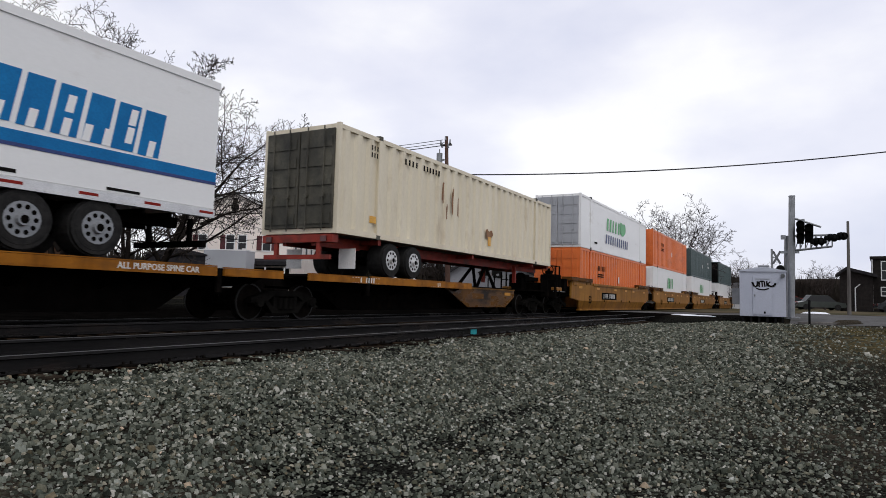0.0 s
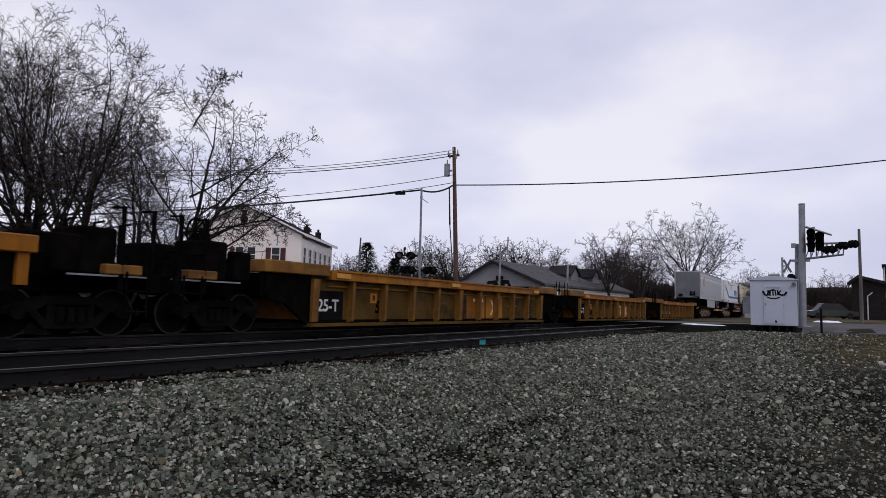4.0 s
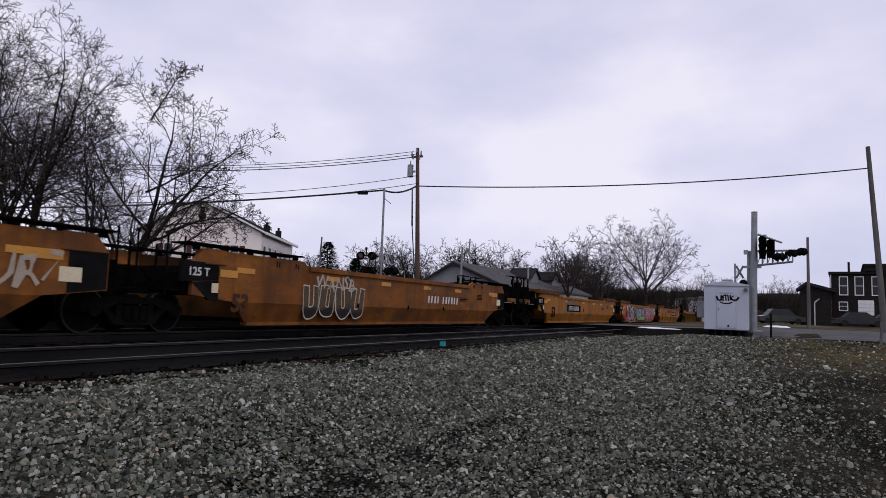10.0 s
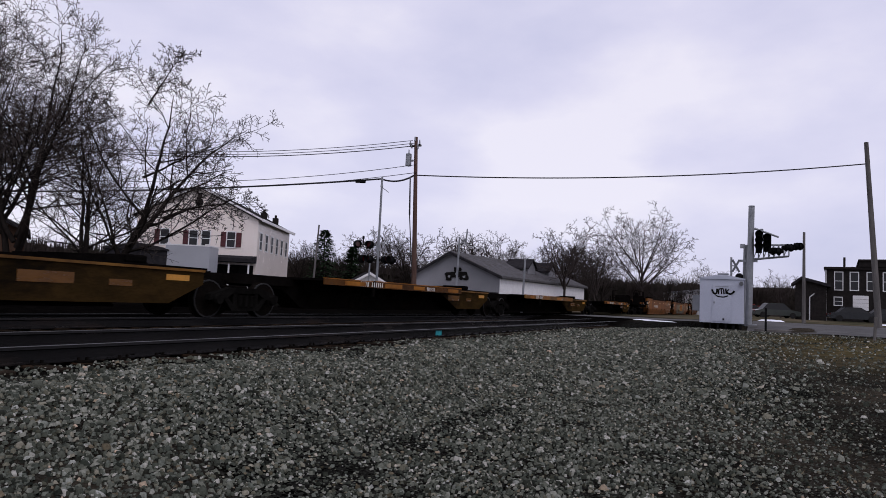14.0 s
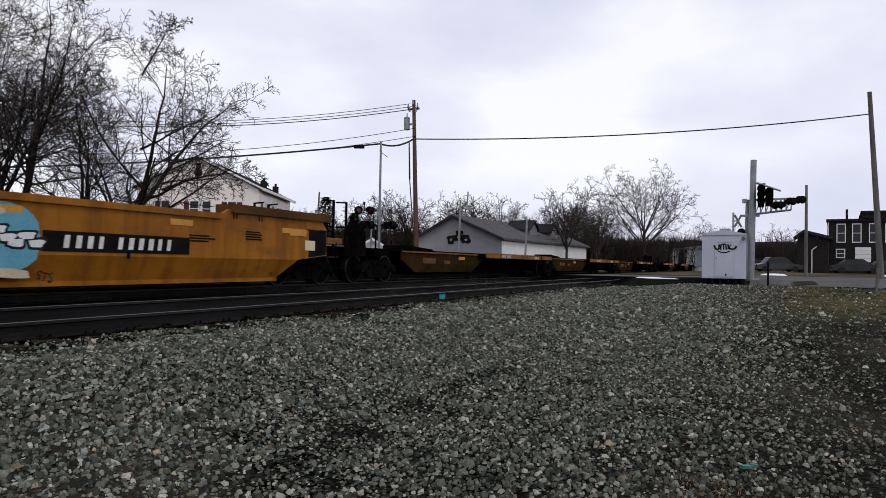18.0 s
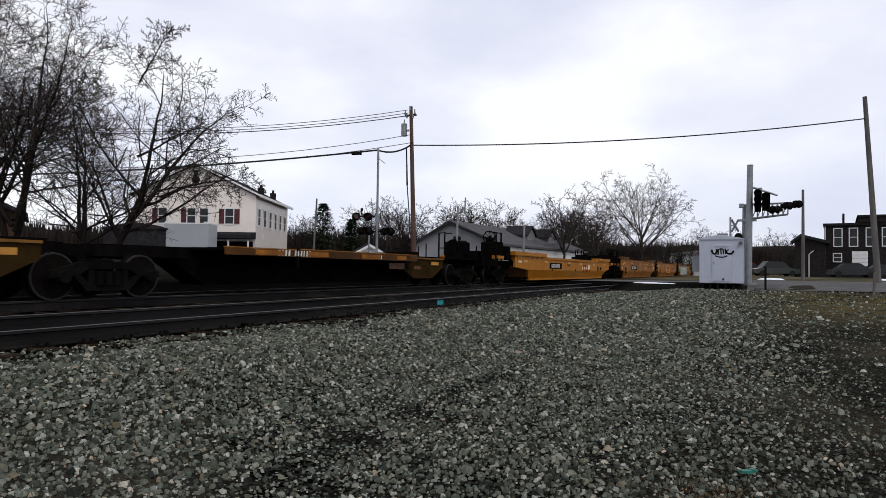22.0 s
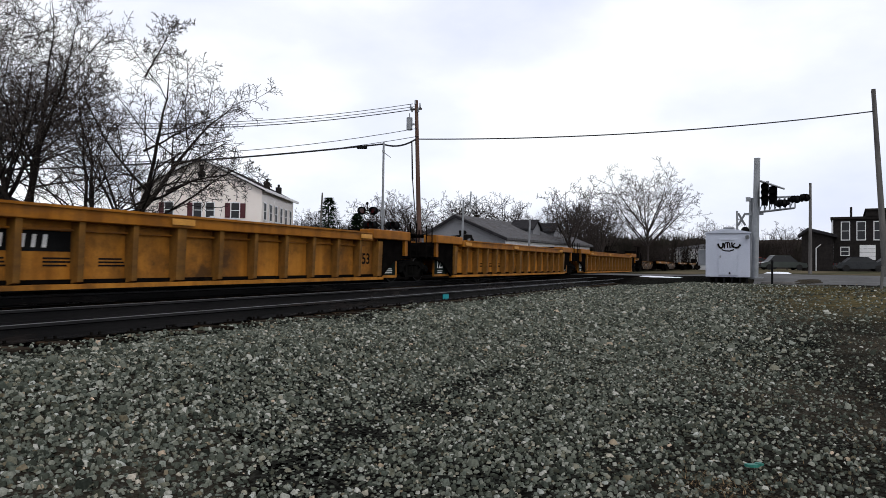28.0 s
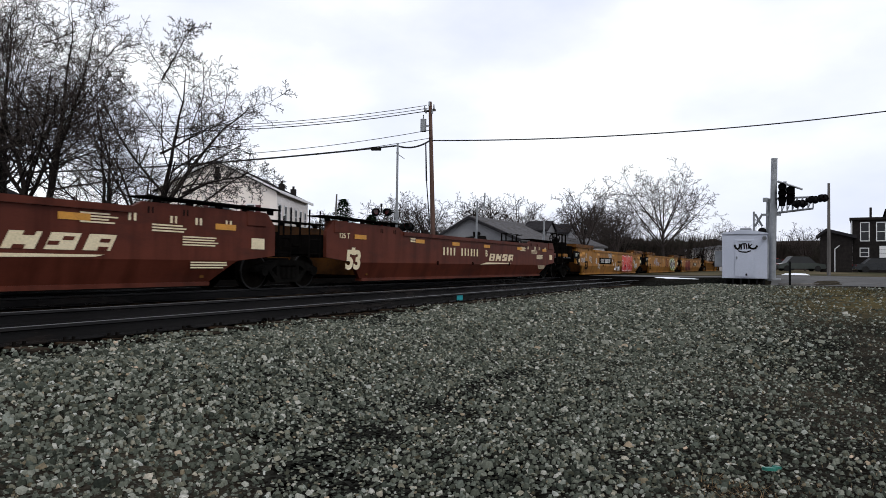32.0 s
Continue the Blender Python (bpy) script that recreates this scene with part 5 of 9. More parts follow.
def trailer(rear_u, length, wall, label, marks, skirt=False, reefer=False, ribs=False):
    """A highway semi-trailer riding backwards on a spine car: doors forward, nose behind."""
    tr = thing("semi_trailer", label, "trailer", group="trailers on the train")
    z0, z1, w = 2.14, 4.98, 1.30
    L = length

    def shell(bm):
        box(bm, -w, w, -L, 0, z0 + 0.16, z1, 0.03)
    fresh("box_body", wall, tr, shell)
    fresh("side_rail", ALUMINIUM, tr, lambda bm: [box(bm, min(s * (w - 0.1), s * (w + 0.02)), max(s * (w - 0.1), s * (w + 0.02)), -L + 0.01, -0.01, z0, z0 + 0.17) for s in (1, -1)], "aluminium lower side rail")
    fresh("roof_rail", SIDING_GREY if not reefer else wall, tr, lambda bm: [box(bm, min(s * (w - 0.1), s * (w + 0.02)), max(s * (w - 0.1), s * (w + 0.02)), -L + 0.01, -0.01, z1 - 0.16, z1 - 0.01) for s in (1, -1)], "upper side rail")

    def doors(bm):
        for s in (1, -1):
            box(bm, min(s * 0.02, s * 1.2), max(s * 0.02, s * 1.2), 0.0, 0.05, z0 + 0.25, z1 - 0.12, 0.01)
            for x in (0.35, 0.95):
                tube(bm, (s * x, 0.08, z0 + 0.2), (s * x, 0.08, z1 - 0.1), 0.02, 0.02, 6)
    fresh("rear_door", wall, tr, doors)
    fresh("frame_rail", SOOT_SHADE, tr, lambda bm: [box(bm, s * 0.5 - 0.06, s * 0.5 + 0.06, -L + 0.4, -0.3, z0 - 0.22, z0) for s in (1, -1)])
    fresh("cross_member", SOOT_SHADE, tr, lambda bm: [box(bm, -1.2, 1.2, -L + 0.4 + i * 0.6, -L + 0.46 + i * 0.6, z0 - 0.08, z0) for i in range(int((L - 0.8) / 0.6))])
    fresh("bumper", SOOT_SHADE, tr, lambda bm: (box(bm, -1.1, 1.1, -0.1, 0.0, 1.55, 1.67), box(bm, -0.7, -0.6, -0.1, -0.02, 1.6, z0), box(bm, 0.6, 0.7, -0.1, -0.02, 1.6, z0)))
    fresh("suspension", SOOT_SHADE, tr, lambda bm: (box(bm, -0.6, 0.6, -5.0, -2.0, 1.75, 1.95), [tube(bm, (-0.9, y, 1.68), (0.9, y, 1.68), 0.07, 0.07, 8) for y in ((-2.9, -4.15) if skirt else (-2.5, -3.75))]))
    for y in (-2.9, -4.15) if skirt else (-2.5, -3.75):
        tyre_pair(tr, y, rim=BLACK if skirt else GALVANISED)
        if skirt:
            fresh("wheel_ring", GALVANISED, tr, lambda bm: [tube(bm, (1.289, y + 0.36 * math.cos(a), 1.68 + 0.36 * math.sin(a)), (1.289, y + 0.36 * math.cos(a + 0.35), 1.68 + 0.36 * math.sin(a + 0.35)), 0.025, 0.025, 5) for a in (i * 6.2832 / 18 for i in range(18))], "pale ring round the dark wheel")
    fresh("landing_leg", SOOT_SHADE, tr, lambda bm: [(box(bm, s * 0.75 - 0.07, s * 0.75 + 0.07, -L + 3.0, -L + 3.14, 1.45, z0), tube(bm, (s * 0.75, -L + 3.07, 1.45), (s * 0.75, -L + 4.2, z0 - 0.1), 0.03, 0.03, 6)) for s in (1, -1)])
    if skirt:
        fresh("side_skirt", wall, tr, lambda bm: [slab(bm, ((-L + 4.4, z0 - 0.02), (-L + 4.6, 1.32), (-6.0, 1.28), (-5.6, z0 - 0.02)), "x", s * 1.24, s * 1.28) for s in (1, -1)], "grey side skirt")
    else:
        fresh("spare_rim", GALVANISED, tr, lambda bm: (tube(bm, (0.95, -L + 4.85, 1.72), (1.2, -L + 4.85, 1.72), 0.36, 0.36, 20), tube(bm, (1.2, -L + 4.85, 1.72), (1.25, -L + 4.85, 1.72), 0.30, 0.1, 20)), "bright spare wheel under the floor")
        fresh("fuel_tank", SOOT_SHADE, tr, lambda bm: (tube(bm, (-0.7, -L + 4.4, 1.78), (0.8, -L + 4.4, 1.78), 0.28, 0.28, 14), box(bm, 0.5, 1.1, -L + 3.7, -L + 4.9, 1.72, z0)))
    fresh("marker_strip", RED_INK, tr, lambda bm: [panel(bm, -0.4 - 1.25 * i, -0.05 - 1.25 * i, z0 + 0.07, z0 + 0.12, w + 0.0205, 0.003) for i in range(int(L / 1.25))], "red and white conspicuity strips")
    fresh("rivet_row", ALUMINIUM, tr, lambda bm: [tube(bm, (w + 0.018, -0.25 - 0.4 * i, z1 - 0.08), (w + 0.03, -0.25 - 0.4 * i, z1 - 0.08), 0.018, 0.014, 5) for i in range(int(L / 0.4))] if skirt else [tube(bm, (w + 0.018, -0.25 - 0.8 * i, z0 + 0.03), (w + 0.03, -0.25 - 0.8 * i, z0 + 0.03), 0.014, 0.01, 5) for i in range(int(L / 0.8))])
    if reefer:
        fresh("cooling_unit", WHITE_PANEL, tr, lambda bm: (box(bm, -1.0, 1.0, -L - 0.45, -L, z0 + 0.35, z1 - 0.95, 0.08), box(bm, -0.8, 0.8, -L - 0.5, -L - 0.45, z0 + 0.5, z0 + 1.0, 0.02)), "white refrigeration unit on the nose")
        fresh("cooling_grille", SOOT_SHADE, tr, lambda bm: (box(bm, -0.95, 0.95, -L - 0.35, -L, z1 - 0.93, z1 - 0.1, 0.05), [box(bm, 0.99, 1.006, -L - 0.4, -L - 0.1, z0 + 0.6 + 0.28 * i, z0 + 0.78 + 0.28 * i) for i in range(2)]), "black grille of the refrigeration unit")
    if skirt:
        fresh("nose_panel", NOSE_GREY, tr, lambda bm: (box(bm, -1.2, 1.2, -L - 0.03, -L, z0 + 0.1, z1 - 0.05, 0.02), [box(bm, a - 0.14, a + 0.14, -L - 0.08, -L - 0.02, z0 + 0.45, z0 + 0.8, 0.02) for a in (-0.9, -0.5, 0.5, 0.9)]), "dark grey nose of the trailer")
    marks(tr, w + 0.003, L, z0, z1)
    TRAIN.append((tr, rear_u))
    return tr


def reefer_marks(tr, X, L, z0, z1):
    def arrow(bm):
        slab(bm, ((-13.75, 4.30), (-10.75, 3.08), (-10.35, 3.0), (-0.01, 3.08), (-0.01, 2.82), (-10.55, 2.75), (-11.15, 2.82), (-13.75, 3.78)), "x", X, X + 0.004)
    fresh("livery_stripe", BLUE_INK, tr, arrow, "blue livery stripe")
    fresh("livery_stripe_edge", NAVY_INK, tr, lambda bm: slab(bm, ((-13.75, 3.90), (-11.1, 2.90), (-10.5, 2.81), (-0.01, 2.88), (-0.01, 2.82), (-10.55, 2.75), (-11.15, 2.82), (-13.75, 3.78)), "x", X, X + 0.006), "dark lower edge of the stripe")
    bird = ((-14.45, 4.27), (-14.2, 4.22), (-13.68, 4.53), (-13.80, 4.16), (-13.25, 3.97), (-13.62, 3.96), (-13.35, 3.66), (-13.85, 3.86), (-14.0, 3.52), (-14.15, 4.02))
    fresh("livery_arrow", NAVY_INK, tr, lambda bm: slab(bm, bird, "x", X, X + 0.010), "navy swallow-shaped emblem")
    fresh("arrow_outline", WHITE_INK, tr, lambda bm: slab(bm, [(-13.9 + (a + 13.9) * 1.13, 4.0 + (b - 4.0) * 1.15) for a, b in bird], "x", X, X + 0.008), "white outline of the emblem")

    def block(bm):
        # six slanted solid blocks in place of the name
        for i in range(6):
            y = -4.50 + i * 0.53
            z = z0 + 1.02 - i * 0.012
            slab(bm, ((y, z), (y + 0.44, z), (y + 0.58, z + 0.86), (y + 0.14, z + 0.86)), "x", X, X + 0.004)
            slab(bm, ((y + 0.06, z - 0.001), (y + 0.46, z - 0.001), (y + 0.46, z), (y + 0.06, z)), "x", X, X + 0.0035)
    fresh("brand_blocks", BLUE_INK, tr, block, "blue name reduced to slanted blocks")
    fresh("brand_gaps", WHITE_PANEL, tr, lambda bm: [slab(bm, ((-4.50 + i * 0.53 + a, z0 + b - 0.08 - i * 0.012), (-4.50 + i * 0.53 + a + 0.14, z0 + b - 0.08 - i * 0.012), (-4.50 + i * 0.53 + a + 0.20, z0 + b - 0.08 + 0.3 - i * 0.012), (-4.50 + i * 0.53 + a + 0.06, z0 + b - 0.08 + 0.3 - i * 0.012)), "x", X + 0.002, X + 0.0065) for i, a, b in ((0, 0.16, 1.1), (1, 0.14, 1.1), (2, 0.16, 1.1), (2, 0.22, 1.5), (3, 0.0, 1.1), (3, 0.36, 1.1), (4, 0.26, 1.24), (4, 0.32, 1.58), (5, 0.18, 1.1))])
    fresh("placard", ALUMINIUM, tr, lambda bm: [slab(bm, ((-6.2 + d, z0 + 0.55), (-5.98 + d, z0 + 0.33), (-5.76 + d, z0 + 0.55), (-5.98 + d, z0 + 0.77)), "x", X, X + 0.01) for d in (0, 0.46)], "diamond placard holders")
    fresh("stencil", BLACK_INK, tr, lambda bm: (bars(bm, -L + 3.8, z0 + 0.25, 1.6, 1, 0.08, 0.03, 4, X), [panel(bm, -L + 0.02, -L + 0.10, 3.60 + 0.21 * i, 3.75 + 0.21 * i, X + 0.011) for i in range(5)], bars(bm, -2.4, z0 + 0.22, 0.7, 1, 0.05, 0.03, 6, X), bars(bm, -4.4, z0 + 0.24, 0.5, 1, 0.06, 0.03, 2, X), glyphs(bm, -L + 1.3, z0 + 0.24, 5, 0.1, 0.14, 0.03, 8, 0.2, X)), "small black marks")
    words(tr, X, -L + 0.5, z0 + 0.30, "53", 0.27, BLACK_INK)
    fresh("front_corner_post", ALUMINIUM, tr, lambda bm: box(bm, 1.22, 1.312, -L - 0.01, -L + 0.1, z0 + 0.1, z1))


def grey_marks(tr, X, L, z0, z1):
    fresh("livery_line", TRIM_WHITE, tr, lambda bm: (panel(bm, -L, 0, z1 - 0.36, z1 - 0.33, X), panel(bm, -L, 0, z1 - 0.66, z1 - 0.60, X), panel(bm, -L, 0, z1 - 0.79, z1 - 0.73, X)), "thin white livery lines")
    cy, cz = -L + 2.1, z0 + 1.85
    fresh("badge", GOLD_INK, tr, lambda bm: slab(bm, ((cy - 0.55, cz + 0.55), (cy, cz + 0.72), (cy + 0.55, cz + 0.55), (cy + 0.52, cz - 0.15), (cy + 0.3, cz - 0.5), (cy, cz - 0.68), (cy - 0.3, cz - 0.5), (cy - 0.52, cz - 0.15)), "x", X, X + 0.004), "gold shield badge")
    fresh("badge_field", BROWN_INK, tr, lambda bm: slab(bm, ((cy - 0.49, cz + 0.28), (cy + 0.3, cz + 0.36), (cy + 0.49, cz + 0.5), (cy + 0.46, cz - 0.12), (cy + 0.26, cz - 0.44), (cy, cz - 0.6), (cy - 0.26, cz - 0.44), (cy - 0.46, cz - 0.12)), "x", X, X + 0.007), "brown field of the badge")
    fresh("badge_bars", GOLD_INK, tr, lambda bm: (panel(bm, cy - 0.36, cy - 0.26, cz - 0.15, cz + 0.2, X, 0.01), panel(bm, cy - 0.16, cy - 0.06, cz - 0.15, cz + 0.2, X, 0.01), panel(bm, cy - 0.27, cy - 0.15, cz - 0.22, cz - 0.12, X, 0.01), panel(bm, cy + 0.04, cy + 0.14, cz - 0.4, cz + 0.22, X, 0.01), panel(bm, cy + 0.24, cy + 0.42, cz - 0.2, cz + 0.2, X, 0.01)), "gold bars in place of the badge's lettering")
    words(tr, X, -L + 0.85, z0 + 0.62, "53", 0.26, BLACK_INK)
    fresh("wall_seam", GREY_PANEL, tr, lambda bm: [box(bm, X, X + 0.001, -L + 1.25 * i - 0.02, -L + 1.25 * i + 0.02, z0 + 0.2, z1 - 0.2) for i in range(1, int(L / 1.25))])
    fresh("nose_box", BLACK, tr, lambda bm: (box(bm, 0.2, 0.75, -L - 0.08, -L, z0 + 0.3, z0 + 0.75, 0.02), box(bm, -0.9, -0.5, -L - 0.06, -L, z0 + 0.2, z0 + 0.5)), "black connection box on the nose")


def container(rear_u, z0, length, mat, door_mat, label, marks=None, height=2.9, post_inset=1.98, kind="corrugated", rib=0.28, group="containers on the train"):
    """A corrugated box with frame posts and, at its forward or rear end, doors."""
    c = thing("shipping_container", label, "container", group=group)
    L, w = length, 1.30

    def side(bm):
        n = int(L / rib)
        for s in (1, -1):
            pts = []
            for i in range(n + 1):
                y = -0.08 + (L - 0.0 + 0.0) * 0 - (L - 0.16) * i / n
                d = 0.0 if i % 2 else 0.075
                pts += [(y + 0.095, d), (y - 0.095, d)] if i not in (0, n) else [(y, d)]
            lo = [bm.verts.new((s * (w - 0.08 + d), y, z0 + 0.14)) for y, d in pts]
            hi = [bm.verts.new((s * (w - 0.08 + d), y, z0 + height - 0.1)) for y, d in pts]
            for i in range(len(pts) - 1):
                bm.faces.new((lo[i], lo[i + 1], hi[i + 1], hi[i]))
        box(bm, -w + 0.10, w - 0.10, -L + 0.02, -0.02, z0 + 0.06, z0 + height - 0.02)
    if kind == "corrugated":
        fresh("side_wall", mat, c, side)
    else:
        fresh("side_wall", mat, c, lambda bm: box(bm, -w + 0.02, w - 0.02, -L + 0.02, -0.02, z0 + 0.06, z0 + height - 0.02, 0.01))

    def rails(bm):
        for s in (1, -1):
            for z, t in ((z0, 0.16), (z0 + height - 0.12, 0.12)):
                box(bm, min(s * (w - 0.12), s * w), max(s * (w - 0.12), s * w), -L, 0, z, z + t)
        for y in (-L, -0.12):
            box(bm, -w, w, y, y + 0.12, z0, z0 + 0.16)
            box(bm, -w, w, y, y + 0.12, z0 + height - 0.12, z0 + height)
    fresh("frame_rail", mat, c, rails)

    def posts(bm):
        for y, t in ((-0.1, 0.1), (-L, 0.1), (-post_inset, 0.16), (-L + post_inset - 0.16, 0.16)):
            for s in (1, -1):
                box(bm, min(s * (w - 0.12), s * (w + 0.012)), max(s * (w - 0.12), s * (w + 0.012)), y, y + t, z0 - 0.01, z0 + height + 0.03)
    fresh("corner_post", mat, c, posts)
    fresh("corner_casting", SOOT_SHADE if mat is not BEIGE else BEIGE_DOOR, c, lambda bm: [box(bm, min(s * 1.12, s * 1.316), max(s * 1.12, s * 1.316), y, y + 0.18, z, z + 0.12) for s in (1, -1) for y in (-post_inset - 0.01, -L + post_inset - 0.17) for z in (z0 - 0.02, z0 + height - 0.06)])

    def door(bm):
        for s in (1, -1):
            box(bm, min(s * 0.02, s * 1.18), max(s * 0.02, s * 1.18), -L - 0.05, -L + 0.02, z0 + 0.14, z0 + height - 0.12, 0.01)
            for i in range(5):
                z = z0 + 0.25 + i * (height - 0.55) / 4.6
                box(bm, min(s * 0.10, s * 1.12), max(s * 0.10, s * 1.12), -L - 0.075, -L - 0.05, z, z + 0.28)
            for x in (0.32, 0.88):
                tube(bm, (s * x, -L - 0.11, z0 + 0.06), (s * x, -L - 0.11, z0 + height - 0.05), 0.022, 0.022, 6)
                box(bm, s * x - 0.05, s * x + 0.05, -L - 0.14, -L - 0.06, z0 + 0.95, z0 + 1.05)
    fresh("rear_door", door_mat, c, door, "door end with locking rods")
    if marks:
        marks(c, w + 0.004, L, z0, z0 + height)
    TRAIN.append((c, rear_u))
    return c


def cream_marks(c, X, L, z0, z1):
    fresh("stencil", BLACK_INK, c, lambda bm: (glyphs(bm, -L + 3.2, z1 - 0.5, 4, 0.16, 0.18, 0.05, 3, 0, X), glyphs(bm, -L + 4.3, z1 - 0.5, 6, 0.14, 0.18, 0.05, 5, 0, X), glyphs(bm, -L + 1.45, z1 - 0.42, 3, 0.1, 0.14, 0.03, 7, 0, X), glyphs(bm, -L + 1.45, z1 - 0.62, 3, 0.1, 0.14, 0.03, 9, 0, X)), "worn black stencilled marks")
    fresh("yellow_label", GOLD_INK, c, lambda bm: (panel(bm, -L + 1.45, -L + 1.75, z0 + 0.42, z0 + 0.62, X), panel(bm, -L + 9.2, -L + 9.45, z0 + 0.4, z0 + 0.75, X)), "small yellow labels")
    rust = material("rust_scar", (0.20, 0.10, 0.06), (0.30, 0.18, 0.11), 0.9, 0, 4, 30, 0.1)
    fresh("rust_streak", rust, c, lambda bm: [slab(bm, blob_outline(-L + y, z0 + z, a, b, i, 12, 0.4), "x", X, X + 0.003) for i, (y, z, a, b) in enumerate(((5.6, 1.9, 0.14, 0.7), (6.3, 1.7, 0.10, 1.0), (5.9, 1.3, 0.08, 0.5), (6.7, 1.5, 0.07, 0.8), (9.3, 0.85, 0.5, 0.4)))], "rust scars")


def cool_marks(c, X, L, z0, z1):
    fresh("brand_blocks", GREEN_INK, c, lambda bm: (glyphs(bm, -L + 5.2, z1 - 1.5, 5, 0.55, 0.75, 0.12, 2, 0.12, X), slab(bm, blob_outline(-L + 9.1, z1 - 1.05, 1.3, 0.9, 4, 16, 0.2), "x", X, X + 0.004)), "green brand name reduced to blocks")
    fresh("brand_line", NAVY_INK, c, lambda bm: glyphs(bm, -L + 5.0, z1 - 2.3, 11, 0.42, 0.55, 0.1, 6, 0.12, X), "navy slogan reduced to blocks")
    fresh("stencil", BLACK_INK, c, lambda bm: (bars(bm, -L + 2.6, z0 + 0.4, 0.8, 1, 0.1, 0.03, 1, X),), "small black marks")


def small_marks(mat, y, n, seed):
    def f(c, X, L, z0, z1):
        fresh("stencil", mat, c, lambda bm: (glyphs(bm, -L + y, z1 - 1.1, n, 0.22, 0.28, 0.06, seed, 0, X), bars(bm, -L + y, z1 - 1.35, 1.2, 2, 0.07, 0.05, seed, X)), "small block marks")
        fresh("label", WHITE_INK, c, lambda bm: panel(bm, -L + 8.0, -L + 8.3, z0 + 1.2, z0 + 1.6, X))
    return f


def small_brand(c, X, L, z0, z1):
    fresh("brand_blocks", GREEN_INK, c, lambda bm: (glyphs(bm, -L + 6.2, z1 - 1.6, 4, 0.6, 0.9, 0.12, 2, 0.1, X),), "green brand name reduced to blocks")


def chassis(rear_u, L):
    """The red wheeled chassis under the cream container."""
    ch = thing("container_chassis", "red steel container chassis with two axles", "trailer", group="trailers on the train")
    fresh("frame", RED_STEEL, ch, lambda bm: [box(bm, s * 0.5 - 0.06, s * 0.5 + 0.06, -L, 0, 1.92, 2.22) for s in (1, -1)] + [box(bm, -1.2, 1.2, y, y + 0.14, 2.08, 2.23) for y in (-L, -L + 2, -L / 2, -2.1, -0.2)])
    fresh("rear_bolster", RED_STEEL, ch, lambda bm: (box(bm, -1.22, 1.22, -L - 0.1, -L + 0.15, 2.0, 2.2), box(bm, -1.15, 1.15, -L - 0.1, -L - 0.02, 1.55, 1.67), box(bm, -0.8, -0.68, -L - 0.08, -L, 1.6, 2.0), box(bm, 0.68, 0.8, -L - 0.08, -L, 1.6, 2.0)))
    fresh("tail_lamp", LENS_RED, ch, lambda bm: [box(bm, s * 0.95 - 0.1, s * 0.95 + 0.1, -L - 0.14, -L - 0.1, 2.02, 2.16) for s in (1, -1)], "dark red tail lamps")
    fresh("mud_flap", TRIM_WHITE, ch, lambda bm: [box(bm, s * 0.95 - 0.28, s * 0.95 + 0.28, -L + 0.9, -L + 0.92, 1.35, 1.9) for s in (1, -1)], "white mud flaps")
    for y in (-L + 2.6, -L + 3.85):
        tyre_pair(ch, y)
        fresh("axle", SOOT_SHADE, ch, lambda bm: tube(bm, (-0.9, y, 1.68), (0.9, y, 1.68), 0.08, 0.08, 8))
    fresh("suspension", SOOT_SHADE, ch, lambda bm: box(bm, -0.62, 0.62, -L + 2.0, -L + 4.5, 1.74, 1.95))
    fresh("landing_leg", RED_STEEL, ch, lambda bm: [box(bm, s * 0.75 - 0.07, s * 0.75 + 0.07, -3.1, -2.96, 1.35, 2.1) for s in (1, -1)])
    TRAIN.append((ch, rear_u))


# ---- the order of the train, front to rear ----
BLUE_P, WHITE_P, RED_P, PINK_P, CREAM_P = (0.02, 0.16, 0.22), (0.75, 0.75, 0.75), (0.42, 0.03, 0.03), (0.72, 0.10, 0.11), (0.66, 0.56, 0.34)
SKY_P, TEAL_P, LIME_P, DARK_P, MAROON_P, GREY_P = (0.20, 0.42, 0.52), (0.03, 0.20, 0.24), (0.36, 0.42, 0.14), (0.02, 0.02, 0.025), (0.16, 0.02, 0.025), (0.42, 0.42, 0.38)


def big53(car, X, y, mat=BLACK_INK, z=0.70, size=0.66):
    words(car, X, y, z, "53", size * 1.06, mat, 0.1, bold=0.04)


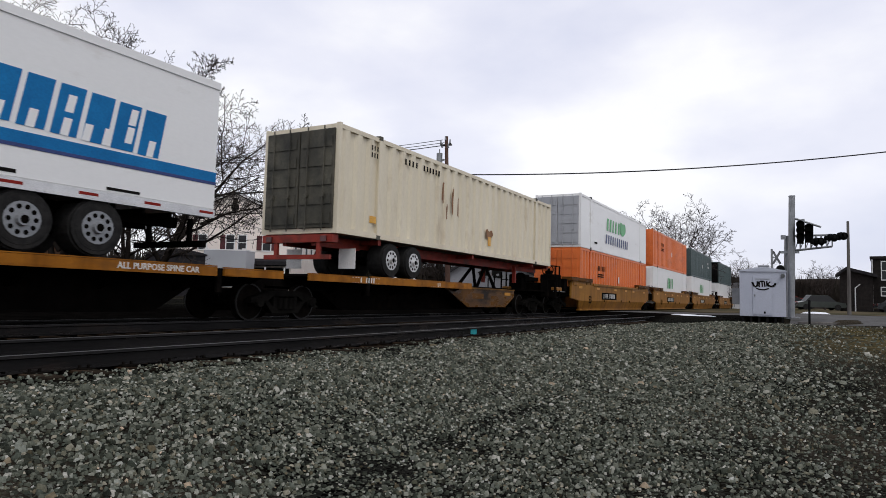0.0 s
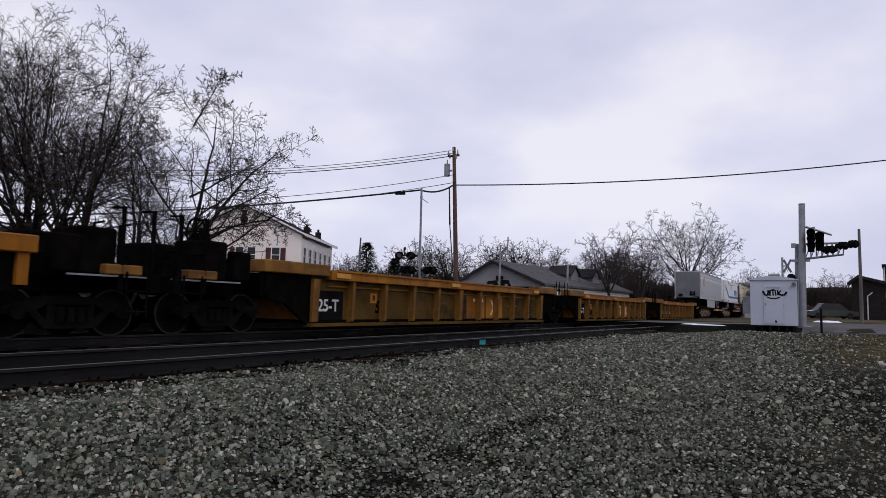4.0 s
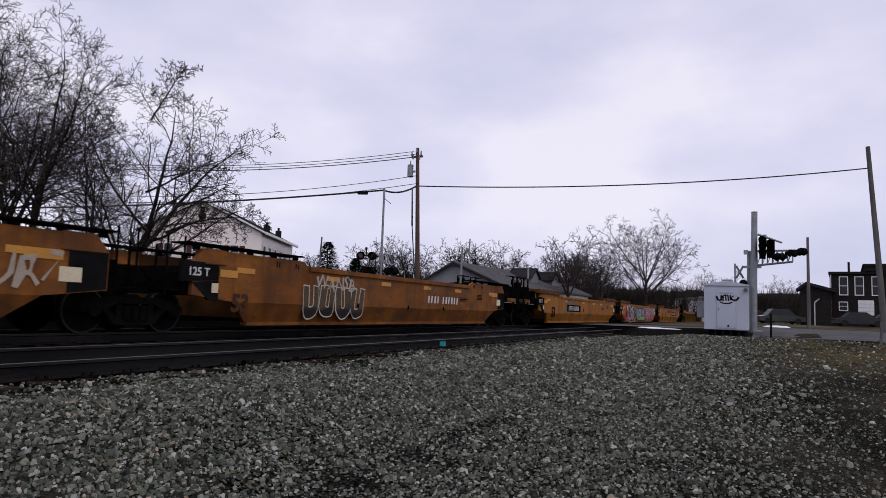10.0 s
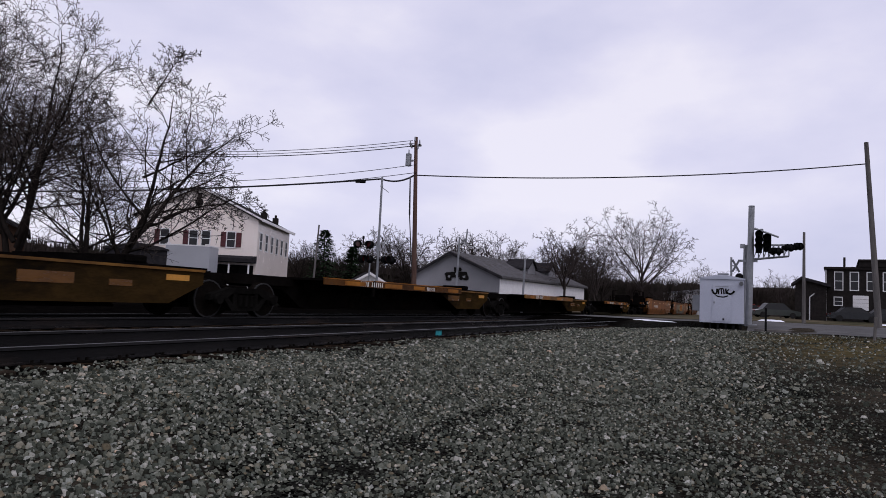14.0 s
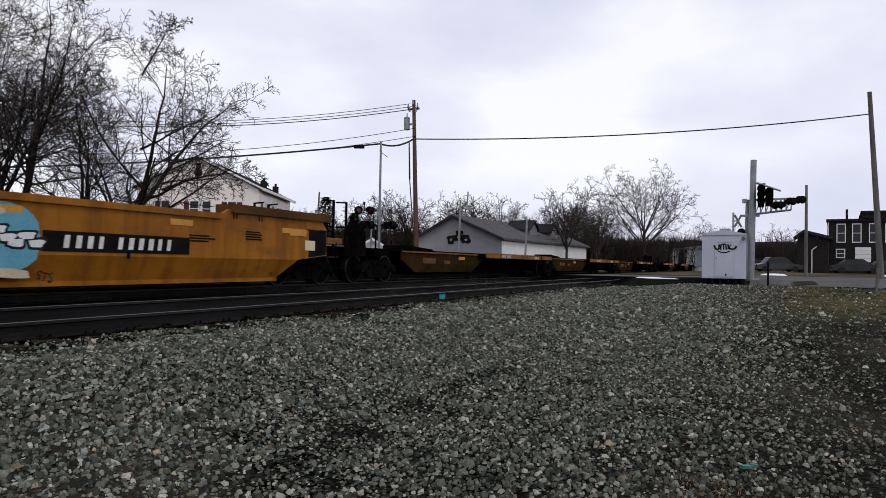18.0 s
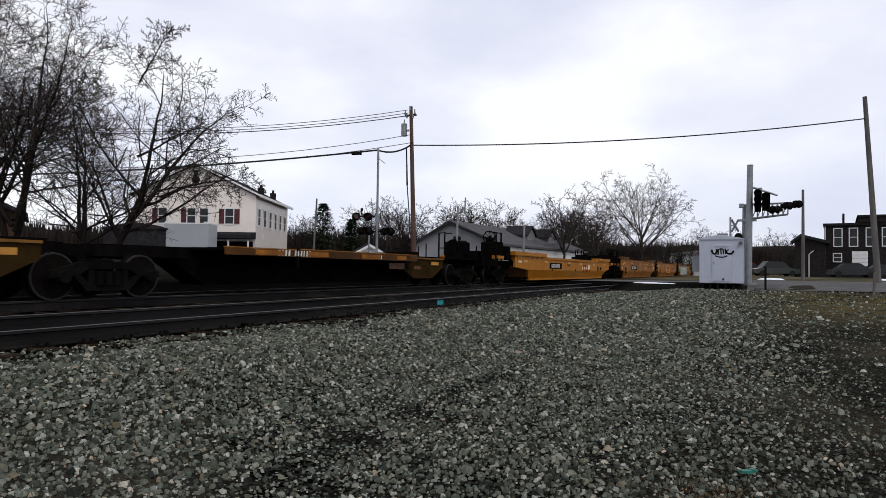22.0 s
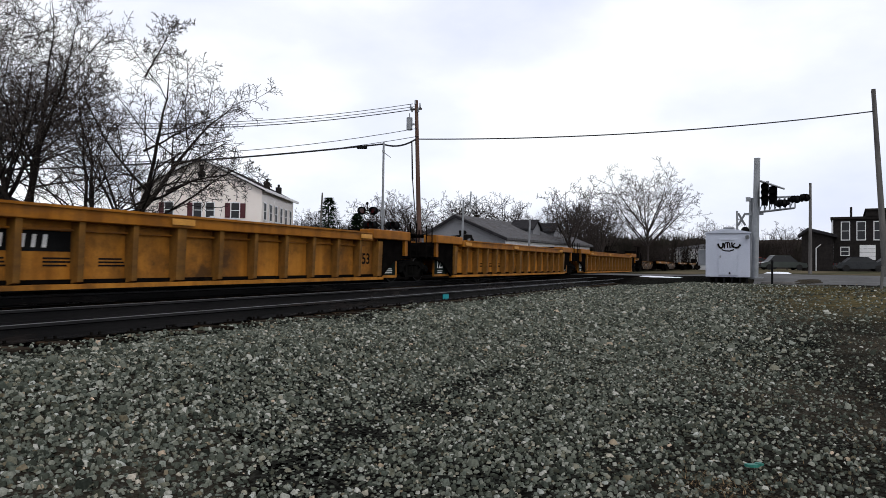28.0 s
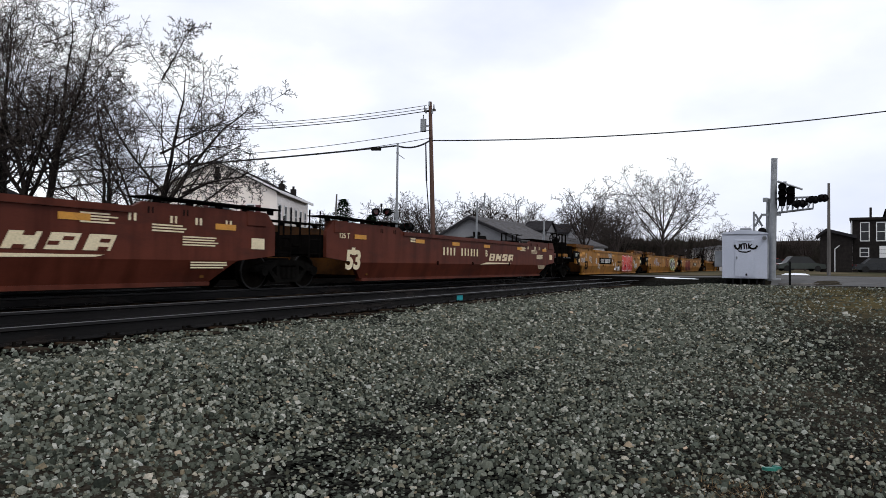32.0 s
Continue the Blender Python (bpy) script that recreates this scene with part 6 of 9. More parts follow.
def end_plates(car, X, b0, b1, rear_word="125 T", dark=True):
    """Dark end panels with the capacity stencil, and the small white label boxes."""
    if dark:
        fresh("end_patch", BLACK, car, lambda bm: slab(bm, ((b1 - 0.02, 0.80), (b1 - 0.02, 1.44), (b1 - 0.75, 1.44), (b1 - 0.75, 0.72)), "x", X, X + 0.003), "dark end panel")
        fresh("end_plate", BLACK, car, lambda bm: slab(bm, ((b0 - 0.32, 1.04), (b0 - 0.32, 1.46), (b0 + 0.70, 1.46), (b0 + 0.70, 1.10)), "x", X - 0.06, X + 0.004), "black end plate with the capacity stencil")
        fresh("end_gusset", BLACK, car, lambda bm: slab(bm, ((b0 - 0.02, 1.038), (b0 + 0.70, 1.098), (b0 + 0.72, 0.66), (b0 + 0.45, 0.68)), "x", X - 0.06, X + 0.003), "black sloping end gusset")
        words(car, X, b0 + 0.15, 1.25, rear_word, 0.24, WHITE_INK)
    fresh("end_label", CREAM_INK, car, lambda bm: panel(bm, b0 + 0.52, b0 + 0.70, 0.84, 1.04, X, 0.006), "pale label plate")
    fresh("end_label", CREAM_INK, car, lambda bm: panel(bm, b1 - 0.9, b1 - 0.5, 0.9, 1.15, X, 0.006), "pale label plate")
    fresh("end_reflector", ORANGE_INK, car, lambda bm: panel(bm, b0 + 0.74, b0 + 1.25, 1.18, 1.34, X, 0.006), "orange end reflector")
    fresh("end_reflector", ORANGE_INK, car, lambda bm: panel(bm, b1 - 1.5, b1 - 0.85, 1.25, 1.42, X, 0.006), "orange end reflector")
    fresh("stencil_block", BLACK_INK, car, lambda bm: (bars(bm, b1 - 3.0, 1.25, 0.6, 4, 0.03, 0.025, 3, X), bars(bm, b1 - 4.6, 1.1, 0.7, 3, 0.03, 0.025, 8, X)), "small stencilled data")


def t_logo(car, X, y, z, w=2.6, h=0.95, back=True):
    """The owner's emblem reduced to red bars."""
    if back is True:
        fresh("emblem_field", YELLOW, car, lambda bm: panel(bm, y - w / 2, y + w / 2, z - h / 2, z + h / 2, X, 0.004), "ochre emblem field")
    def b(bm):
        k = X + 0.005
        for a in (-0.33, -0.08):
            panel(bm, y + w * (a - 0.115), y + w * (a + 0.115), z + h * 0.14, z + h * 0.33, k)
            panel(bm, y + w * (a - 0.042), y + w * (a + 0.042), z - h * 0.33, z + h * 0.14, k)
        for s in (1, -1):
            slab(bm, [(y + w * (0.18 + s * e), z + g * h * 0.33) for e, g in ((-0.13, -1), (-0.03, -1), (0.13, 1), (0.03, 1))], "x", k, k + 0.004 + 0.001 * s)
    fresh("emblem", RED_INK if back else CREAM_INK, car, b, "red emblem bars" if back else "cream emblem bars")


def row(spans, ends=True):
    """Truck positions to (middle, length, front end, rear end, first)."""
    out = []
    for i, (a, b) in enumerate(zip(spans, spans[1:])):
        out.append(((a + b) / 2, b - a, "C" if i == 0 else "J", "C" if i == len(spans) - 2 else "J", i == 0))
    return out


# double-stacked well cars at the head
for i, (m, L, f, r, first) in enumerate(row((-90.1, -70.7, -51.3, -31.9))):
    smooth_unit(m, L, f, r, TAN, "clean tan-yellow well car unit carrying two stacked containers", lambda c, X, a, b: (number_panel(c, X, a + 7.2, 0.95, 2.6), words(c, X, a + 3.2, 0.7, "53", 0.55, BLACK_INK)), first)
smooth_unit(-104.3, 19.4, "C", "C", TAN, "tan-yellow well car unit carrying two stacked containers", lambda c, X, a, b: number_panel(c, X, a + 7.2, 0.95, 2.6), True)
container(-34.3 - 16.15, 0.62, 16.15, ORANGE_BOX, ORANGE_BOX, "orange ribbed container low in a well car", small_marks(BLACK_INK, 3.4, 6, 2))
container(-34.3 - 16.15, 3.55, 16.15, WHITE_PANEL, GREY_PANEL, "white container with green and navy lettering, stacked on an orange one", cool_marks, kind="plain")
container(-53.0 - 16.15, 0.62, 16.15, WHITE_PANEL, WHITE_PANEL, "white container low in a well car", small_brand, kind="plain")
container(-53.0 - 16.15, 3.55, 16.15, ORANGE_BOX, ORANGE_BOX, "orange ribbed container stacked on a white one", small_marks(BLACK_INK, 3.4, 4, 5))
container(-72.4 - 16.15, 0.62, 16.15, WHITE_PANEL, WHITE_PANEL, "white container low in a well car", small_brand, kind="plain")
container(-72.4 - 16.15, 3.55, 16.15, GREEN_BOX, GREEN_BOX, "dark green ribbed container stacked on a white one", small_marks(WHITE_INK, 12.4, 3, 5))
container(-96.2 - 16.15, 0.62, 16.15, WHITE_PANEL, WHITE_PANEL, "pale container low in a well car", None, kind="plain")
container(-96.2 - 16.15, 3.55, 16.15, GREEN_BOX, BLACK, "dark container stacked on a pale one", None)

# spine cars with the cream container and two highway trailers
for i, (m, L, f, r, first) in enumerate(row((-27.3, -11.9, 6.8, 24.9))):
    spine_unit(m, L, f, r, "grimy yellow spine car unit under a load", i + 2, first, YELLOW_GRIME, True, False, i == 0)
container(-29.6, 2.24, 16.15, BEIGE, BEIGE_DOOR, "cream corrugated container with a grimy door end, on a red chassis", cream_marks)
chassis(-29.6, 16.1)
trailer(-9.45, 15.8, WHITE_PANEL, "white refrigerated trailer with a blue arrow stripe", reefer_marks, False, True)
trailer(8.9, 16.15, GREY_PANEL, "grey box trailer with side skirts and a gold badge", grey_marks, True, False)


def rib_marks_a(k):
    def f(car, X, b0, b1):
        fresh("dark_patch", BLACK, car, lambda bm: panel(bm, b0 + 1.75, b0 + 3.0, 0.24, 1.0, X - 0.002, 0.003), "black placard")
        words(car, X, b0 + 2.5 - 0.1 * k, 0.62, "125-T", 0.42, WHITE_INK)
        if k == 0:
            fresh("number_panel", BLACK, car, lambda bm: (panel(bm, -4.9, -3.72, 0.40, 0.86, X, 0.003), panel(bm, -3.58, -2.32, 0.40, 0.86, X, 0.003)), "black painted number panel")
            fresh("car_number", WHITE_INK, car, lambda bm: (glyphs(bm, -4.6, 0.50, 4, 0.15, 0.24, 0.045, 3, 0.12, X + 0.004), glyphs(bm, -3.55, 0.50, 6, 0.12, 0.24, 0.03, 4, 0.12, X + 0.004)), "white reporting mark reduced to block shapes")
            words(car, X, 1.2, 0.60, "53", 0.46, SOOT_SHADE, bold=0.04)
            fresh("label_box", WHITE_INK, car, lambda bm: [panel(bm, 5.15 + a, 5.15 + c, 0.62 + e, 0.62 + g, X) for a, c, e, g in ((0, 0.55, 0, 0.03), (0, 0.55, 0.27, 0.30), (0, 0.03, 0.03, 0.27), (0.52, 0.55, 0.03, 0.27), (0.12, 0.24, 0.08, 0.2), (0.3, 0.42, 0.08, 0.2))], "white outlined label")
            fresh("bright_patch", YELLOW, car, lambda bm: (panel(bm, -1.3, 0.3, 0.22, 0.46, X), panel(bm, 1.55, 2.1, 0.22, 0.50, X), panel(bm, 0.6, 1.5, 0.20, 0.30, X)), "brighter repainted patches")
        else:
            fresh("letter_plate", YELLOW, car, lambda bm: panel(bm, -5.55, -5.25, 0.72, 0.98, X + 0.24, 0.003), "orange letter plate")
            words(car, X + 0.245, -5.4, 0.85, "C" if k == 1 else "B", 0.2, BLACK_INK)
            words(car, X, -4.75, 0.60, "53", 0.46, SOOT_SHADE, bold=0.04)
            fresh("bright_patch", YELLOW, car, lambda bm: (panel(bm, 0.45, 1.85, 0.22, 1.10, X, 0.003), panel(bm, 2.0, 3.4, 0.22, 1.10, X, 0.003)), "brighter orange emblem field")
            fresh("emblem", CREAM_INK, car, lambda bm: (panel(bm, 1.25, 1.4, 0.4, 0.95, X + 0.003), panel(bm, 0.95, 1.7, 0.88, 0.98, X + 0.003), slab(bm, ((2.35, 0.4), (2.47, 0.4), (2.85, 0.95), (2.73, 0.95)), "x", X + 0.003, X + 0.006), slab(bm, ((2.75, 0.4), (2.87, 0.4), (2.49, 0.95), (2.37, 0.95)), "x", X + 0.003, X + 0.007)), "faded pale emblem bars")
        fresh("placard", BLACK_INK, car, lambda bm: bars(bm, b1 - 3.0, 0.85, 0.7, 6, 0.035, 0.035, 5 + k, X), "small stencilled data")
        fresh("worn_patch", YELLOW_DARK, car, lambda bm: [panel(bm, y, y + 0.9, 0.75, 0.80, X) for y in (-1.9, 3.9)], "worn paint streaks")
    return f


for i, (m, L, f, r, first) in enumerate(row((29.1, 48.1, 67.6, 87.0))):
    ribbed_unit(m, L, f, r, YELLOW, "grimy yellow-brown ribbed well car unit, empty", 1.40, rib_marks_a(i), first, PANEL_OLIVE, YELLOW_DARK)


def rib_marks_b(k):
    def f(car, X, b0, b1):
        for y in (b0 + 0.86, b1 - 0.95):
            fresh("placard", GREEN_BLACK, car, lambda bm: panel(bm, y - 0.5, y + 0.5, 0.24, 1.30, X, 0.004), "black-green placard panel")
        words(car, X + 0.004, b0 + 0.88, 0.58, "125T", 0.40, WHITE_INK, 0, 0.92)
        fresh("placard_lines", WHITE_INK, car, lambda bm: (bars(bm, b0 + 0.5, 1.12, 0.7, 2, 0.03, 0.03, 3, X + 0.004), bars(bm, b0 + 0.6, 0.34, 0.5, 2, 0.03, 0.03, 4, X + 0.004), bars(bm, b1 - 1.3, 0.42, 0.7, 3, 0.03, 0.03, 5, X + 0.004), glyphs(bm, b1 - 1.3, 1.08, 1, 0.08, 0.12, 0, 2, 0, X + 0.004), glyphs(bm, b1 - 0.9, 1.04, 2, 0.08, 0.12, 0.03, 8, 0, X + 0.004)), "white placard lines")
        words(car, X, b1 - 2.15, 0.72, "53", 0.44, BLACK_INK)
        fresh("stencil_block", BLACK_INK, car, lambda bm: [bars(bm, y, 0.62, 0.55, 3, 0.03, 0.03, int(y * 7), X) for y in (b0 + 4.4, b0 + 5.4, b0 + 6.4)], "small stencilled data")
        if k == 2:
            number_panel(car, X, b0 + 4.6, 0.92, 1.9, 0.30)
    return f


for i, (m, L, f, r, first) in enumerate(row((91.3, 110.3, 129.3, 149.0))):
    ribbed_unit(m, L, f, r, YELLOW, "grimy yellow ribbed well car unit, empty", 1.0, rib_marks_b(i), first, PANEL_OCHRE, PANEL_OCHRE, 0.35)


def marks_a(k):
    def f(car, X, b0, b1):
        if k == 0:
            big53(car, X, b0 + 2.6)
            number_panel(car, X, b0 + 12.1, 1.05, 2.4)
            scrawl(car, X, b0 + 7.6, 1.28, "CEVEA", 0.42, (0.06, 0.035, 0.02), 0.2, 0.9)
            scrawl(car, X, b0 + 9.4, 1.30, "NARIS 79", 0.28, (0.10, 0.055, 0.03), 0.2, 0.8)
            scrawl(car, X, b0 + 5.0, 0.9, "SORE", 0.5, (0.12, 0.06, 0.03), 0.3, 0.9)
            words(car, X, b0 + 10.1, 0.98, "B", 0.34, BLACK_INK)
        elif k == 1:
            big53(car, X, b0 + 2.3)
            fresh("graffiti_cloud", paint(RED_P), car, lambda bm: (slab(bm, blob_outline(b0 + 3.9, 0.62, 4.6, 0.8, 3, 30, 0.1), "x", X, X + 0.003), slab(bm, blob_outline(b0 + 2.5, 1.2, 1.2, 0.5, 4, 24, 0.2), "x", X, X + 0.0032), slab(bm, blob_outline(b0 + 13.7, 0.86, 5.6, 1.15, 8, 30, 0.06), "x", X, X + 0.003)), "red spray paint cloud")
            fresh("graffiti_cloud", paint((0.03, 0.24, 0.36)), car, lambda bm: slab(bm, blob_outline(b0 + 8.8, 0.84, 4.3, 1.15, 5, 30, 0.08), "x", X, X + 0.0036), "light blue spray paint cloud")
            teal = two_tone((0.006, 0.10, 0.115), (0.012, 0.016, 0.016), 0.66)
            brush(car, X, [[(b0 + a, c) for a, c in p] for p in (
                ((2.35, 0.40), (2.7, 0.75), (3.2, 1.0), (3.35, 1.37)), ((3.5, 1.3), (3.4, 0.9), (3.3, 0.3)), ((3.75, 1.37), (3.52, 0.9), (3.85, 0.28)),
                ((4.5, 1.4), (4.15, 1.4), (4.0, 1.2), (4.4, 0.95), (4.6, 0.65), (4.4, 0.32), (4.1, 0.26)),
                ((5.0, 1.33), (4.92, 0.83), (5.1, 0.32), (5.53, 0.33), (5.7, 0.76), (5.33, 1.2), (5.0, 1.33)), ((5.46, 1.28), (5.95, 0.87), (5.61, 0.38)))], 0.125, 0.045, teal, paint(WHITE_P))
            piece(car, X, b0 + 6.95, b0 + 10.75, 0.26, 1.36, "WEEKS", two_tone((0.30, 0.31, 0.36), (0.22, 0.36, 0.12), 0.75), paint(DARK_P), None, 0.055, 0.06, 9, 0.06)
            brush(car, X, [[(b0 + a, c) for a, c in p] for p in (
                ((12.15, 1.33), (11.72, 1.32), (11.72, 0.93), (12.32, 0.9), (12.18, 0.54), (11.74, 0.35), (11.44, 0.73)), ((12.66, 0.36), (12.68, 1.34), (13.2, 1.37), (12.97, 0.91), (13.45, 0.4)),
                ((13.76, 0.37), (13.78, 1.37), (14.2, 0.97), (14.47, 1.36), (14.7, 0.38)), ((14.83, 1.29), (15.24, 0.92), (15.65, 1.31)), ((15.24, 0.92), (15.09, 0.39)), ((15.6, 0.5), (16.28, 1.14)))], 0.085, 0.04, two_tone((0.02, 0.20, 0.22), (0.02, 0.022, 0.024), 0.85), paint(WHITE_P))
            scrawl(car, X, b0 + 16.4, 1.28, "MTHTD", 0.3, WHITE_P, -0.1, 0.8)
            fresh("graffiti_dots", paint(WHITE_P), car, lambda bm: [slab(bm, blob_outline(b0 + y, z, d, d, int(9 * y), 12, 0.05), "x", X, X + 0.005) for y, z, d in ((2.5, 1.42, 0.15), (2.72, 1.34, 0.2), (2.6, 1.2, 0.16), (5.95, 0.35, 0.14), (6.1, 0.5, 0.12), (5.8, 1.05, 0.1), (16.4, 1.3, 0.12))], "white paint dots")
            for z, t in ((1.02, "IRE"), (0.84, "NOMY"), (0.70, "2ox")):
                scrawl(car, X, b0 + 6.4, z, t, 0.2, DARK_P, 0.2, 0.8)
        else:
            big53(car, X, b0 + 2.3)
            number_panel(car, X, b0 + 6.5, 0.98, 2.3)
            words(car, X, b0 + 8.7, 0.9, "A", 0.32, BLACK_INK)
            fresh("grey_patch", paint((0.16, 0.15, 0.12)), car, lambda bm: (slab(bm, ((b0 + 3.9, 0.68), (b0 + 6.0, 0.72), (b0 + 6.6, 1.3), (b0 + 5.5, 1.5), (b0 + 4.9, 0.95)), "x", X - 0.002, X + 0.001),), "grey painted-over patch")
        end_plates(car, X, b0, b1)
    return f


for i, (m, L, f, r, first) in enumerate(row((153.6, 172.3, 191.7, 211.2))):
    smooth_unit(m, L, f, r, YELLOW, ("worn orange-yellow well car unit with scribbled tags", "orange-yellow well car unit with large red and blue graffiti", "orange-yellow well car unit, empty")[i], marks_a(i), first)


def marks_b(k):
    PALE = (0.62, 0.58, 0.48)

    def f(car, X, b0, b1):
        if k == 0:
            number_panel(car, X, b0 + 11.5, 0.98, 2.5, 0.34, False, 7)
            piece(car, X, b0 + 3.5, b0 + 6.3, 0.28, 1.18, "UUUU", two_tone((0.10, 0.075, 0.05), (0.02, 0.018, 0.016), 0.6), paint(PALE), None, 0.09, 0.03, 33, 0.05)
            scrawl(car, X, b0 + 4.9, 1.22, "WANSB", 0.46, PALE, 0.1, 1.0)
            scrawl(car, X, b0 + 10.6, 1.3, "CTRAK", 0.28, (0.30, 0.18, 0.10))
            big53(car, X, b0 + 0.95 + 0.4, paint((0.07, 0.035, 0.02)), 0.62, 0.5)
        elif k == 1:
            fresh("emblem_field", paint((0.46, 0.21, 0.03)), car, lambda bm: panel(bm, b0 + 7.1, b0 + 10.0, 0.62, 1.42, X, 0.012), "orange emblem field")
            t_logo(car, X + 0.009, b0 + 8.55, 1.02, 2.3, 0.8, "red")
            piece(car, X, b0 + 3.4, b0 + 5.9, 0.22, 1.46, "ASP", two_tone((0.25, 0.235, 0.17), (0.15, 0.14, 0.105), 0.8), paint((0.035, 0.03, 0.025)), None, 0.06, 0.055, 41, 0.07)
            piece(car, X, b0 + 6.2, b0 + 11.6, 0.22, 1.46, "FNEORS", two_tone((0.25, 0.235, 0.17), (0.15, 0.14, 0.105), 0.8), paint((0.035, 0.03, 0.025)), None, 0.06, 0.055, 43, 0.07)
            scrawl(car, X, b0 + 12.6, 0.95, "RC", 0.5, (0.55, 0.50, 0.40))
            scrawl(car, X, b0 + 15.9, 1.05, "OUR7", 0.7, (0.60, 0.50, 0.38), 0.2, 0.9)
        else:
            number_panel(car, X, b0 + 6.0, 0.98, 2.5, 0.34, False, 7)
            piece(car, X, b0 + 14.1, b0 + 16.9, 0.30, 1.30, "BBEL", paint((0.17, 0.066, 0.02)), paint(PALE), None, 0.09, 0.022, 47, 0.08)
            scrawl(car, X, b0 + 15.9, 1.32, "WPS", 0.4, PALE, 0.2, 1.2)
        end_plates(car, X, b0, b1)
    return f


for i, (m, L, f, r, first) in enumerate(row((215.8, 234.3, 253.9, 273.5))):
    smooth_unit(m, L, f, r, RUSTY, lid=SOOT_SHADE, label=("rusty orange well car unit with silver graffiti", "rusty orange well car unit with grey block graffiti", "rusty orange well car unit with faded tags")[i], marks=marks_b(i), first=first)

for i, (m, L, f, r, first) in enumerate(row((278.3, 294.2, 312.0, 328.4, 345.8, 362.2))):
    spine_unit(m, L, f, r, "empty grimy yellow-edged spine car unit", 3 + i, first, flip=True)
for i, (m, L, f, r, first) in enumerate(row((366.8, 384.2, 402.2, 419.4))):
    spine_unit(m, L, f, r, "empty grimy yellow-edged spine car unit", 10 + i, first)


def marks_d(k):
    def f(car, X, b0, b1):
        if k == 0:
            fresh("graffiti_cloud", paint((0.13, 0.36, 0.46)), car, lambda bm: [slab(bm, blob_outline(b0 + 3.35 + i * 1.55, 0.88, 2.4, 1.28, i, 24, 0.06), "x", X, X + 0.003 + 0.0003 * i) for i in range(5)], "light blue spray paint cloud")
            fresh("graffiti_puff", paint((0.55, 0.46, 0.34)), car, lambda bm: [slab(bm, blob_outline(b0 + y, z, w, d, int(7 * y), 20, 0.25), "x", X, X + 0.0055) for y, z, w, d in ((2.6, 0.4, 0.6, 0.2), (10.2, 0.36, 0.9, 0.16), (9.9, 1.3, 0.7, 0.2), (2.7, 1.3, 0.4, 0.16))], "cream paint puffs")
            piece(car, X, b0 + 2.95, b0 + 5.75, 0.22, 1.46, "ZEAK", paint(CREAM_P), paint(DARK_P), None, 0.115, 0.05, 3, 0.04)
            piece(car, X, b0 + 6.15, b0 + 9.65, 0.26, 1.42, "DOMOS", paint(CREAM_P), paint(DARK_P), None, 0.12, 0.05, 8, 0.04)
            for y, z in ((2.55, 1.12), (5.75, 1.15), (6.0, 0.88), (10.0, 0.98), (10.45, 0.9)):
                fresh("graffiti_splash", paint(DARK_P), car, lambda bm: [slab(bm, blob_outline(b0 + y + 0.16 * j, z + 0.12 * ((j % 2) - 0.5), 0.34, 0.20, j, 14, 0.2), "x", X, X + 0.006 + 0.0002 * j) for j in range(3)], "dark outline of a white splash")
                fresh("graffiti_splash", paint(WHITE_P), car, lambda bm: [slab(bm, blob_outline(b0 + y + 0.16 * j, z + 0.12 * ((j % 2) - 0.5), 0.25, 0.12, j, 14, 0.2), "x", X, X + 0.008 + 0.0002 * j) for j in range(3)], "white painted splash")
            number_panel(car, X, b0 + 12.36, 0.89, 2.3, 0.30, True, 12)
            scrawl(car, X, b0 + 10.9, 0.30, "STS", 0.2, DARK_P)
            scrawl(car, X, b0 + 2.1, 0.32, "HOB3", 0.22, DARK_P)
            big53(car, X, b0 + 1.55, z=0.72, size=0.56)
        elif k == 1:
            fresh("emblem_field", paint((0.60, 0.29, 0.09)), car, lambda bm: panel(bm, b0 + 7.65, b0 + 10.15, 0.52, 1.42, X, 0.004), "pale orange emblem field")
            t_logo(car, X, b0 + 8.9, 0.98, 2.3, 0.9, "red")
            words(car, X, b0 + 6.0, 0.98, "C", 0.34, BLACK_INK)
            big53(car, X, b0 + 2.2)
            fresh("yellow_label", YELLOW_NEW, car, lambda bm: panel(bm, b0 + 2.9, b0 + 3.5, 0.58, 0.84, X), "brighter yellow label patch")
            fresh("pale_patch", paint((0.55, 0.33, 0.12)), car, lambda bm: (panel(bm, b0 + 7.4, b0 + 7.9, 0.86, 1.08, X), panel(bm, b0 + 11.3, b0 + 11.8, 0.86, 1.0, X)), "paler patches")
        else:
            number_panel(car, X, b0 + 5.85, 0.98, 2.25, 0.36, True, 12)
            words(car, X, b0 + 7.75, 0.95, "B", 0.34, BLACK_INK)
            big53(car, X, b0 + 1.95)
            fresh("pale_patch", paint((0.55, 0.33, 0.12)), car, lambda bm: (panel(bm, b0 + 11.6, b0 + 12.1, 0.84, 1.08, X), panel(bm, b0 + 13.2, b0 + 13.6, 0.9, 1.02, X)), "paler patches")
        end_plates(car, X, b0, b1, dark=k < 2)
    return f


for i, (m, L, f, r, first) in enumerate(row((424.0, 442.6, 461.8, 479.9))):
    smooth_unit(m, L, f, r, YELLOW if i < 2 else ORANGE_BROWN, ("orange-yellow well car unit with cream bubble graffiti on light blue", "orange-yellow well car unit with a red emblem on a cream field", "orange-yellow well car unit with a black number panel")[i], marks_d(i), first, nose=1.1, tail=0.95)


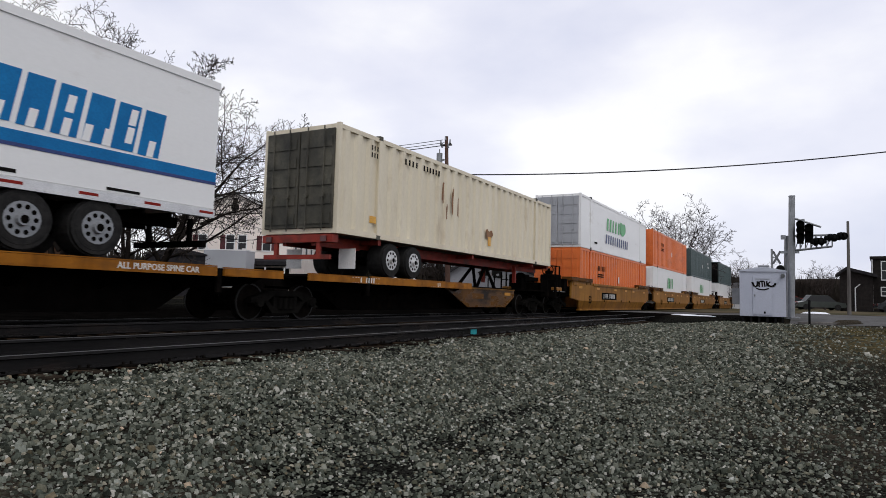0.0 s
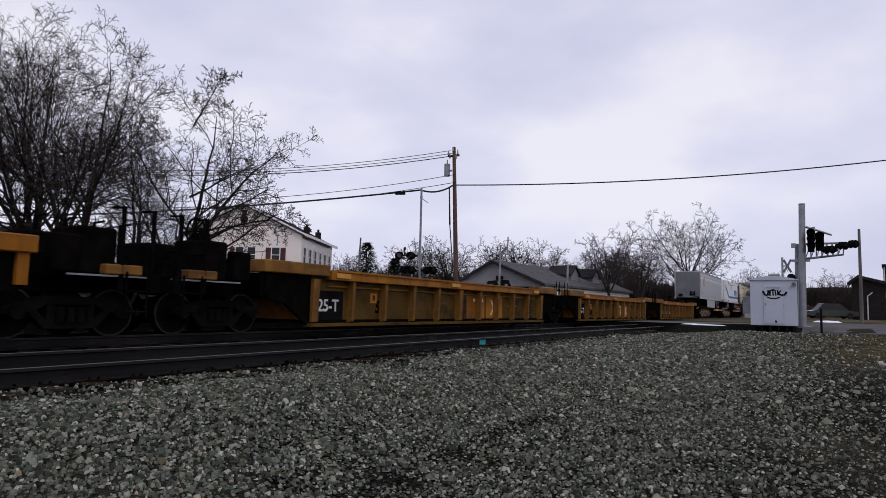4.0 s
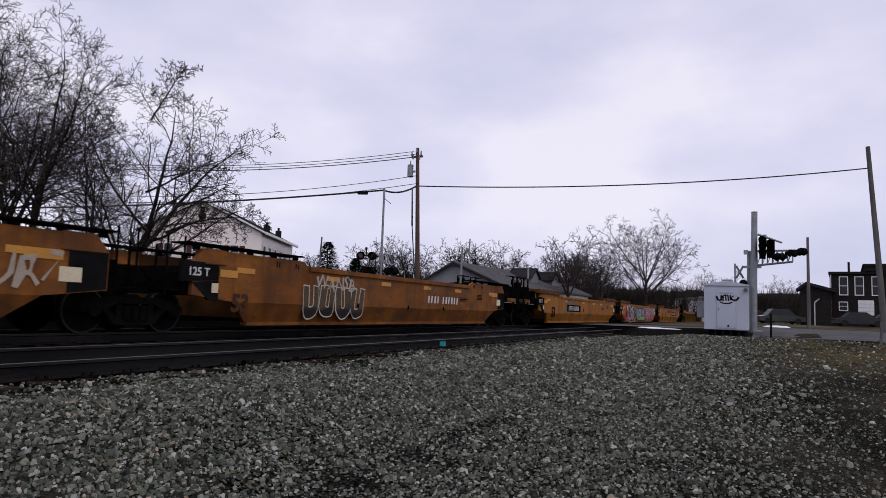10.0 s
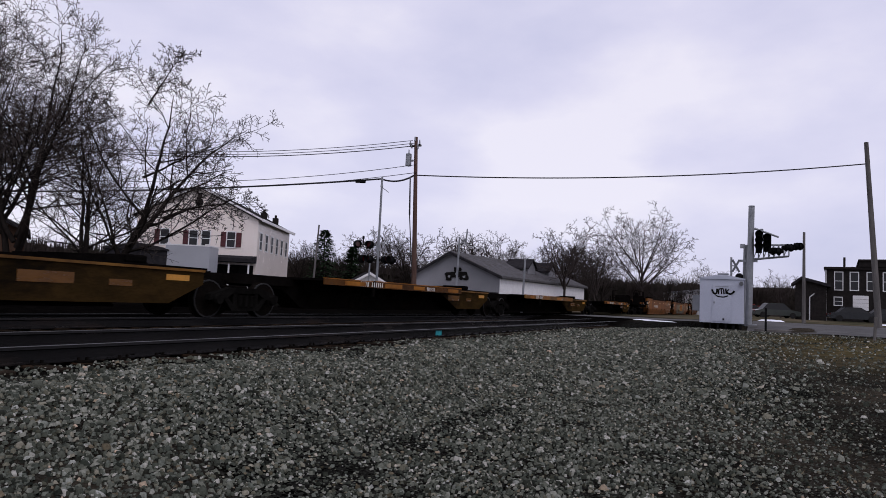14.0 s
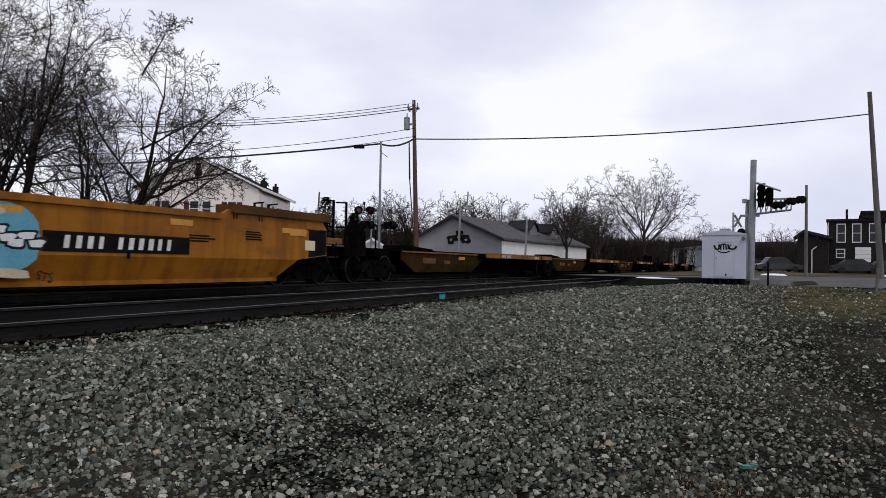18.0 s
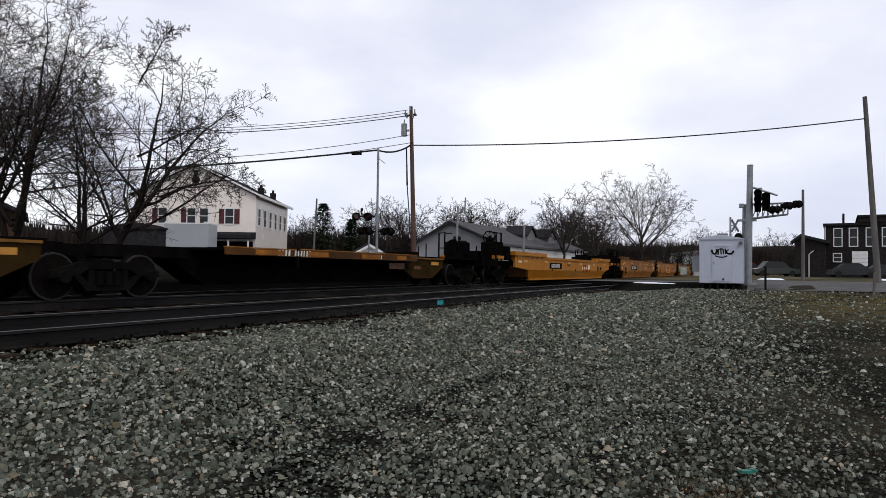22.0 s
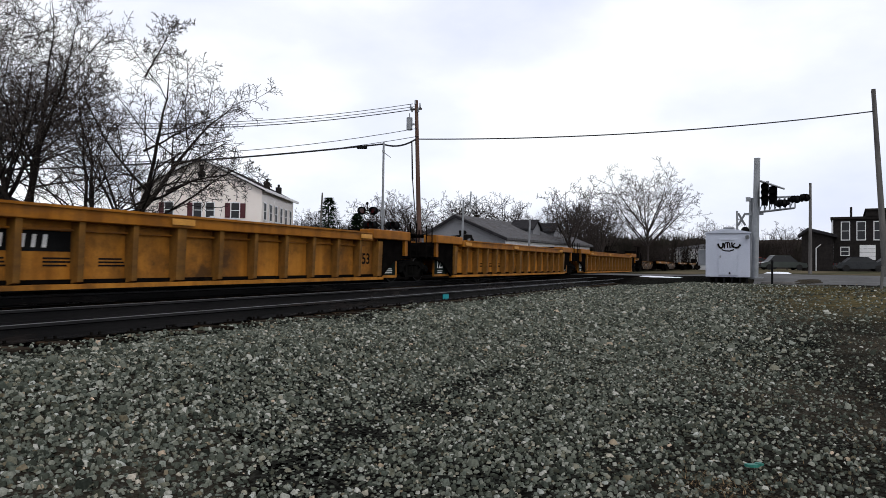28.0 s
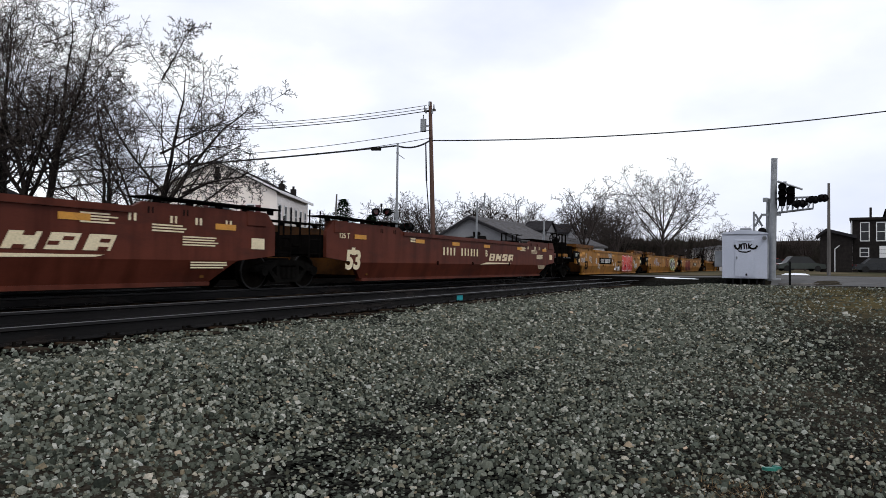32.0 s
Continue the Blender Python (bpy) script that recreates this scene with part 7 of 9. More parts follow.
def marks_y(car, X, b0, b1):
    number_panel(car, X, b0 + 6.6, 0.90, 1.65, 0.28, True, 14)
    fresh("emblem_field", CREAM_INK, car, lambda bm: panel(bm, b0 + 12.5, b0 + 14.5, 0.74, 1.02, X, 0.003), "cream emblem field")
    t_logo(car, X, b0 + 13.4, 0.80, 1.9, 0.72, "red")
    big53(car, X, b1 - 3.6, BLACK_INK, 0.78, 0.42)
    fresh("label", BLACK_INK, car, lambda bm: (panel(bm, b1 - 3.0, b1 - 2.5, 0.7, 0.92, X), bars(bm, b0 + 9.0, 0.98, 0.8, 2, 0.04, 0.03, 3, X)), "small black labels")
    fresh("end_label", CREAM_INK, car, lambda bm: panel(bm, b0 + 0.4, b0 + 0.9, 1.0, 1.2, X))


smooth_unit(495.4, 21.0, "C", "C", YELLOW_NEW, "bright yellow low-sided single well car, empty", marks_y, True, low=True, lid=YELLOW_NEW, hump=4.8, fold=1.8)

for i, (m, L, f, r, first) in enumerate(row((510.9, 526.4, 544.8, 562.0))):
    spine_unit(m, L, f, r, "empty grimy yellow-edged spine car unit", 20 + i, first, flip=i < 2)
for i, (m, L, f, r, first) in enumerate(row((568.0, 583.2, 600.7, 617.5))):
    spine_unit(m, L, f, r, "empty grimy yellow-edged spine car unit", 30 + i, first, flip=i == 0)

for i, (m, L, f, r, first) in enumerate(row((622.2, 641.6, 661.0, 679.4))):
    ribbed_unit(m, L, f, r, YELLOW, "worn yellow ribbed well car unit, empty", 1.0, rib_marks_b(i), first, PANEL_BRIGHT, YELLOW_DARK, 0.35)


def marks_e(k):
    def f(car, X, b0, b1):
        if k == 0:
            piece(car, X, b0 + 3.15, b0 + 7.45, 0.28, 1.46, "ABUSE", two_tone((0.20, 0.035, 0.028), (0.085, 0.016, 0.014), 0.7), paint((0.035, 0.018, 0.016)), None, 0.065, 0.05, 61, 0.04)
            fresh("graffiti_glint", paint(WHITE_P), car, lambda bm: [rounded(bm, [(b0 + 3.5 + 0.86 * i, 1.3), (b0 + 3.65 + 0.86 * i, 1.36 - 0.04 * (i % 2))], 0.018, X, 0.016) for i in range(5)], "white highlights on the letters")
            for z, t in ((1.2, "YOSR"), (1.0, "KUMS"), (0.84, "TWO")):
                scrawl(car, X, b0 + 8.0, z, t, 0.2, DARK_P, 0.2, 0.8)
            number_panel(car, X, b0 + 11.75, 1.0, 2.15, 0.34, True, 16)
            words(car, X, b0 + 9.75, 1.0, "A", 0.32, BLACK_INK)
            big53(car, X, b0 + 1.45, z=0.55, size=0.62)
        elif k == 1:
            big53(car, X, b0 + 1.6, z=0.62, size=0.6)
            scrawl(car, X, b0 + 4.5, 1.18, "RELK", 0.44, (0.62, 0.60, 0.72))
            scrawl(car, X, b0 + 5.0, 0.88, "FLCKTM50", 0.42, (0.62, 0.60, 0.72))
            scrawl(car, X, b0 + 3.5, 1.02, "FSA", 0.34, (0.62, 0.60, 0.72))
            scrawl(car, X, b0 + 8.1, 1.12, "W", 0.45, (0.60, 0.50, 0.36), 0.0, 0.6)
            scrawl(car, X, b0 + 10.2, 0.98, "PAX", 0.85, MAROON_P, 0.1, 0.85)
            fresh("stencil_block", BLACK_INK, car, lambda bm: bars(bm, b0 + 6.0, 0.98, 1.1, 2, 0.035, 0.03, 9, X), "small stencilled data")
            words(car, X, b0 + 7.45, 0.98, "C", 0.34, BLACK_INK)
            blobs = ((12.75, 1.02, 0.95, 0.72, 3), (12.4, 0.92, 0.7, 0.36, 5), (12.95, 0.72, 1.05, 0.50, 6), (13.75, 0.95, 0.42, 0.66, 7), (13.75, 1.36, 0.26, 0.2, 8), (14.25, 1.05, 0.62, 0.60, 9), (14.3, 0.66, 0.42, 0.50, 10), (14.85, 0.98, 0.46, 0.3, 11), (14.9, 0.76, 0.42, 0.22, 12))
            for name, mat, grow, d in (("graffiti_halo", paint((0.33, 0.50, 0.10)), 0.26, 0.004), ("graffiti_outline", paint(WHITE_P), 0.13, 0.006), ("graffiti", paint((0.075, 0.065, 0.06)), 0.0, 0.008)):
                fresh(name, mat, car, lambda bm: [slab(bm, blob_outline(b0 + y, z, w + grow, h + grow, q, 26, 0.12), "x", X, X + d + 0.0002 * (q - 2)) for y, z, w, h, q in blobs], "dark bubble graffiti with a pale outline")
            fresh("graffiti_detail", paint(WHITE_P), car, lambda bm: (rounded(bm, [(b0 + 12.55, 1.05), (b0 + 12.6, 0.96), (b0 + 12.9, 0.95), (b0 + 12.9, 0.8)], 0.025, X, 0.014), rounded(bm, [(b0 + 14.15, 1.12), (b0 + 14.25, 1.2), (b0 + 14.33, 1.1), (b0 + 14.25, 1.02), (b0 + 14.25, 0.96)], 0.025, X, 0.014), rounded(bm, [(b0 + 14.0, 0.86), (b0 + 14.15, 0.8), (b0 + 14.4, 0.88)], 0.025, X, 0.014)), "white strokes inside the bubble letters")
            scrawl(car, X, b0 + 11.75, 1.22, "STASH", 0.2, WHITE_P)
            scrawl(car, X, b0 + 11.75, 1.04, "GCP", 0.18, WHITE_P)
        else:
            big53(car, X, b0 + 2.05, z=0.66, size=0.6)
            scrawl(car, X, b0 + 1.4, 0.95, "SPAVS", 0.34, WHITE_P)
            scrawl(car, X, b0 + 2.0, 1.22, "15", 0.32, WHITE_P)
            scrawl(car, X, b0 + 3.0, 1.02, "STS", 0.42, WHITE_P)
            scrawl(car, X, b0 + 4.3, 0.92, "SE", 0.42, WHITE_P)
            scrawl(car, X, b0 + 4.9, 0.62, "DO", 0.40, WHITE_P)
            number_panel(car, X, b0 + 6.65, 0.97, 2.5, 0.36, True, 16)
            scrawl(car, X, b0 + 7.8, 1.32, "VESLIT", 0.36, WHITE_P, 0.25, 0.9)
            words(car, X, b0 + 8.85, 0.98, "B", 0.36, BLACK_INK)
            scrawl(car, X, b0 + 10.1, 0.47, "FOREST", 0.40, WHITE_P, 0.05, 0.75)
            fresh("tag", paint(WHITE_P), car, lambda bm: (rounded(bm, [(b0 + 9.3, 0.9), (b0 + 9.25, 0.6), (b0 + 8.9, 0.42), (b0 + 9.4, 0.4)], 0.022, X, 0.008), rounded(bm, [(b0 + 9.0, 0.5), (b0 + 9.5, 0.52)], 0.022, X, 0.009), rounded(bm, [(b0 + 8.3, 1.12), (b0 + 8.55, 0.95), (b0 + 8.75, 0.72)], 0.022, X, 0.008)), "white sprayed arrow")
            piece(car, X, b0 + 11.15, b0 + 14.75, 0.30, 1.42, "ZENKO", two_tone((0.62, 0.10, 0.085), (0.34, 0.028, 0.028), 0.8), paint((0.62, 0.55, 0.52)), paint((0.42, 0.05, 0.045)), 0.085, 0.032, 6, 0.06)
            scrawl(car, X, b0 + 15.3, 0.98, "TUK", 0.32, WHITE_P)
            scrawl(car, X, b0 + 15.8, 0.66, "STEPS", 0.44, WHITE_P, 0.25, 0.7)
            fresh("stencil_block", BLACK_INK, car, lambda bm: bars(bm, b0 + 9.9, 0.95, 1.1, 2, 0.035, 0.03, 19, X), "small stencilled data")
        end_plates(car, X, b0, b1)
    return f


for i, (m, L, f, r, first) in enumerate(row((684.0, 703.2, 722.7, 742.3))):
    smooth_unit(m, L, f, r, TAN, ("tan-yellow well car unit with dark red graffiti", "tan-yellow well car unit with white, maroon and lime tags", "tan-yellow well car unit with a red and white graffiti block")[i], marks_e(i), first)


def marks_f(k):
    def f(car, X, b0, b1):
        def emblem(y, z, h):
            g = 1.5 * h
            def b(bm):
                for i in range(4):
                    a = y + i * g * 1.55
                    slab(bm, ((a, z), (a + g * 1.2, z), (a + g * 1.5, z + h), (a + g * 0.3, z + h)), "x", X, X + 0.004)
                slab(bm, ((y - g * 0.5, z - h * 0.25), (y + g * 5.6, z - h * 0.25), (y + g * 5.2, z - h * 0.38), (y - g * 2.0, z - h * 0.55)), "x", X, X + 0.004)
            fresh("emblem", CREAM_INK, car, b, "cream emblem reduced to slanted blocks with an underline")
            fresh("emblem_gaps", BROWN, car, lambda bm: [slab(bm, ((y + i * g * 1.55 + g * p, z + h * q), (y + i * g * 1.55 + g * (p + 0.45), z + h * q), (y + i * g * 1.55 + g * (p + 0.53), z + h * (q + 0.24)), (y + i * g * 1.55 + g * (p + 0.08), z + h * (q + 0.24))), "x", X + 0.003, X + 0.0065) for i, p, q in ((0, 0.42, 0.16), (0, 0.5, 0.6), (1, 0.35, 0.0), (1, 0.75, 0.76), (2, 0.1, 0.26), (2, 0.7, 0.56), (3, 0.6, 0.0), (3, 0.7, 0.5))])
        emblem(b1 - (8.1 if k == 0 else 6.6), 0.80, 0.28)
        fresh("car_number", CREAM_INK, car, lambda bm: (glyphs(bm, b0 + 6.4, 0.95, 4, 0.2, 0.27, 0.06, 3, 0, X), glyphs(bm, b0 + 7.8, 0.95, 6, 0.2, 0.27, 0.06, 9, 0, X)), "cream reporting mark reduced to block shapes")
        words(car, X, b0 + 10.0, 1.07, "B" if k == 0 else "A", 0.34, CREAM_INK)
        big53(car, X, b0 + 1.15, CREAM_INK)
        words(car, X, b0 + 0.75, 1.36, "125 T", 0.2, CREAM_INK)
        fresh("stencil_block", CREAM_INK, car, lambda bm: (bars(bm, b1 - 3.3, 1.3, 0.9, 3, 0.03, 0.025, 3, X), bars(bm, b1 - 2.6, 1.1, 1.1, 4, 0.028, 0.024, 4, X), bars(bm, b1 - 2.4, 0.6, 1.0, 3, 0.028, 0.024, 6, X), bars(bm, b1 - 4.7, 1.42, 0.7, 4, 0.028, 0.022, 8, X), [glyphs(bm, b1 - y, 1.36, 2, 0.09, 0.14, 0.02, int(9 * y), 0, X) for y in (3.8, 2.9, 2.3, 1.5)], [bars(bm, b0 + 4.2, 1.4, 0.3, 2, 0.05, 0.03, 2, X)]), "small cream stencilled data")
        fresh("end_label", CREAM_INK, car, lambda bm: (panel(bm, b0 + 1.1, b0 + 1.25, 0.86, 1.06, X, 0.006), panel(bm, b1 - 0.75, b1 - 0.35, 0.92, 1.16, X, 0.006)), "pale label plates")
    return f


for i, (m, L, f, r, first) in enumerate(row((746.9, 765.1, 784.5, 803.9))):
    smooth_unit(m, L, f, r, BROWN, "oxide red-brown well car unit with cream markings, empty", marks_f(i), first, lid=SOOT_SHADE, nose=1.4)


# ---- beside the crossing ----
def signal_cabinet():
    """The small walk-in signal house on short legs, with a black scrawl on its door."""
    c = thing("signal_cabinet", "pale grey metal signal house on short legs with a black scrawl", "signal cabinet", pose(-1.93, 34.6, 0.14, 0, 0, 3))
    w, d, h = 0.99, 1.25, 2.12
    fresh("body", CABINET, c, lambda bm: box(bm, -w, w, 0, 2 * d, 0.0, h, 0.015))
    fresh("roof", CABINET, c, lambda bm: slab(bm, ((-w - 0.04, h), (w + 0.04, h), (w + 0.04, h + 0.05), (0.25, h + 0.20), (-0.25, h + 0.20), (-w - 0.04, h + 0.05)), "y", -0.05, 2 * d + 0.05), "low curved roof")
    door = fresh("door", CABINET, c, lambda bm: (box(bm, -0.42, 0.42, -0.03, 0.0, 0.08, h - 0.25, 0.008), [box(bm, 0.40, 0.45, -0.045, -0.02, z, z + 0.12) for z in (0.3, 1.0, 1.6)]))
    fresh("handle", GALVANISED, door, lambda bm: (tube(bm, (-0.33, -0.05, 0.92), (-0.33, -0.05, 1.06), 0.015, 0.015, 6), box(bm, -0.36, -0.30, -0.05, -0.03, 0.95, 1.02)))
    fresh("hasp", BLACK, door, lambda bm: box(bm, 0.05, 0.13, -0.05, -0.03, 0.14, 0.24, 0.01))
    fresh("vent", GALVANISED, door, lambda bm: [box(bm, -0.3, 0.3, -0.04, -0.03, h - 0.38 + 0.03 * i, h - 0.365 + 0.03 * i) for i in range(2)])

    def tag(pts, r):
        def st(bm):
            for (a, b), (e, f) in zip(pts, pts[1:]):
                k = math.hypot(e - a, f - b)
                nx, nz = -(f - b) / k * r, (e - a) / k * r
                slab(bm, [(a + nx, b + nz), (a - nx, b - nz), (e - nx, f - nz), (e + nx, f + nz)], "y", -0.036, -0.034)
        return st
    for pts, r in ((((-0.43, 1.62), (-0.40, 1.50), (-0.33, 1.41), (-0.25, 1.40), (-0.21, 1.50), (-0.20, 1.66)), 0.045), (((-0.14, 1.38), (-0.13, 1.62), (-0.06, 1.67), (0.08, 1.66), (0.11, 1.40)), 0.032), (((-0.02, 1.65), (0.0, 1.40)), 0.03),
                   (((0.18, 1.68), (0.20, 1.42)), 0.034), (((0.20, 1.52), (0.30, 1.43), (0.42, 1.42), (0.51, 1.48), (0.56, 1.58)), 0.045), (((0.22, 1.54), (0.33, 1.64)), 0.028), (((-0.27, 1.33), (-0.12, 1.27), (0.10, 1.26), (0.28, 1.33)), 0.03)):
        fresh("scrawl", BLACK_INK, c, tag(pts, r), "black spray-painted scrawl stroke")
    fresh("lamp", GALVANISED, c, lambda bm: (tube(bm, (0.86, -0.02, h - 0.16), (0.86, -0.16, h - 0.20), 0.07, 0.10, 10), box(bm, 0.80, 0.92, -0.03, 0.0, h - 0.2, h - 0.08)))
    fresh("roof_pipe", GALVANISED, c, lambda bm: tube(bm, (-0.2, 0.4, h + 0.28), (0.3, 0.4, h + 0.28), 0.05, 0.05, 8))
    for x in (-0.85, -0.5, -0.15, 0.2, 0.55, 0.85):
        fresh("leg", BLACK, c, lambda bm: box(bm, x - 0.05, x + 0.05, 0.05, 0.2, -0.34, 0.0))
    fresh("side_box", GALVANISED, c, lambda bm: box(bm, -w - 0.38, -w, 1.2, 1.8, 0.55, 1.35, 0.01))


signal_cabinet()


def flasher(parent, x, y, z, turn=0.0, r=0.30):
    m = pose(x, y, z, 0, 0, turn)
    fl = part("flasher", made("flasher_disc", BLACK, lambda bm: (tube(bm, (0, 0, 0), (0, 0.03, 0), r, r, 20), tube(bm, (0, -0.03, 0), (0, 0.22, 0), 0.13, 0.10, 14), tube(bm, (0, -0.24, 0.03), (0, -0.02, 0.0), 0.16, 0.15, 14, False))), parent, "black round flasher shield", m)
    part("lens", made("flasher_lens", LENS_RED, lambda bm: tube(bm, (0, -0.05, 0), (0, -0.03, 0), 0.13, 0.13, 14)), fl, "unlit dark red lens")


def cantilever():
    """The crossing cantilever: a thick post, a truss arm over the road and clusters of flashers."""
    c = thing("crossing_signal_cantilever", "grey steel crossing signal cantilever with unlit red flashers", "crossing signal", pose(-0.70, 37.0, 0.02))
    fresh("post", GALVANISED, c, lambda bm: (tube(bm, (-0.09, 0, 0), (0, 0, 6.14), 0.165, 0.145, 16), tube(bm, (-0.09, 0, 0), (-0.09, 0, 0.12), 0.4, 0.4, 12), tube(bm, (0, 0, 6.14), (0, 0, 6.18), 0.16, 0.14, 16)), "thick grey mast")
    fresh("second_post", GALVANISED, c, lambda bm: tube(bm, (-0.36, 0.5, 0), (-0.28, 0.5, 4.2), 0.10, 0.09, 12))
    fresh("bracket", GALVANISED, c, lambda bm: (box(bm, -0.52, 0.3, 0.1, 0.2, 3.28, 3.4), box(bm, -0.52, -0.30, 0.0, 0.3, 4.0, 4.2)))

    def arm(bm):
        # two chords with uprights and diagonals, out over the road
        y = 0.25
        for z0, z1, r in ((3.45, 3.72, 0.06), (4.18, 4.32, 0.05)):
            tube(bm, (0.1, y, z0), (1.75, y + 1.2, z1), r * 0.7, r * 0.6, 8)
            tube(bm, (0.1, y + 0.45, z0), (1.75, y + 1.6, z1), r * 0.7, r * 0.6, 8)
        for i in range(8):
            k = i / 7
            x, yy = 0.1 + 1.65 * k, y + 1.2 * k
            tube(bm, (x, yy, 3.45 + 0.27 * k), (x, yy, 4.18 + 0.14 * k), 0.03, 0.03, 6)
            if i < 7:
                tube(bm, (x, yy, 3.45 + 0.27 * k), (x + 0.235, yy + 0.17, 4.2 + 0.14 * k), 0.022, 0.022, 6)
    fresh("truss_arm", GALVANISED, c, arm, "grey truss arm")
    fresh("upper_strut", GALVANISED, c, lambda bm: (tube(bm, (0.15, 0, 5.0), (1.25, 0.4, 4.6), 0.06, 0.05, 8), box(bm, 0.4, 0.55, -0.05, 0.1, 4.35, 4.98)))

    def gantry(bm):
        # black signal heads and their background boards at the root of the arm
        for x, z in ((0.36, 4.62), (0.36, 4.32), (0.36, 4.02), (0.72, 4.45), (0.72, 4.1)):
            tube(bm, (x, -0.30, z), (x, 0.05, z), 0.17, 0.17, 14)
            tube(bm, (x, -0.55, z + 0.05), (x, -0.30, z), 0.19, 0.17, 14, False)
        box(bm, 0.55, 0.92, 0.05, 0.12, 3.8, 4.7)
        box(bm, 0.2, 0.5, 0.05, 0.12, 3.75, 4.85)
    fresh("signal_head", BLACK, c, gantry, "black hooded signal heads")
    for x, y, z, a in ((1.0, 0.6, 3.88, 60), (1.26, 0.7, 3.90, -50), (1.62, 0.9, 4.1, 65), (1.82, 0.9, 4.1, -40), (2.06, 1.1, 4.18, 55), (2.24, 1.2, 4.2, -35)):
        flasher(c, x, y, z, a, 0.2)
    fresh("arm_tip", GALVANISED, c, lambda bm: tube(bm, (1.75, 1.15, 4.12), (2.42, 1.35, 4.2), 0.04, 0.04, 8))
    fresh("bell", BLACK, c, lambda bm: (tube(bm, (-0.55, 0.2, 2.5), (-0.55, -0.05, 2.5), 0.2, 0.16, 14), tube(bm, (-0.55, 0.2, 2.3), (-0.55, 0.2, 2.6), 0.05, 0.05, 6)), "black crossing bell")


cantilever()


def crossbuck(x, y, z, h, label):
    c = thing("crossbuck_sign", label, "crossing sign", pose(x, y, z, 0, 0, 5))
    fresh("post", GALVANISED, c, lambda bm: tube(bm, (0, 0, 0), (0, 0, h), 0.05, 0.05, 8))
    fresh("bracket", GALVANISED, c, lambda bm: box(bm, -0.03, 0.24, -0.03, 0.0, h - 0.46, h - 0.41))
    for s in (1, -1):
        fresh("blade", SIGN_BACK, c, lambda bm: slab(bm, [(0.22 + s * a * 0.17 - b * 0.045, h - 0.44 + a * 0.32 + s * b * 0.025) for a, b in ((-1, -1), (-1, 1), (1, 1), (1, -1))], "y", -0.06 - 0.02 * s, -0.05 - 0.02 * s), "dull grey crossbuck blade")


SIGN_BACK = material("weathered_sign_back", (0.10, 0.105, 0.11), (0.16, 0.165, 0.17), 0.7, 0, 4, 40, 0.05)
crossbuck(-1.63, 37.1, 0.05, 3.48, "thin post with a dull crossbuck sign seen against the sky")


def far_flasher():
    """The tall slender mast beyond the tracks with a pair of flashers."""
    c = thing("crossing_signal_mast", "slender grey crossing mast with two pairs of black flashers", "crossing signal", pose(-16.95, 27.2, 0.0, 0, 0, 28))
    fresh("mast", GALVANISED, c, lambda bm: (tube(bm, (0, 0, 0), (0, 0, 6.5), 0.065, 0.05, 10), box(bm, -0.10, 0.10, -0.1, 0.1, 2.9, 3.15)))
    fresh("cross_arm", BLACK, c, lambda bm: (tube(bm, (-1.1, 0, 3.15), (0.1, 0, 3.12), 0.035, 0.035, 6), tube(bm, (-0.75, 0.0, 3.1), (-0.75, 0.0, 3.5), 0.03, 0.03, 6), box(bm, -0.8, -0.7, -0.05, 0.05, 3.4, 3.55), tube(bm, (-0.9, 0, 2.42), (0.85, 0, 2.42), 0.03, 0.03, 6)))
    for x, z, a in ((-1.02, 3.12, 20), (-0.42, 3.12, -20)):
        flasher(c, x, -0.1, z, a, 0.29)
    for x, a in ((-0.75, 40), (-0.38, -40), (0.35, 40), (0.68, -40)):
        flasher(c, x, -0.1, 2.42, a, 0.22)
    fresh("top_bracket", GALVANISED, c, lambda bm: (tube(bm, (0, 0, 6.0), (0.35, 0, 5.75), 0.02, 0.02, 6), box(bm, -0.06, 0.06, -0.06, 0.06, 6.0, 6.1)))


far_flasher()


def cable(name, pts, r, label, sag=0.0, n=24, group=""):
    """A hanging wire through the given points."""
    def b(bm):
        line = [Vector(pts[0])]
        for p, q in zip(pts, pts[1:]):
            p, q = Vector(p), Vector(q)
            line += [p.lerp(q, i / n) - Vector((0, 0, sag * 4 * (i / n) * (1 - i / n))) for i in range(1, n + 1)]
        rings = []
        for i, c in enumerate(line):
            d = (line[min(i + 1, len(line) - 1)] - line[max(i - 1, 0)]).normalized()
            side = d.cross(Vector((0, 0, 1))).normalized()
            up = side.cross(d)
            rings.append([bm.verts.new(c + r * (side * math.cos(a) + up * math.sin(a))) for a in (0, 1.26, 2.51, 3.77, 5.03)])
        for a, e in zip(rings, rings[1:]):
            for i in range(5):
                bm.faces.new((a[i], a[(i + 1) % 5], e[(i + 1) % 5], e[i]))
    return lone(name, WIRE, b, label, "cable", group)


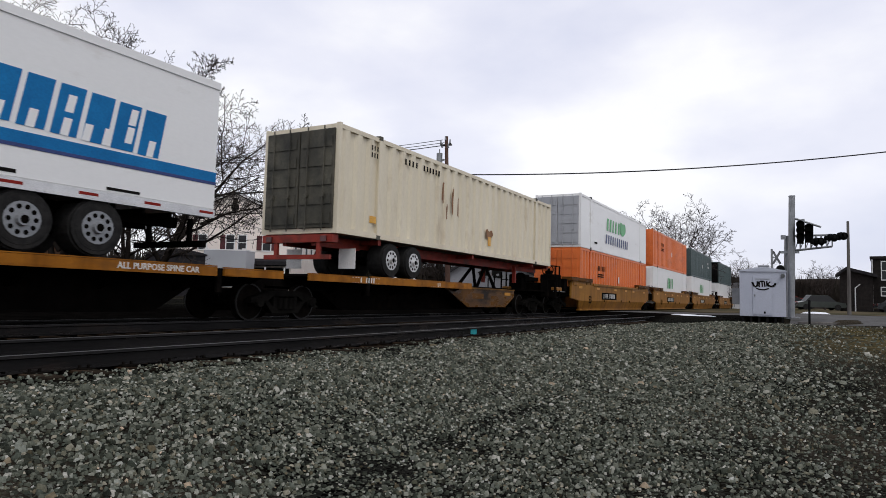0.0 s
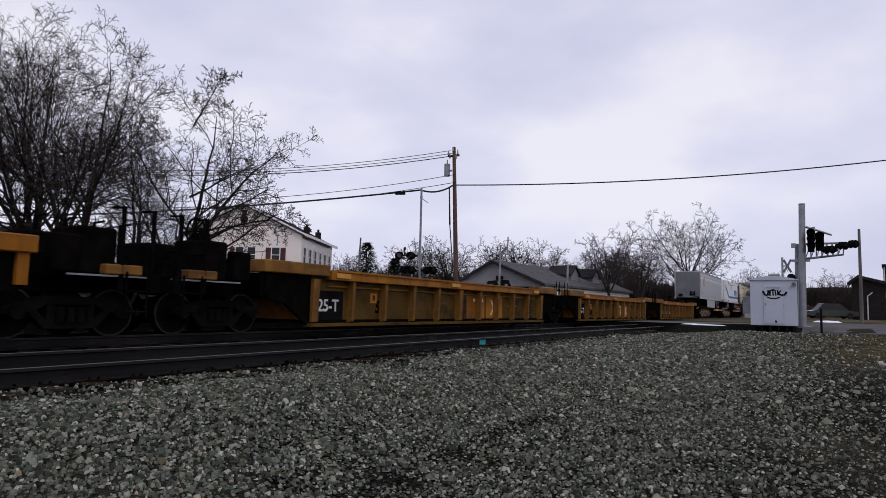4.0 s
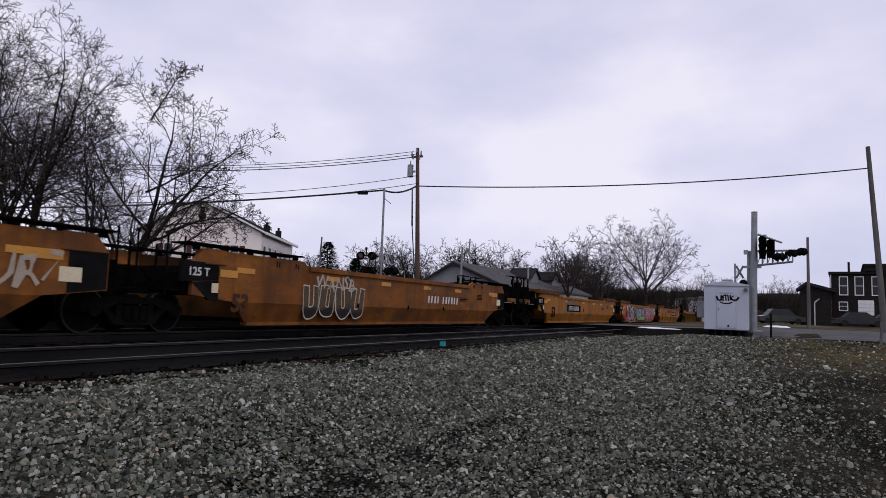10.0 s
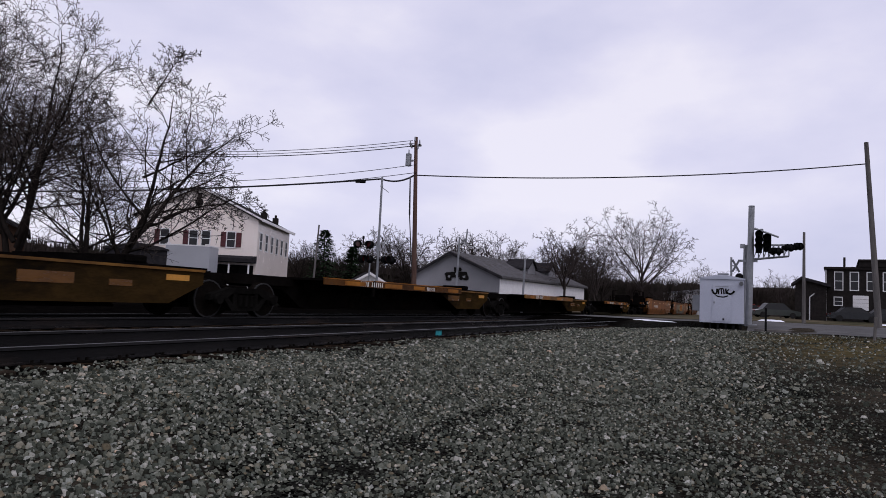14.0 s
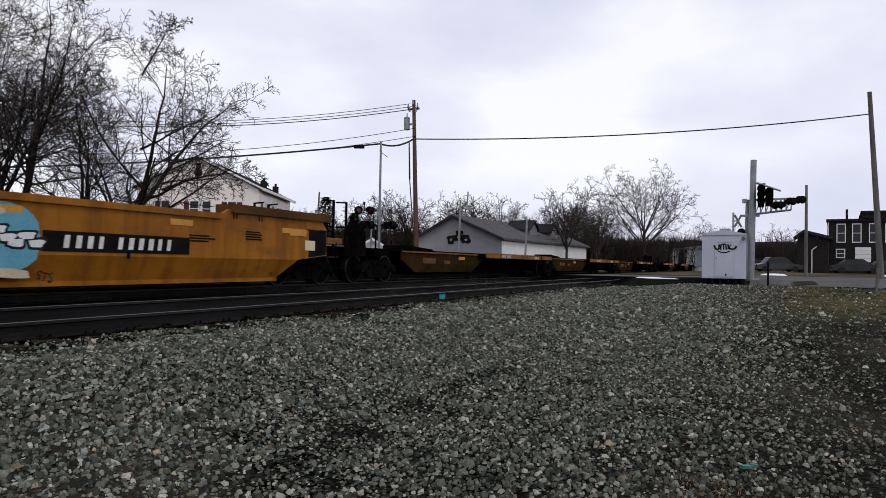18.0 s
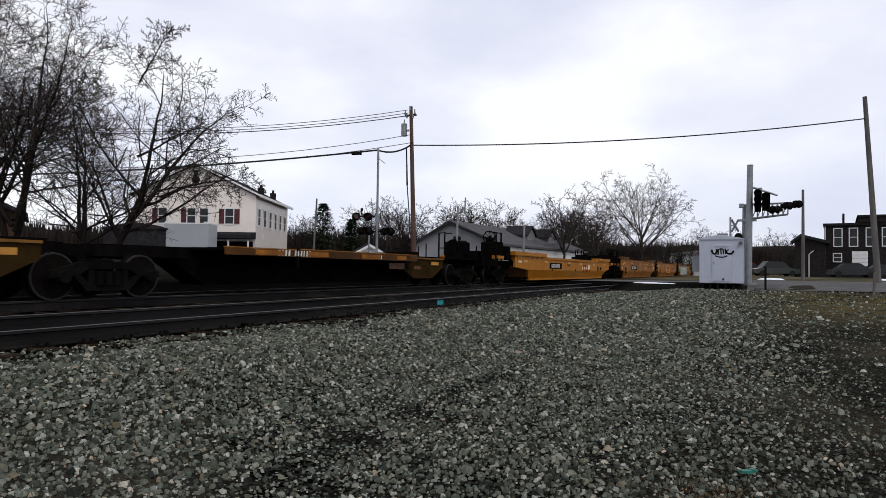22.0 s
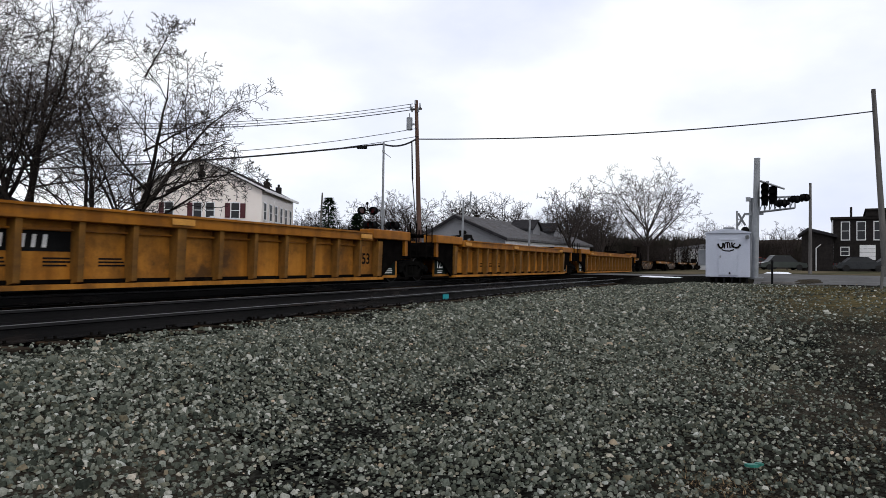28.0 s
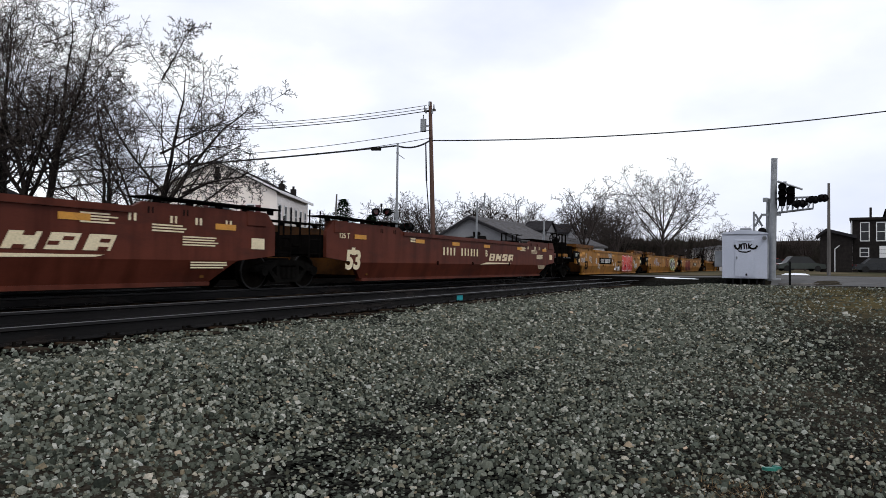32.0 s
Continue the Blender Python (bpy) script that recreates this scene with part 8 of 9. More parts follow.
def utility_pole(x, y, z0, top, lean, mat, label, gear=True, girth=0.17):
    c = thing("utility_pole", label, "utility pole", pose(x, y, z0), group="utility poles")
    h = top - z0
    lx, ly = lean
    fresh("pole", mat, c, lambda bm: tube(bm, (0, 0, 0), (lx, ly, h), girth, girth * 0.65, 12), "leaning weathered wooden pole")
    if gear:
        fresh("crossarm", GREY_WOOD, c, lambda bm: box(bm, lx - 0.35, lx + 0.35, ly - 0.06, ly + 0.06, h - 0.55, h - 0.45))
        fresh("insulator", GALVANISED, c, lambda bm: [tube(bm, (lx + a, ly - 0.1, h - 0.5 + b), (lx + a, ly - 0.1, h - 0.25 + b), 0.06, 0.03, 8) for a, b in ((-0.3, 0.05), (0.0, 0.25), (0.3, 0.05), (0.2, -0.2), (-0.2, -0.15))])
        fresh("transformer", GALVANISED, c, lambda bm: (tube(bm, (lx - 0.42, ly, h - 1.65), (lx - 0.42, ly, h - 0.95), 0.17, 0.17, 12), tube(bm, (lx - 0.42, ly, h - 0.95), (lx - 0.42, ly, h - 0.7), 0.04, 0.03, 6), box(bm, lx - 0.3, lx - 0.1, ly - 0.04, ly + 0.04, h - 1.4, h - 1.3)), "grey pole-mounted canister")
        fresh("cable_riser", WIRE, c, lambda bm: (tube(bm, (lx - 0.16, ly - 0.16, h - 2.4), (lx * 0.6 - 0.18, ly - 0.18, h - 4.5), 0.035, 0.05, 6), tube(bm, (lx * 0.6 - 0.18, ly - 0.18, h - 4.5), (-0.18, -0.18, h * 0.25), 0.03, 0.03, 6)))
    return c


utility_pole(-17.73, 32.5, 0.05, 9.81, (-0.28, -0.2), POLE_WOOD, "tall reddish wooden utility pole beyond the tracks", True, 0.15)
utility_pole(5.55, 42.9, 0.2, 10.47, (-0.62, -0.4), GREY_WOOD, "grey wooden utility pole leaning over the road", False)
utility_pole(2.32, 51.3, 0.2, 6.44, (0.0, 0.0), GREY_WOOD, "thin grey utility pole by the road", False, 0.12)
utility_pole(-34.0, 44.5, 0.1, 6.4, (0.25, 0.1), GREY_WOOD, "short grey pole with a lamp bracket", False, 0.10)
UP = (-18.0, 32.25)
cable("service_cable", [(UP[0], UP[1], 7.6), (4.93, 42.5, 9.25)], 0.035, "black cable sagging across the sky", 0.42, 30)
cable("main_cable", [(UP[0], UP[1], 7.58), (-19.11, 30.59, 7.12), (-39.92, 22.5, 5.70), (-59.9, 9.0, 5.7)], 0.05, "thick black cable sagging along the street", 0.22, 14)
lone("cable_splice", BLACK, lambda bm: box(bm, -0.28, 0.28, -0.09, 0.09, -0.12, 0.06, 0.02), "black splice case hanging on the thick cable", "splice case", m=pose(-20.2, 30.17, 6.98, 0, 0, 21))
for i, (a, end) in enumerate(((9.62, (-39.94, 22.43, 8.82)), (9.45, (-39.94, 22.44, 8.69)), (9.3, (-39.94, 22.44, 8.56)), (8.2, (-39.93, 22.48, 6.76)), (7.75, (-39.92, 22.49, 6.44)))):
    cable("line_wire", [(UP[0] - 0.2 + 0.1 * i, UP[1], a), end, (end[0] * 1.4, end[1] * 0.2, end[2] + 0.6)], 0.018 if i != 2 else 0.025, "thin overhead line wire", 0.74, 16, "overhead line wires")


def lamp_stub(x, y, z0, z1, name, label, top=None):
    c = thing(name, label, "post", pose(x, y, z0))
    h = z1 - z0
    fresh("post", GALVANISED, c, lambda bm: tube(bm, (0, 0, 0), (0.1, 0, h), 0.075, 0.06, 8))
    if top:
        fresh("bracket", GALVANISED, c, lambda bm: (tube(bm, (0.1, 0, h - 0.5), (0.5, 0.1, h - 0.1), 0.05, 0.04, 6), tube(bm, (0.5, 0.1, h - 0.5), (0.55, 0.1, h + 0.5), 0.05, 0.04, 6)))


lamp_stub(-16.9, 36.2, 0.0, 4.5, "lamp_post", "grey lamp post with a forked top", True)
lamp_stub(-13.3, 38.1, 0.0, 3.35, "gate_mast", "thin pale gate mast by the crossing")
lamp_stub(-29.5, 46.0, 0.0, 4.0, "short_post", "short weathered grey post beyond the tracks")


# ---- buildings ----
def louvred(h):
    """A louvred shutter as one stepped board."""
    n = int(h / 0.12)
    pts = [(0.0, h / 2), (0.0, -h / 2)]
    for i in range(n):
        z = -h / 2 + i * h / n
        pts += [(-0.055, z), (-0.03, z + h / n * 0.9)]
    return lambda bm: slab(bm, pts, "x", -0.24, 0.24)


def window_unit(parent, w, h, m, shutters="", frame_mat=None):
    win = part("window", made(("window_frame", w, h), frame_mat or TRIM_WHITE, lambda bm: (box(bm, -w / 2 - 0.09, w / 2 + 0.09, -0.06, 0.0, -h / 2 - 0.1, -h / 2), box(bm, -w / 2 - 0.09, w / 2 + 0.09, -0.05, 0.0, h / 2, h / 2 + 0.1), box(bm, -w / 2 - 0.09, -w / 2, -0.05, 0.0, -h / 2, h / 2), box(bm, w / 2, w / 2 + 0.09, -0.05, 0.0, -h / 2, h / 2), box(bm, -w / 2, w / 2, -0.04, 0.0, -0.03, 0.03))), parent, "white window frame", m)
    part("pane", made(("pane", w, h), GLASS_DARK, lambda bm: box(bm, -w / 2, w / 2, -0.02, 0.0, -h / 2, h / 2)), win, "dark glass pane")
    for s, c in ((-1, "l"), (1, "r")):
        if c in shutters:
            part("shutter", made(("shutter", h), SHUTTER, louvred(h)), win, "maroon louvred shutter", pose(s * (w / 2 + 0.34), 0, 0))
    return win


def white_house():
    """The cream clapboard house beyond the tracks: gable end forward, long side wall receding."""
    c = thing("house", "cream clapboard house with maroon shutters and dark roof", "house", pose(-46.74, 43.7, 0.0, 0, 0, 26.4))
    w, d, e, r = 5.55, 12.4, 7.2, 9.85

    def walls(bm):
        slab(bm, ((-w, -0.3), (w, -0.3), (w, e), (0, r), (-w, e)), "y", 0.0, d)
    body = fresh("wall", SIDING, c, walls)

    def laps2(bm):
        for i in range(34):
            z = 0.1 + i * 0.27
            half = w if z < e else w * (r - z) / (r - e)
            if half > 0.3:
                box(bm, -half, half, -0.008, 0.0, z, z + 0.02)
            if z < e:
                box(bm, w, w + 0.008, 0.0, d, z, z + 0.02)
    tagged(fresh("clapboard", SIDING, c, laps2), kind="stuff")
    for s in (1, -1):
        fresh("roof", SHINGLE, c, lambda bm: slab(bm, ((0, r), (s * (w + 0.45), e - 0.22), (s * (w + 0.45), e - 0.05), (0, r + 0.2)), "y", -0.35, d + 0.35), "dark shingle roof slope")
        fresh("barge_board", TRIM_WHITE, c, lambda bm: slab(bm, ((0, r + 0.02), (s * (w + 0.47), e - 0.20), (s * (w + 0.47), e - 0.03), (0, r + 0.22)), "y", -0.42, -0.352), "white barge board")
        # black strip paints the shadow line below the barge board
        fresh("frieze_board", BLACK, c, lambda bm: slab(bm, ((0, r - 0.08), (s * (w + 0.40), e - 0.30), (s * (w + 0.40), e - 0.225), (0, r - 0.004)), "y", -0.34, -0.30), "dark shadow board under the eaves")
        fresh("gutter", TRIM_WHITE, c, lambda bm: box(bm, min(s * (w + 0.40), s * (w + 0.55)), max(s * (w + 0.40), s * (w + 0.55)), -0.35, d + 0.35, e - 0.26, e - 0.02), "white gutter")
    for x, sh in ((-2.92, "l"), (-0.3, "l"), (0.84, ""), (3.15, "lr")):
        window_unit(c, 0.72, 1.35, pose(x, -0.02, 5.18), sh)
    for i in range(6):
        window_unit(c, 0.80, 1.5, pose(w + 0.02, 1.0 + 2.0 * i, 5.2, 0, 0, 90), "")
    for i in range(6):
        window_unit(c, 0.80, 1.5, pose(w + 0.02, 1.0 + 2.0 * i, 1.3, 0, 0, 90), "")
    fresh("gable_vent", BLACK, c, lambda bm: (tube(bm, (0, -0.06, r - 1.35), (0, 0, r - 1.35), 0.38, 0.38, 14), box(bm, -0.22, 0.22, -0.05, 0, r - 0.98, r - 0.5)), "round dark gable vent")
    for y in (3.0, 7.5):
        fresh("chimney", BRICK_DARK, c, lambda bm: (box(bm, w - 0.7, w - 0.2, y, y + 0.5, e - 0.3, e + 1.0), tube(bm, (w - 0.45, y + 0.25, e + 1.0), (w - 0.45, y + 0.25, e + 1.3), 0.12, 0.12, 8)), "dark chimney pipe")
    fresh("porch_roof", SHINGLE, c, lambda bm: slab(bm, ((0, 3.75), (-1.9, 3.45), (-1.9, 3.1), (0, 3.1)), "x", 1.35, w + 0.05), "dark porch roof")
    # black panel on the wall in place of the porch's shade
    fresh("porch_shade", BLACK, c, lambda bm: box(bm, 1.75, w - 0.2, -0.06, 0.0, 0.2, 2.9), "dark shopfront opening")
    fresh("porch_post", TRIM_WHITE, c, lambda bm: [box(bm, x, x + 0.12, -1.8, -1.68, 0.0, 2.9) for x in (1.7, 3.6, w - 0.2)])
    lone("street_lamp", BLACK, lambda bm: (tube(bm, (-4.4, -1.5, 0), (-4.4, -1.5, 3.3), 0.05, 0.04, 8), tube(bm, (-4.4, -1.5, 3.3), (-4.4, -1.5, 3.75), 0.14, 0.22, 8), tube(bm, (-4.4, -1.5, 3.75), (-4.4, -1.5, 4.0), 0.24, 0.03, 8)), "black iron street lamp before the cream house", "street lamp", m=c.matrix_world.copy())


white_house()


def gabled(name, x, y, turn, w, d, e, r, wall, roof, label, category="building", ridge=0.0, barge=None):
    c = thing(name, label, category, pose(x, y, 0, 0, 0, turn))
    fresh("wall", wall, c, lambda bm: slab(bm, ((-w, -0.3), (w, -0.3), (w, e), (ridge, r), (-w, e)), "y", 0, d))
    for s in (1, -1):
        fresh("roof", roof, c, lambda bm: slab(bm, ((ridge, r), (s * (w + 0.4), e - 0.2), (s * (w + 0.4), e), (ridge, r + 0.2)), "y", -0.35, d + 0.35))
        fresh("barge_board", barge or (SHINGLE if wall is SIDING_GREY else TRIM_WHITE), c, lambda bm: slab(bm, ((ridge, r - 0.12), (s * (w + 0.4), e - 0.32), (s * (w + 0.4), e - 0.05), (ridge, r + 0.12)), "y", -0.42, -0.36))
    return c


def box_shed(name, x, y, turn, w, d, h, mat, roof_mat, label, pitch=0.0):
    c = thing(name, label, "shed", pose(x, y, 0, 0, 0, turn))
    fresh("wall", mat, c, lambda bm: box(bm, -w, w, 0, d, -0.2, h, 0.02))
    fresh("roof", roof_mat, c, lambda bm: slab(bm, ((-w - 0.15, h), (w + 0.15, h), (w + 0.15, h + 0.1), (0, h + 0.1 + pitch), (-w - 0.15, h + 0.1)), "y", -0.15, d + 0.15))
    return c


box_shed("grey_shed", -47.0, 37.6, 26.4, 2.6, 3.5, 3.6, SHINGLE, SHINGLE, "low dark grey shed with a shallow roof", 0.5)


gabled("brown_building", -46.5, 24.0, 58, 3.4, 9, 4.0, 5.6, material("brown_stained_boards", (0.040, 0.024, 0.017), (0.075, 0.045, 0.030), 0.85, 0, 1, 20, 0.1, (1, 1, 0.2)), SHINGLE, "low dark brown boarded building behind the trees", barge=SHINGLE)


def box_truck():
    c = thing("parked_box_van", "pale grey box van parked before the house", "van", pose(-43.2, 39.5, 0.1, 0, 0, 26.4))
    fresh("body", GREY_PANEL, c, lambda bm: box(bm, -1.85, 1.85, 0, 2.2, 0.9, 4.05, 0.05))
    fresh("roof_rail", TRIM_WHITE, c, lambda bm: box(bm, -1.88, 1.88, -0.02, 2.22, 4.0, 4.1))
    fresh("marker_lamp", TRIM_WHITE, c, lambda bm: [box(bm, a - 0.15, a + 0.15, -0.03, 0.1, 4.08, 4.20) for a in (-1.6, 1.6)])
    for x in (-1.3, 1.3):
        fresh("wheel", RUBBER, c, lambda bm: tube(bm, (x, -0.02, 0.4), (x, 0.25, 0.4), 0.42, 0.42, 16))


box_truck()


def barn():
    c = gabled("grey_shop_building", -26.1, 55.9, -4, 4.5, 24, 3.0, 5.05, SIDING_GREY, SHINGLE_GREY, "long grey gabled shop with a black emblem on its gable", ridge=-0.6)
    def emblem(bm):
        for a, b, w, h, s in ((0.0, 3.05, 2.0, 0.6, 1), (-0.75, 2.85, 0.8, 0.75, 2), (0.85, 2.85, 0.8, 0.75, 3), (0.1, 3.5, 0.7, 0.5, 4)):
            slab(bm, blob_outline(a + 0.0, b, w, h, s, 16, 0.25), "y", -0.05 - 0.004 * s, 0.0)
    fresh("emblem", BLACK_INK, c, emblem, "black emblem on the gable")
    fresh("emblem_lines", SIDING_GREY, c, lambda bm: [slab(bm, blob_outline(a, b, 0.28, 0.22, i, 12, 0.2), "y", -0.072, -0.05) for i, (a, b) in enumerate(((-0.75, 2.85), (0.85, 2.85), (0.05, 3.1)))])
    for y in (11, 17):
        fresh("dormer", SIDING_GREY, c, lambda bm: slab(bm, ((y - 1.0, 3.7), (y + 1.0, 3.7), (y + 1.0, 4.5), (y, 5.2), (y - 1.0, 4.5)), "x", 0.4, 3.0), "small grey dormer")
        fresh("dormer_roof", SHINGLE, c, lambda bm: slab(bm, ((y - 1.3, 4.2), (y, 5.2), (y + 1.3, 4.2), (y + 1.3, 4.38), (y, 5.38), (y - 1.3, 4.38)), "x", 0.3, 3.2))
    fresh("side_board", TRIM_WHITE, c, lambda bm: box(bm, 4.5, 4.55, 0.0, 24, 1.2, 2.75), "white side boarding")
    fresh("awning", SHINGLE, c, lambda bm: box(bm, -4.4, 4.4, -0.9, 0.0, 1.35, 1.5))


barn()
gabled("small_white_house", -33.2, 52.0, 40, 2.3, 6, 1.4, 2.75, TRIM_WHITE, SHINGLE, "small white gabled house far beyond the tracks", "house")
box_shed("low_white_wall", -30.6, 53.0, 26, 2.6, 3, 1.5, TRIM_WHITE, TRIM_WHITE, "low white flat building far beyond the tracks")
gabled("grey_house", -30.3, 62.0, 26, 2.9, 8, 2.0, 4.6, SIDING_GREY, SHINGLE_GREY, "pale grey house with a dark roof", "house")
box_shed("red_roof_shed", -26.4, 57.5, 26, 2.6, 4, 0.9, SHINGLE_RED, SHINGLE_RED, "low shed with a rusty red roof", 1.0)
box_shed("pale_far_building", -10.5, 120.0, 5, 5.5, 8, 3.6, TRIM_WHITE, SIDING_GREY, "pale low building far along the track", 0.7)


def brick_house():
    c = thing("brick_building", "dark two-storey brick building with a flat roof and pale windows", "building", pose(6.05, 86.8, 0.3, 0, 0, -5))
    w, d = 12.0, 12
    fresh("wall", BRICK_DARK, c, lambda bm: box(bm, 0, w, 0, d, -0.4, 6.0))
    fresh("cornice", BRICK_DARK, c, lambda bm: (box(bm, -0.12, w + 0.2, -0.25, d, 5.85, 6.15, 0.03), box(bm, 3.3, w + 0.2, -0.35, d, 6.15, 6.75, 0.03), box(bm, 3.2, w + 0.3, -0.5, d, 6.75, 7.0, 0.03)), "dark cornice")
    for x, z, h in ((1.35, 4.55, 1.95), (2.85, 4.55, 1.95), (4.45, 4.55, 1.95), (5.95, 4.55, 1.95), (7.6, 4.55, 1.95), (1.3, 2.25, 0.85), (9.2, 4.55, 1.95)):
        window_unit(c, 0.72, h, pose(x, -0.02, z))
    fresh("loading_door", TRIM_WHITE, c, lambda bm: [box(bm, 2.7, 4.2, -0.06, 0.0, 1.3 + 0.42 * i, 1.7 + 0.42 * i, 0.01) for i in range(4)], "white panelled loading door")
    fresh("chimney", BRICK_DARK, c, lambda bm: tube(bm, (1.9, 2, 6.0), (1.9, 2, 7.4), 0.12, 0.12, 8))
    fresh("downpipe", WATER_PIPE, c, lambda bm: tube(bm, (0.1, -0.1, 0), (0.1, -0.1, 5.8), 0.06, 0.06, 6))


brick_house()
GB = gabled("brick_annex", 4.40, 82.6, -4, 1.5, 4, 4.25, 4.85, BRICK_DARK, SHINGLE, "dark gabled brick annex with a white downpipe", ridge=-0.9, barge=SHINGLE)
fresh("downpipe", WATER_PIPE, GB, lambda bm: (tube(bm, (-0.1, -0.1, 0), (-0.1, -0.1, 2.8), 0.06, 0.06, 6), tube(bm, (-0.1, -0.1, 2.8), (0.35, -0.1, 3.2), 0.06, 0.06, 6)))


def parked_car(x, y, turn, mat, label, L=4.4, h=1.45, cab=(0.22, 0.80)):
    c = thing("parked_car", label, "car", pose(x, y, ground_z(x, y) + 0.04, 0, 0, turn), group="parked cars")
    a, b = -L / 2, L / 2
    fresh("body", mat, c, lambda bm: slab(bm, ((a, 0.35), (a + 0.05, 0.75), (a + L * cab[0] - 0.3, 0.9), (b - L * 0.25, 0.92), (b - 0.1, 0.78), (b, 0.4), (b - 0.15, 0.28), (a + 0.15, 0.28)), "y", -0.86, 0.86))
    fresh("cabin", GLASS_DARK, c, lambda bm: slab(bm, ((a + L * cab[0] - 0.25, 0.88), (a + L * cab[0] + 0.35, h - 0.05), (a + L * cab[1] - 0.75, h - 0.05), (a + L * cab[1], 0.9)), "y", -0.74, 0.74))
    fresh("roof", mat, c, lambda bm: slab(bm, ((a + L * cab[0] + 0.3, h - 0.06), (a + L * cab[0] + 0.45, h), (a + L * cab[1] - 0.85, h), (a + L * cab[1] - 0.7, h - 0.06)), "y", -0.76, 0.76))
    for px in (a + L * 0.18, b - L * 0.18):
        for s in (1, -1):
            fresh("wheel", RUBBER, c, lambda bm: tube(bm, (px, s * 0.72, 0.32), (px, s * 0.9, 0.32), 0.32, 0.32, 14))
    fresh("tail_lamp", LENS_RED, c, lambda bm: [box(bm, a - 0.02, a + 0.04, s * 0.7 - 0.12, s * 0.7 + 0.12, 0.62, 0.8) for s in (1, -1)])
    return c


parked_car(7.8, 77, 8, CAR_DARK, "dark parked car before the brick building")
parked_car(10.8, 78, 6, CAR_DARK, "dark green parked estate car by the brick building", 4.8, 1.4)
parked_car(0.9, 82, 20, CAR_GREEN, "grey-green parked pickup by the road", 4.9, 1.6)
parked_car(-1.8, 88, 8, CAR_RED, "red parked car beyond the crossing")
parked_car(-2.6, 96, 4, CAR_WHITE, "white parked van beyond the crossing", 5.0, 1.9)
parked_car(-1.2, 102, 4, CAR_RED, "dull red parked car far beyond the crossing")


def stake(x, y, h, label, mat=GREY_WOOD, tilt=0.0):
    lone("marker_stake", mat, lambda bm: (box(bm, -0.04, 0.04, -0.04, 0.04, -0.1, h, 0.006), box(bm, -0.045, 0.045, -0.045, 0.045, h - 0.12, h - 0.06)), label, "post", m=pose(x, y, ground_z(x, y), 0, tilt, 12))


stake(0.0, 33.2, 1.15, "thin dark post beside the signal house", BLACK)
stake(3.55, 28.5, 0.85, "weathered grey stake in the grass verge", GREY_WOOD, 3)
lone("low_timber", GREY_WOOD, lambda bm: box(bm, -1.0, 1.0, -0.1, 0.1, 0, 0.16, 0.02), "low dark timber lying by the signal house", "timber", m=pose(0.5, 33.8, ground_z(0.5, 33.8), 0, 0, 20))


def patch(name, mat, x, y, w, d, seed, label, category, lift=0.05, z=None):
    def b(bm):
        o = blob_outline(0, 0, w, d, seed, 26, 0.35)
        cz = bm.verts.new((0, 0, lift))
        ring = [bm.verts.new((px, py, 0.0)) for px, py in o]
        mid = [bm.verts.new((px * 0.7, py * 0.7, lift * 0.8)) for px, py in o]
        for i in range(len(o)):
            j = (i + 1) % len(o)
            bm.faces.new((ring[i], ring[j], mid[j], mid[i]))
            bm.faces.new((mid[i], mid[j], cz))
    lone(name, mat, b, label, category, m=pose(x, y, (ground_z(x, y) if z is None else z) + 0.01), smooth=True)


patch("snow_patch", SNOW, -5.0, 36.2, 1.3, 0.5, 3, "patch of old melting snow", "snow")
patch("snow_patch", SNOW, -5.9, 37.2, 1.2, 0.5, 4, "patch of old melting snow", "snow")
patch("snow_patch", SNOW, 0.4, 55.5, 1.6, 0.7, 5, "low heap of old snow by the road", "snow", 0.14)
patch("snow_patch", SNOW, 9.5, 62.0, 3.5, 1.0, 6, "low heap of old snow by the road", "snow", 0.14)


def snow_bank(y0, y1, seed, label):
    """A thin uneven ridge of old snow along the far edge of the track bed."""
    def b(bm):
        n = int((y1 - y0) / 0.35)
        rows = []
        for i in range(n + 1):
            y = y0 + (y1 - y0) * i / n
            h = max(0.01, 0.06 + 0.08 * noise.noise((y * 0.9, seed, 0)) + 0.05 * noise.noise((y * 3, seed, 2))) * min(1, i / 3, (n - i) / 3)
            x = -15.6 + 0.15 * noise.noise((y * 0.5, seed, 5))
            rows.append([bm.verts.new(p) for p in ((x + 0.4, y, -0.32), (x + 0.15, y, -0.24 + h * 0.8), (x - 0.15, y, -0.24 + h), (x - 0.6, y, -0.32))])
        for p, q in zip(rows, rows[1:]):
            for j in range(3):
                bm.faces.new((p[j], p[j + 1], q[j + 1], q[j]))
    lone("snow_bank", DIRTY_SNOW, b, label, "snow", smooth=True)


snow_bank(4.0, 13.5, 1, "thin ridge of old snow beyond the far track")
snow_bank(14.5, 19.0, 2, "thin ridge of old snow beyond the far track")
snow_bank(20.0, 34.0, 3, "thin ridge of old snow beyond the far track")

lone("paint_mark", TEAL, lambda bm: box(bm, 0, 0.004, -0.16, 0.16, -0.15, -0.02), "teal paint mark on the rail's web", "paint mark", m=pose(-6.9675 + 0.012, 14.05, NEAR_Z))
lone("plastic_scrap", SCRAP_GREEN, lambda bm: (slab(bm, blob_outline(0, 0, 0.10, 0.035, 2, 12, 0.3), "z", 0, 0.02), slab(bm, blob_outline(0.05, 0.02, 0.05, 0.03, 5, 10, 0.3), "z", 0.008, 0.025)), "small green plastic scrap on the gravel", "litter", m=pose(-0.12, 5.1, ground_z(-0.12, 5.1) + 0.04, 0, 0, 20))


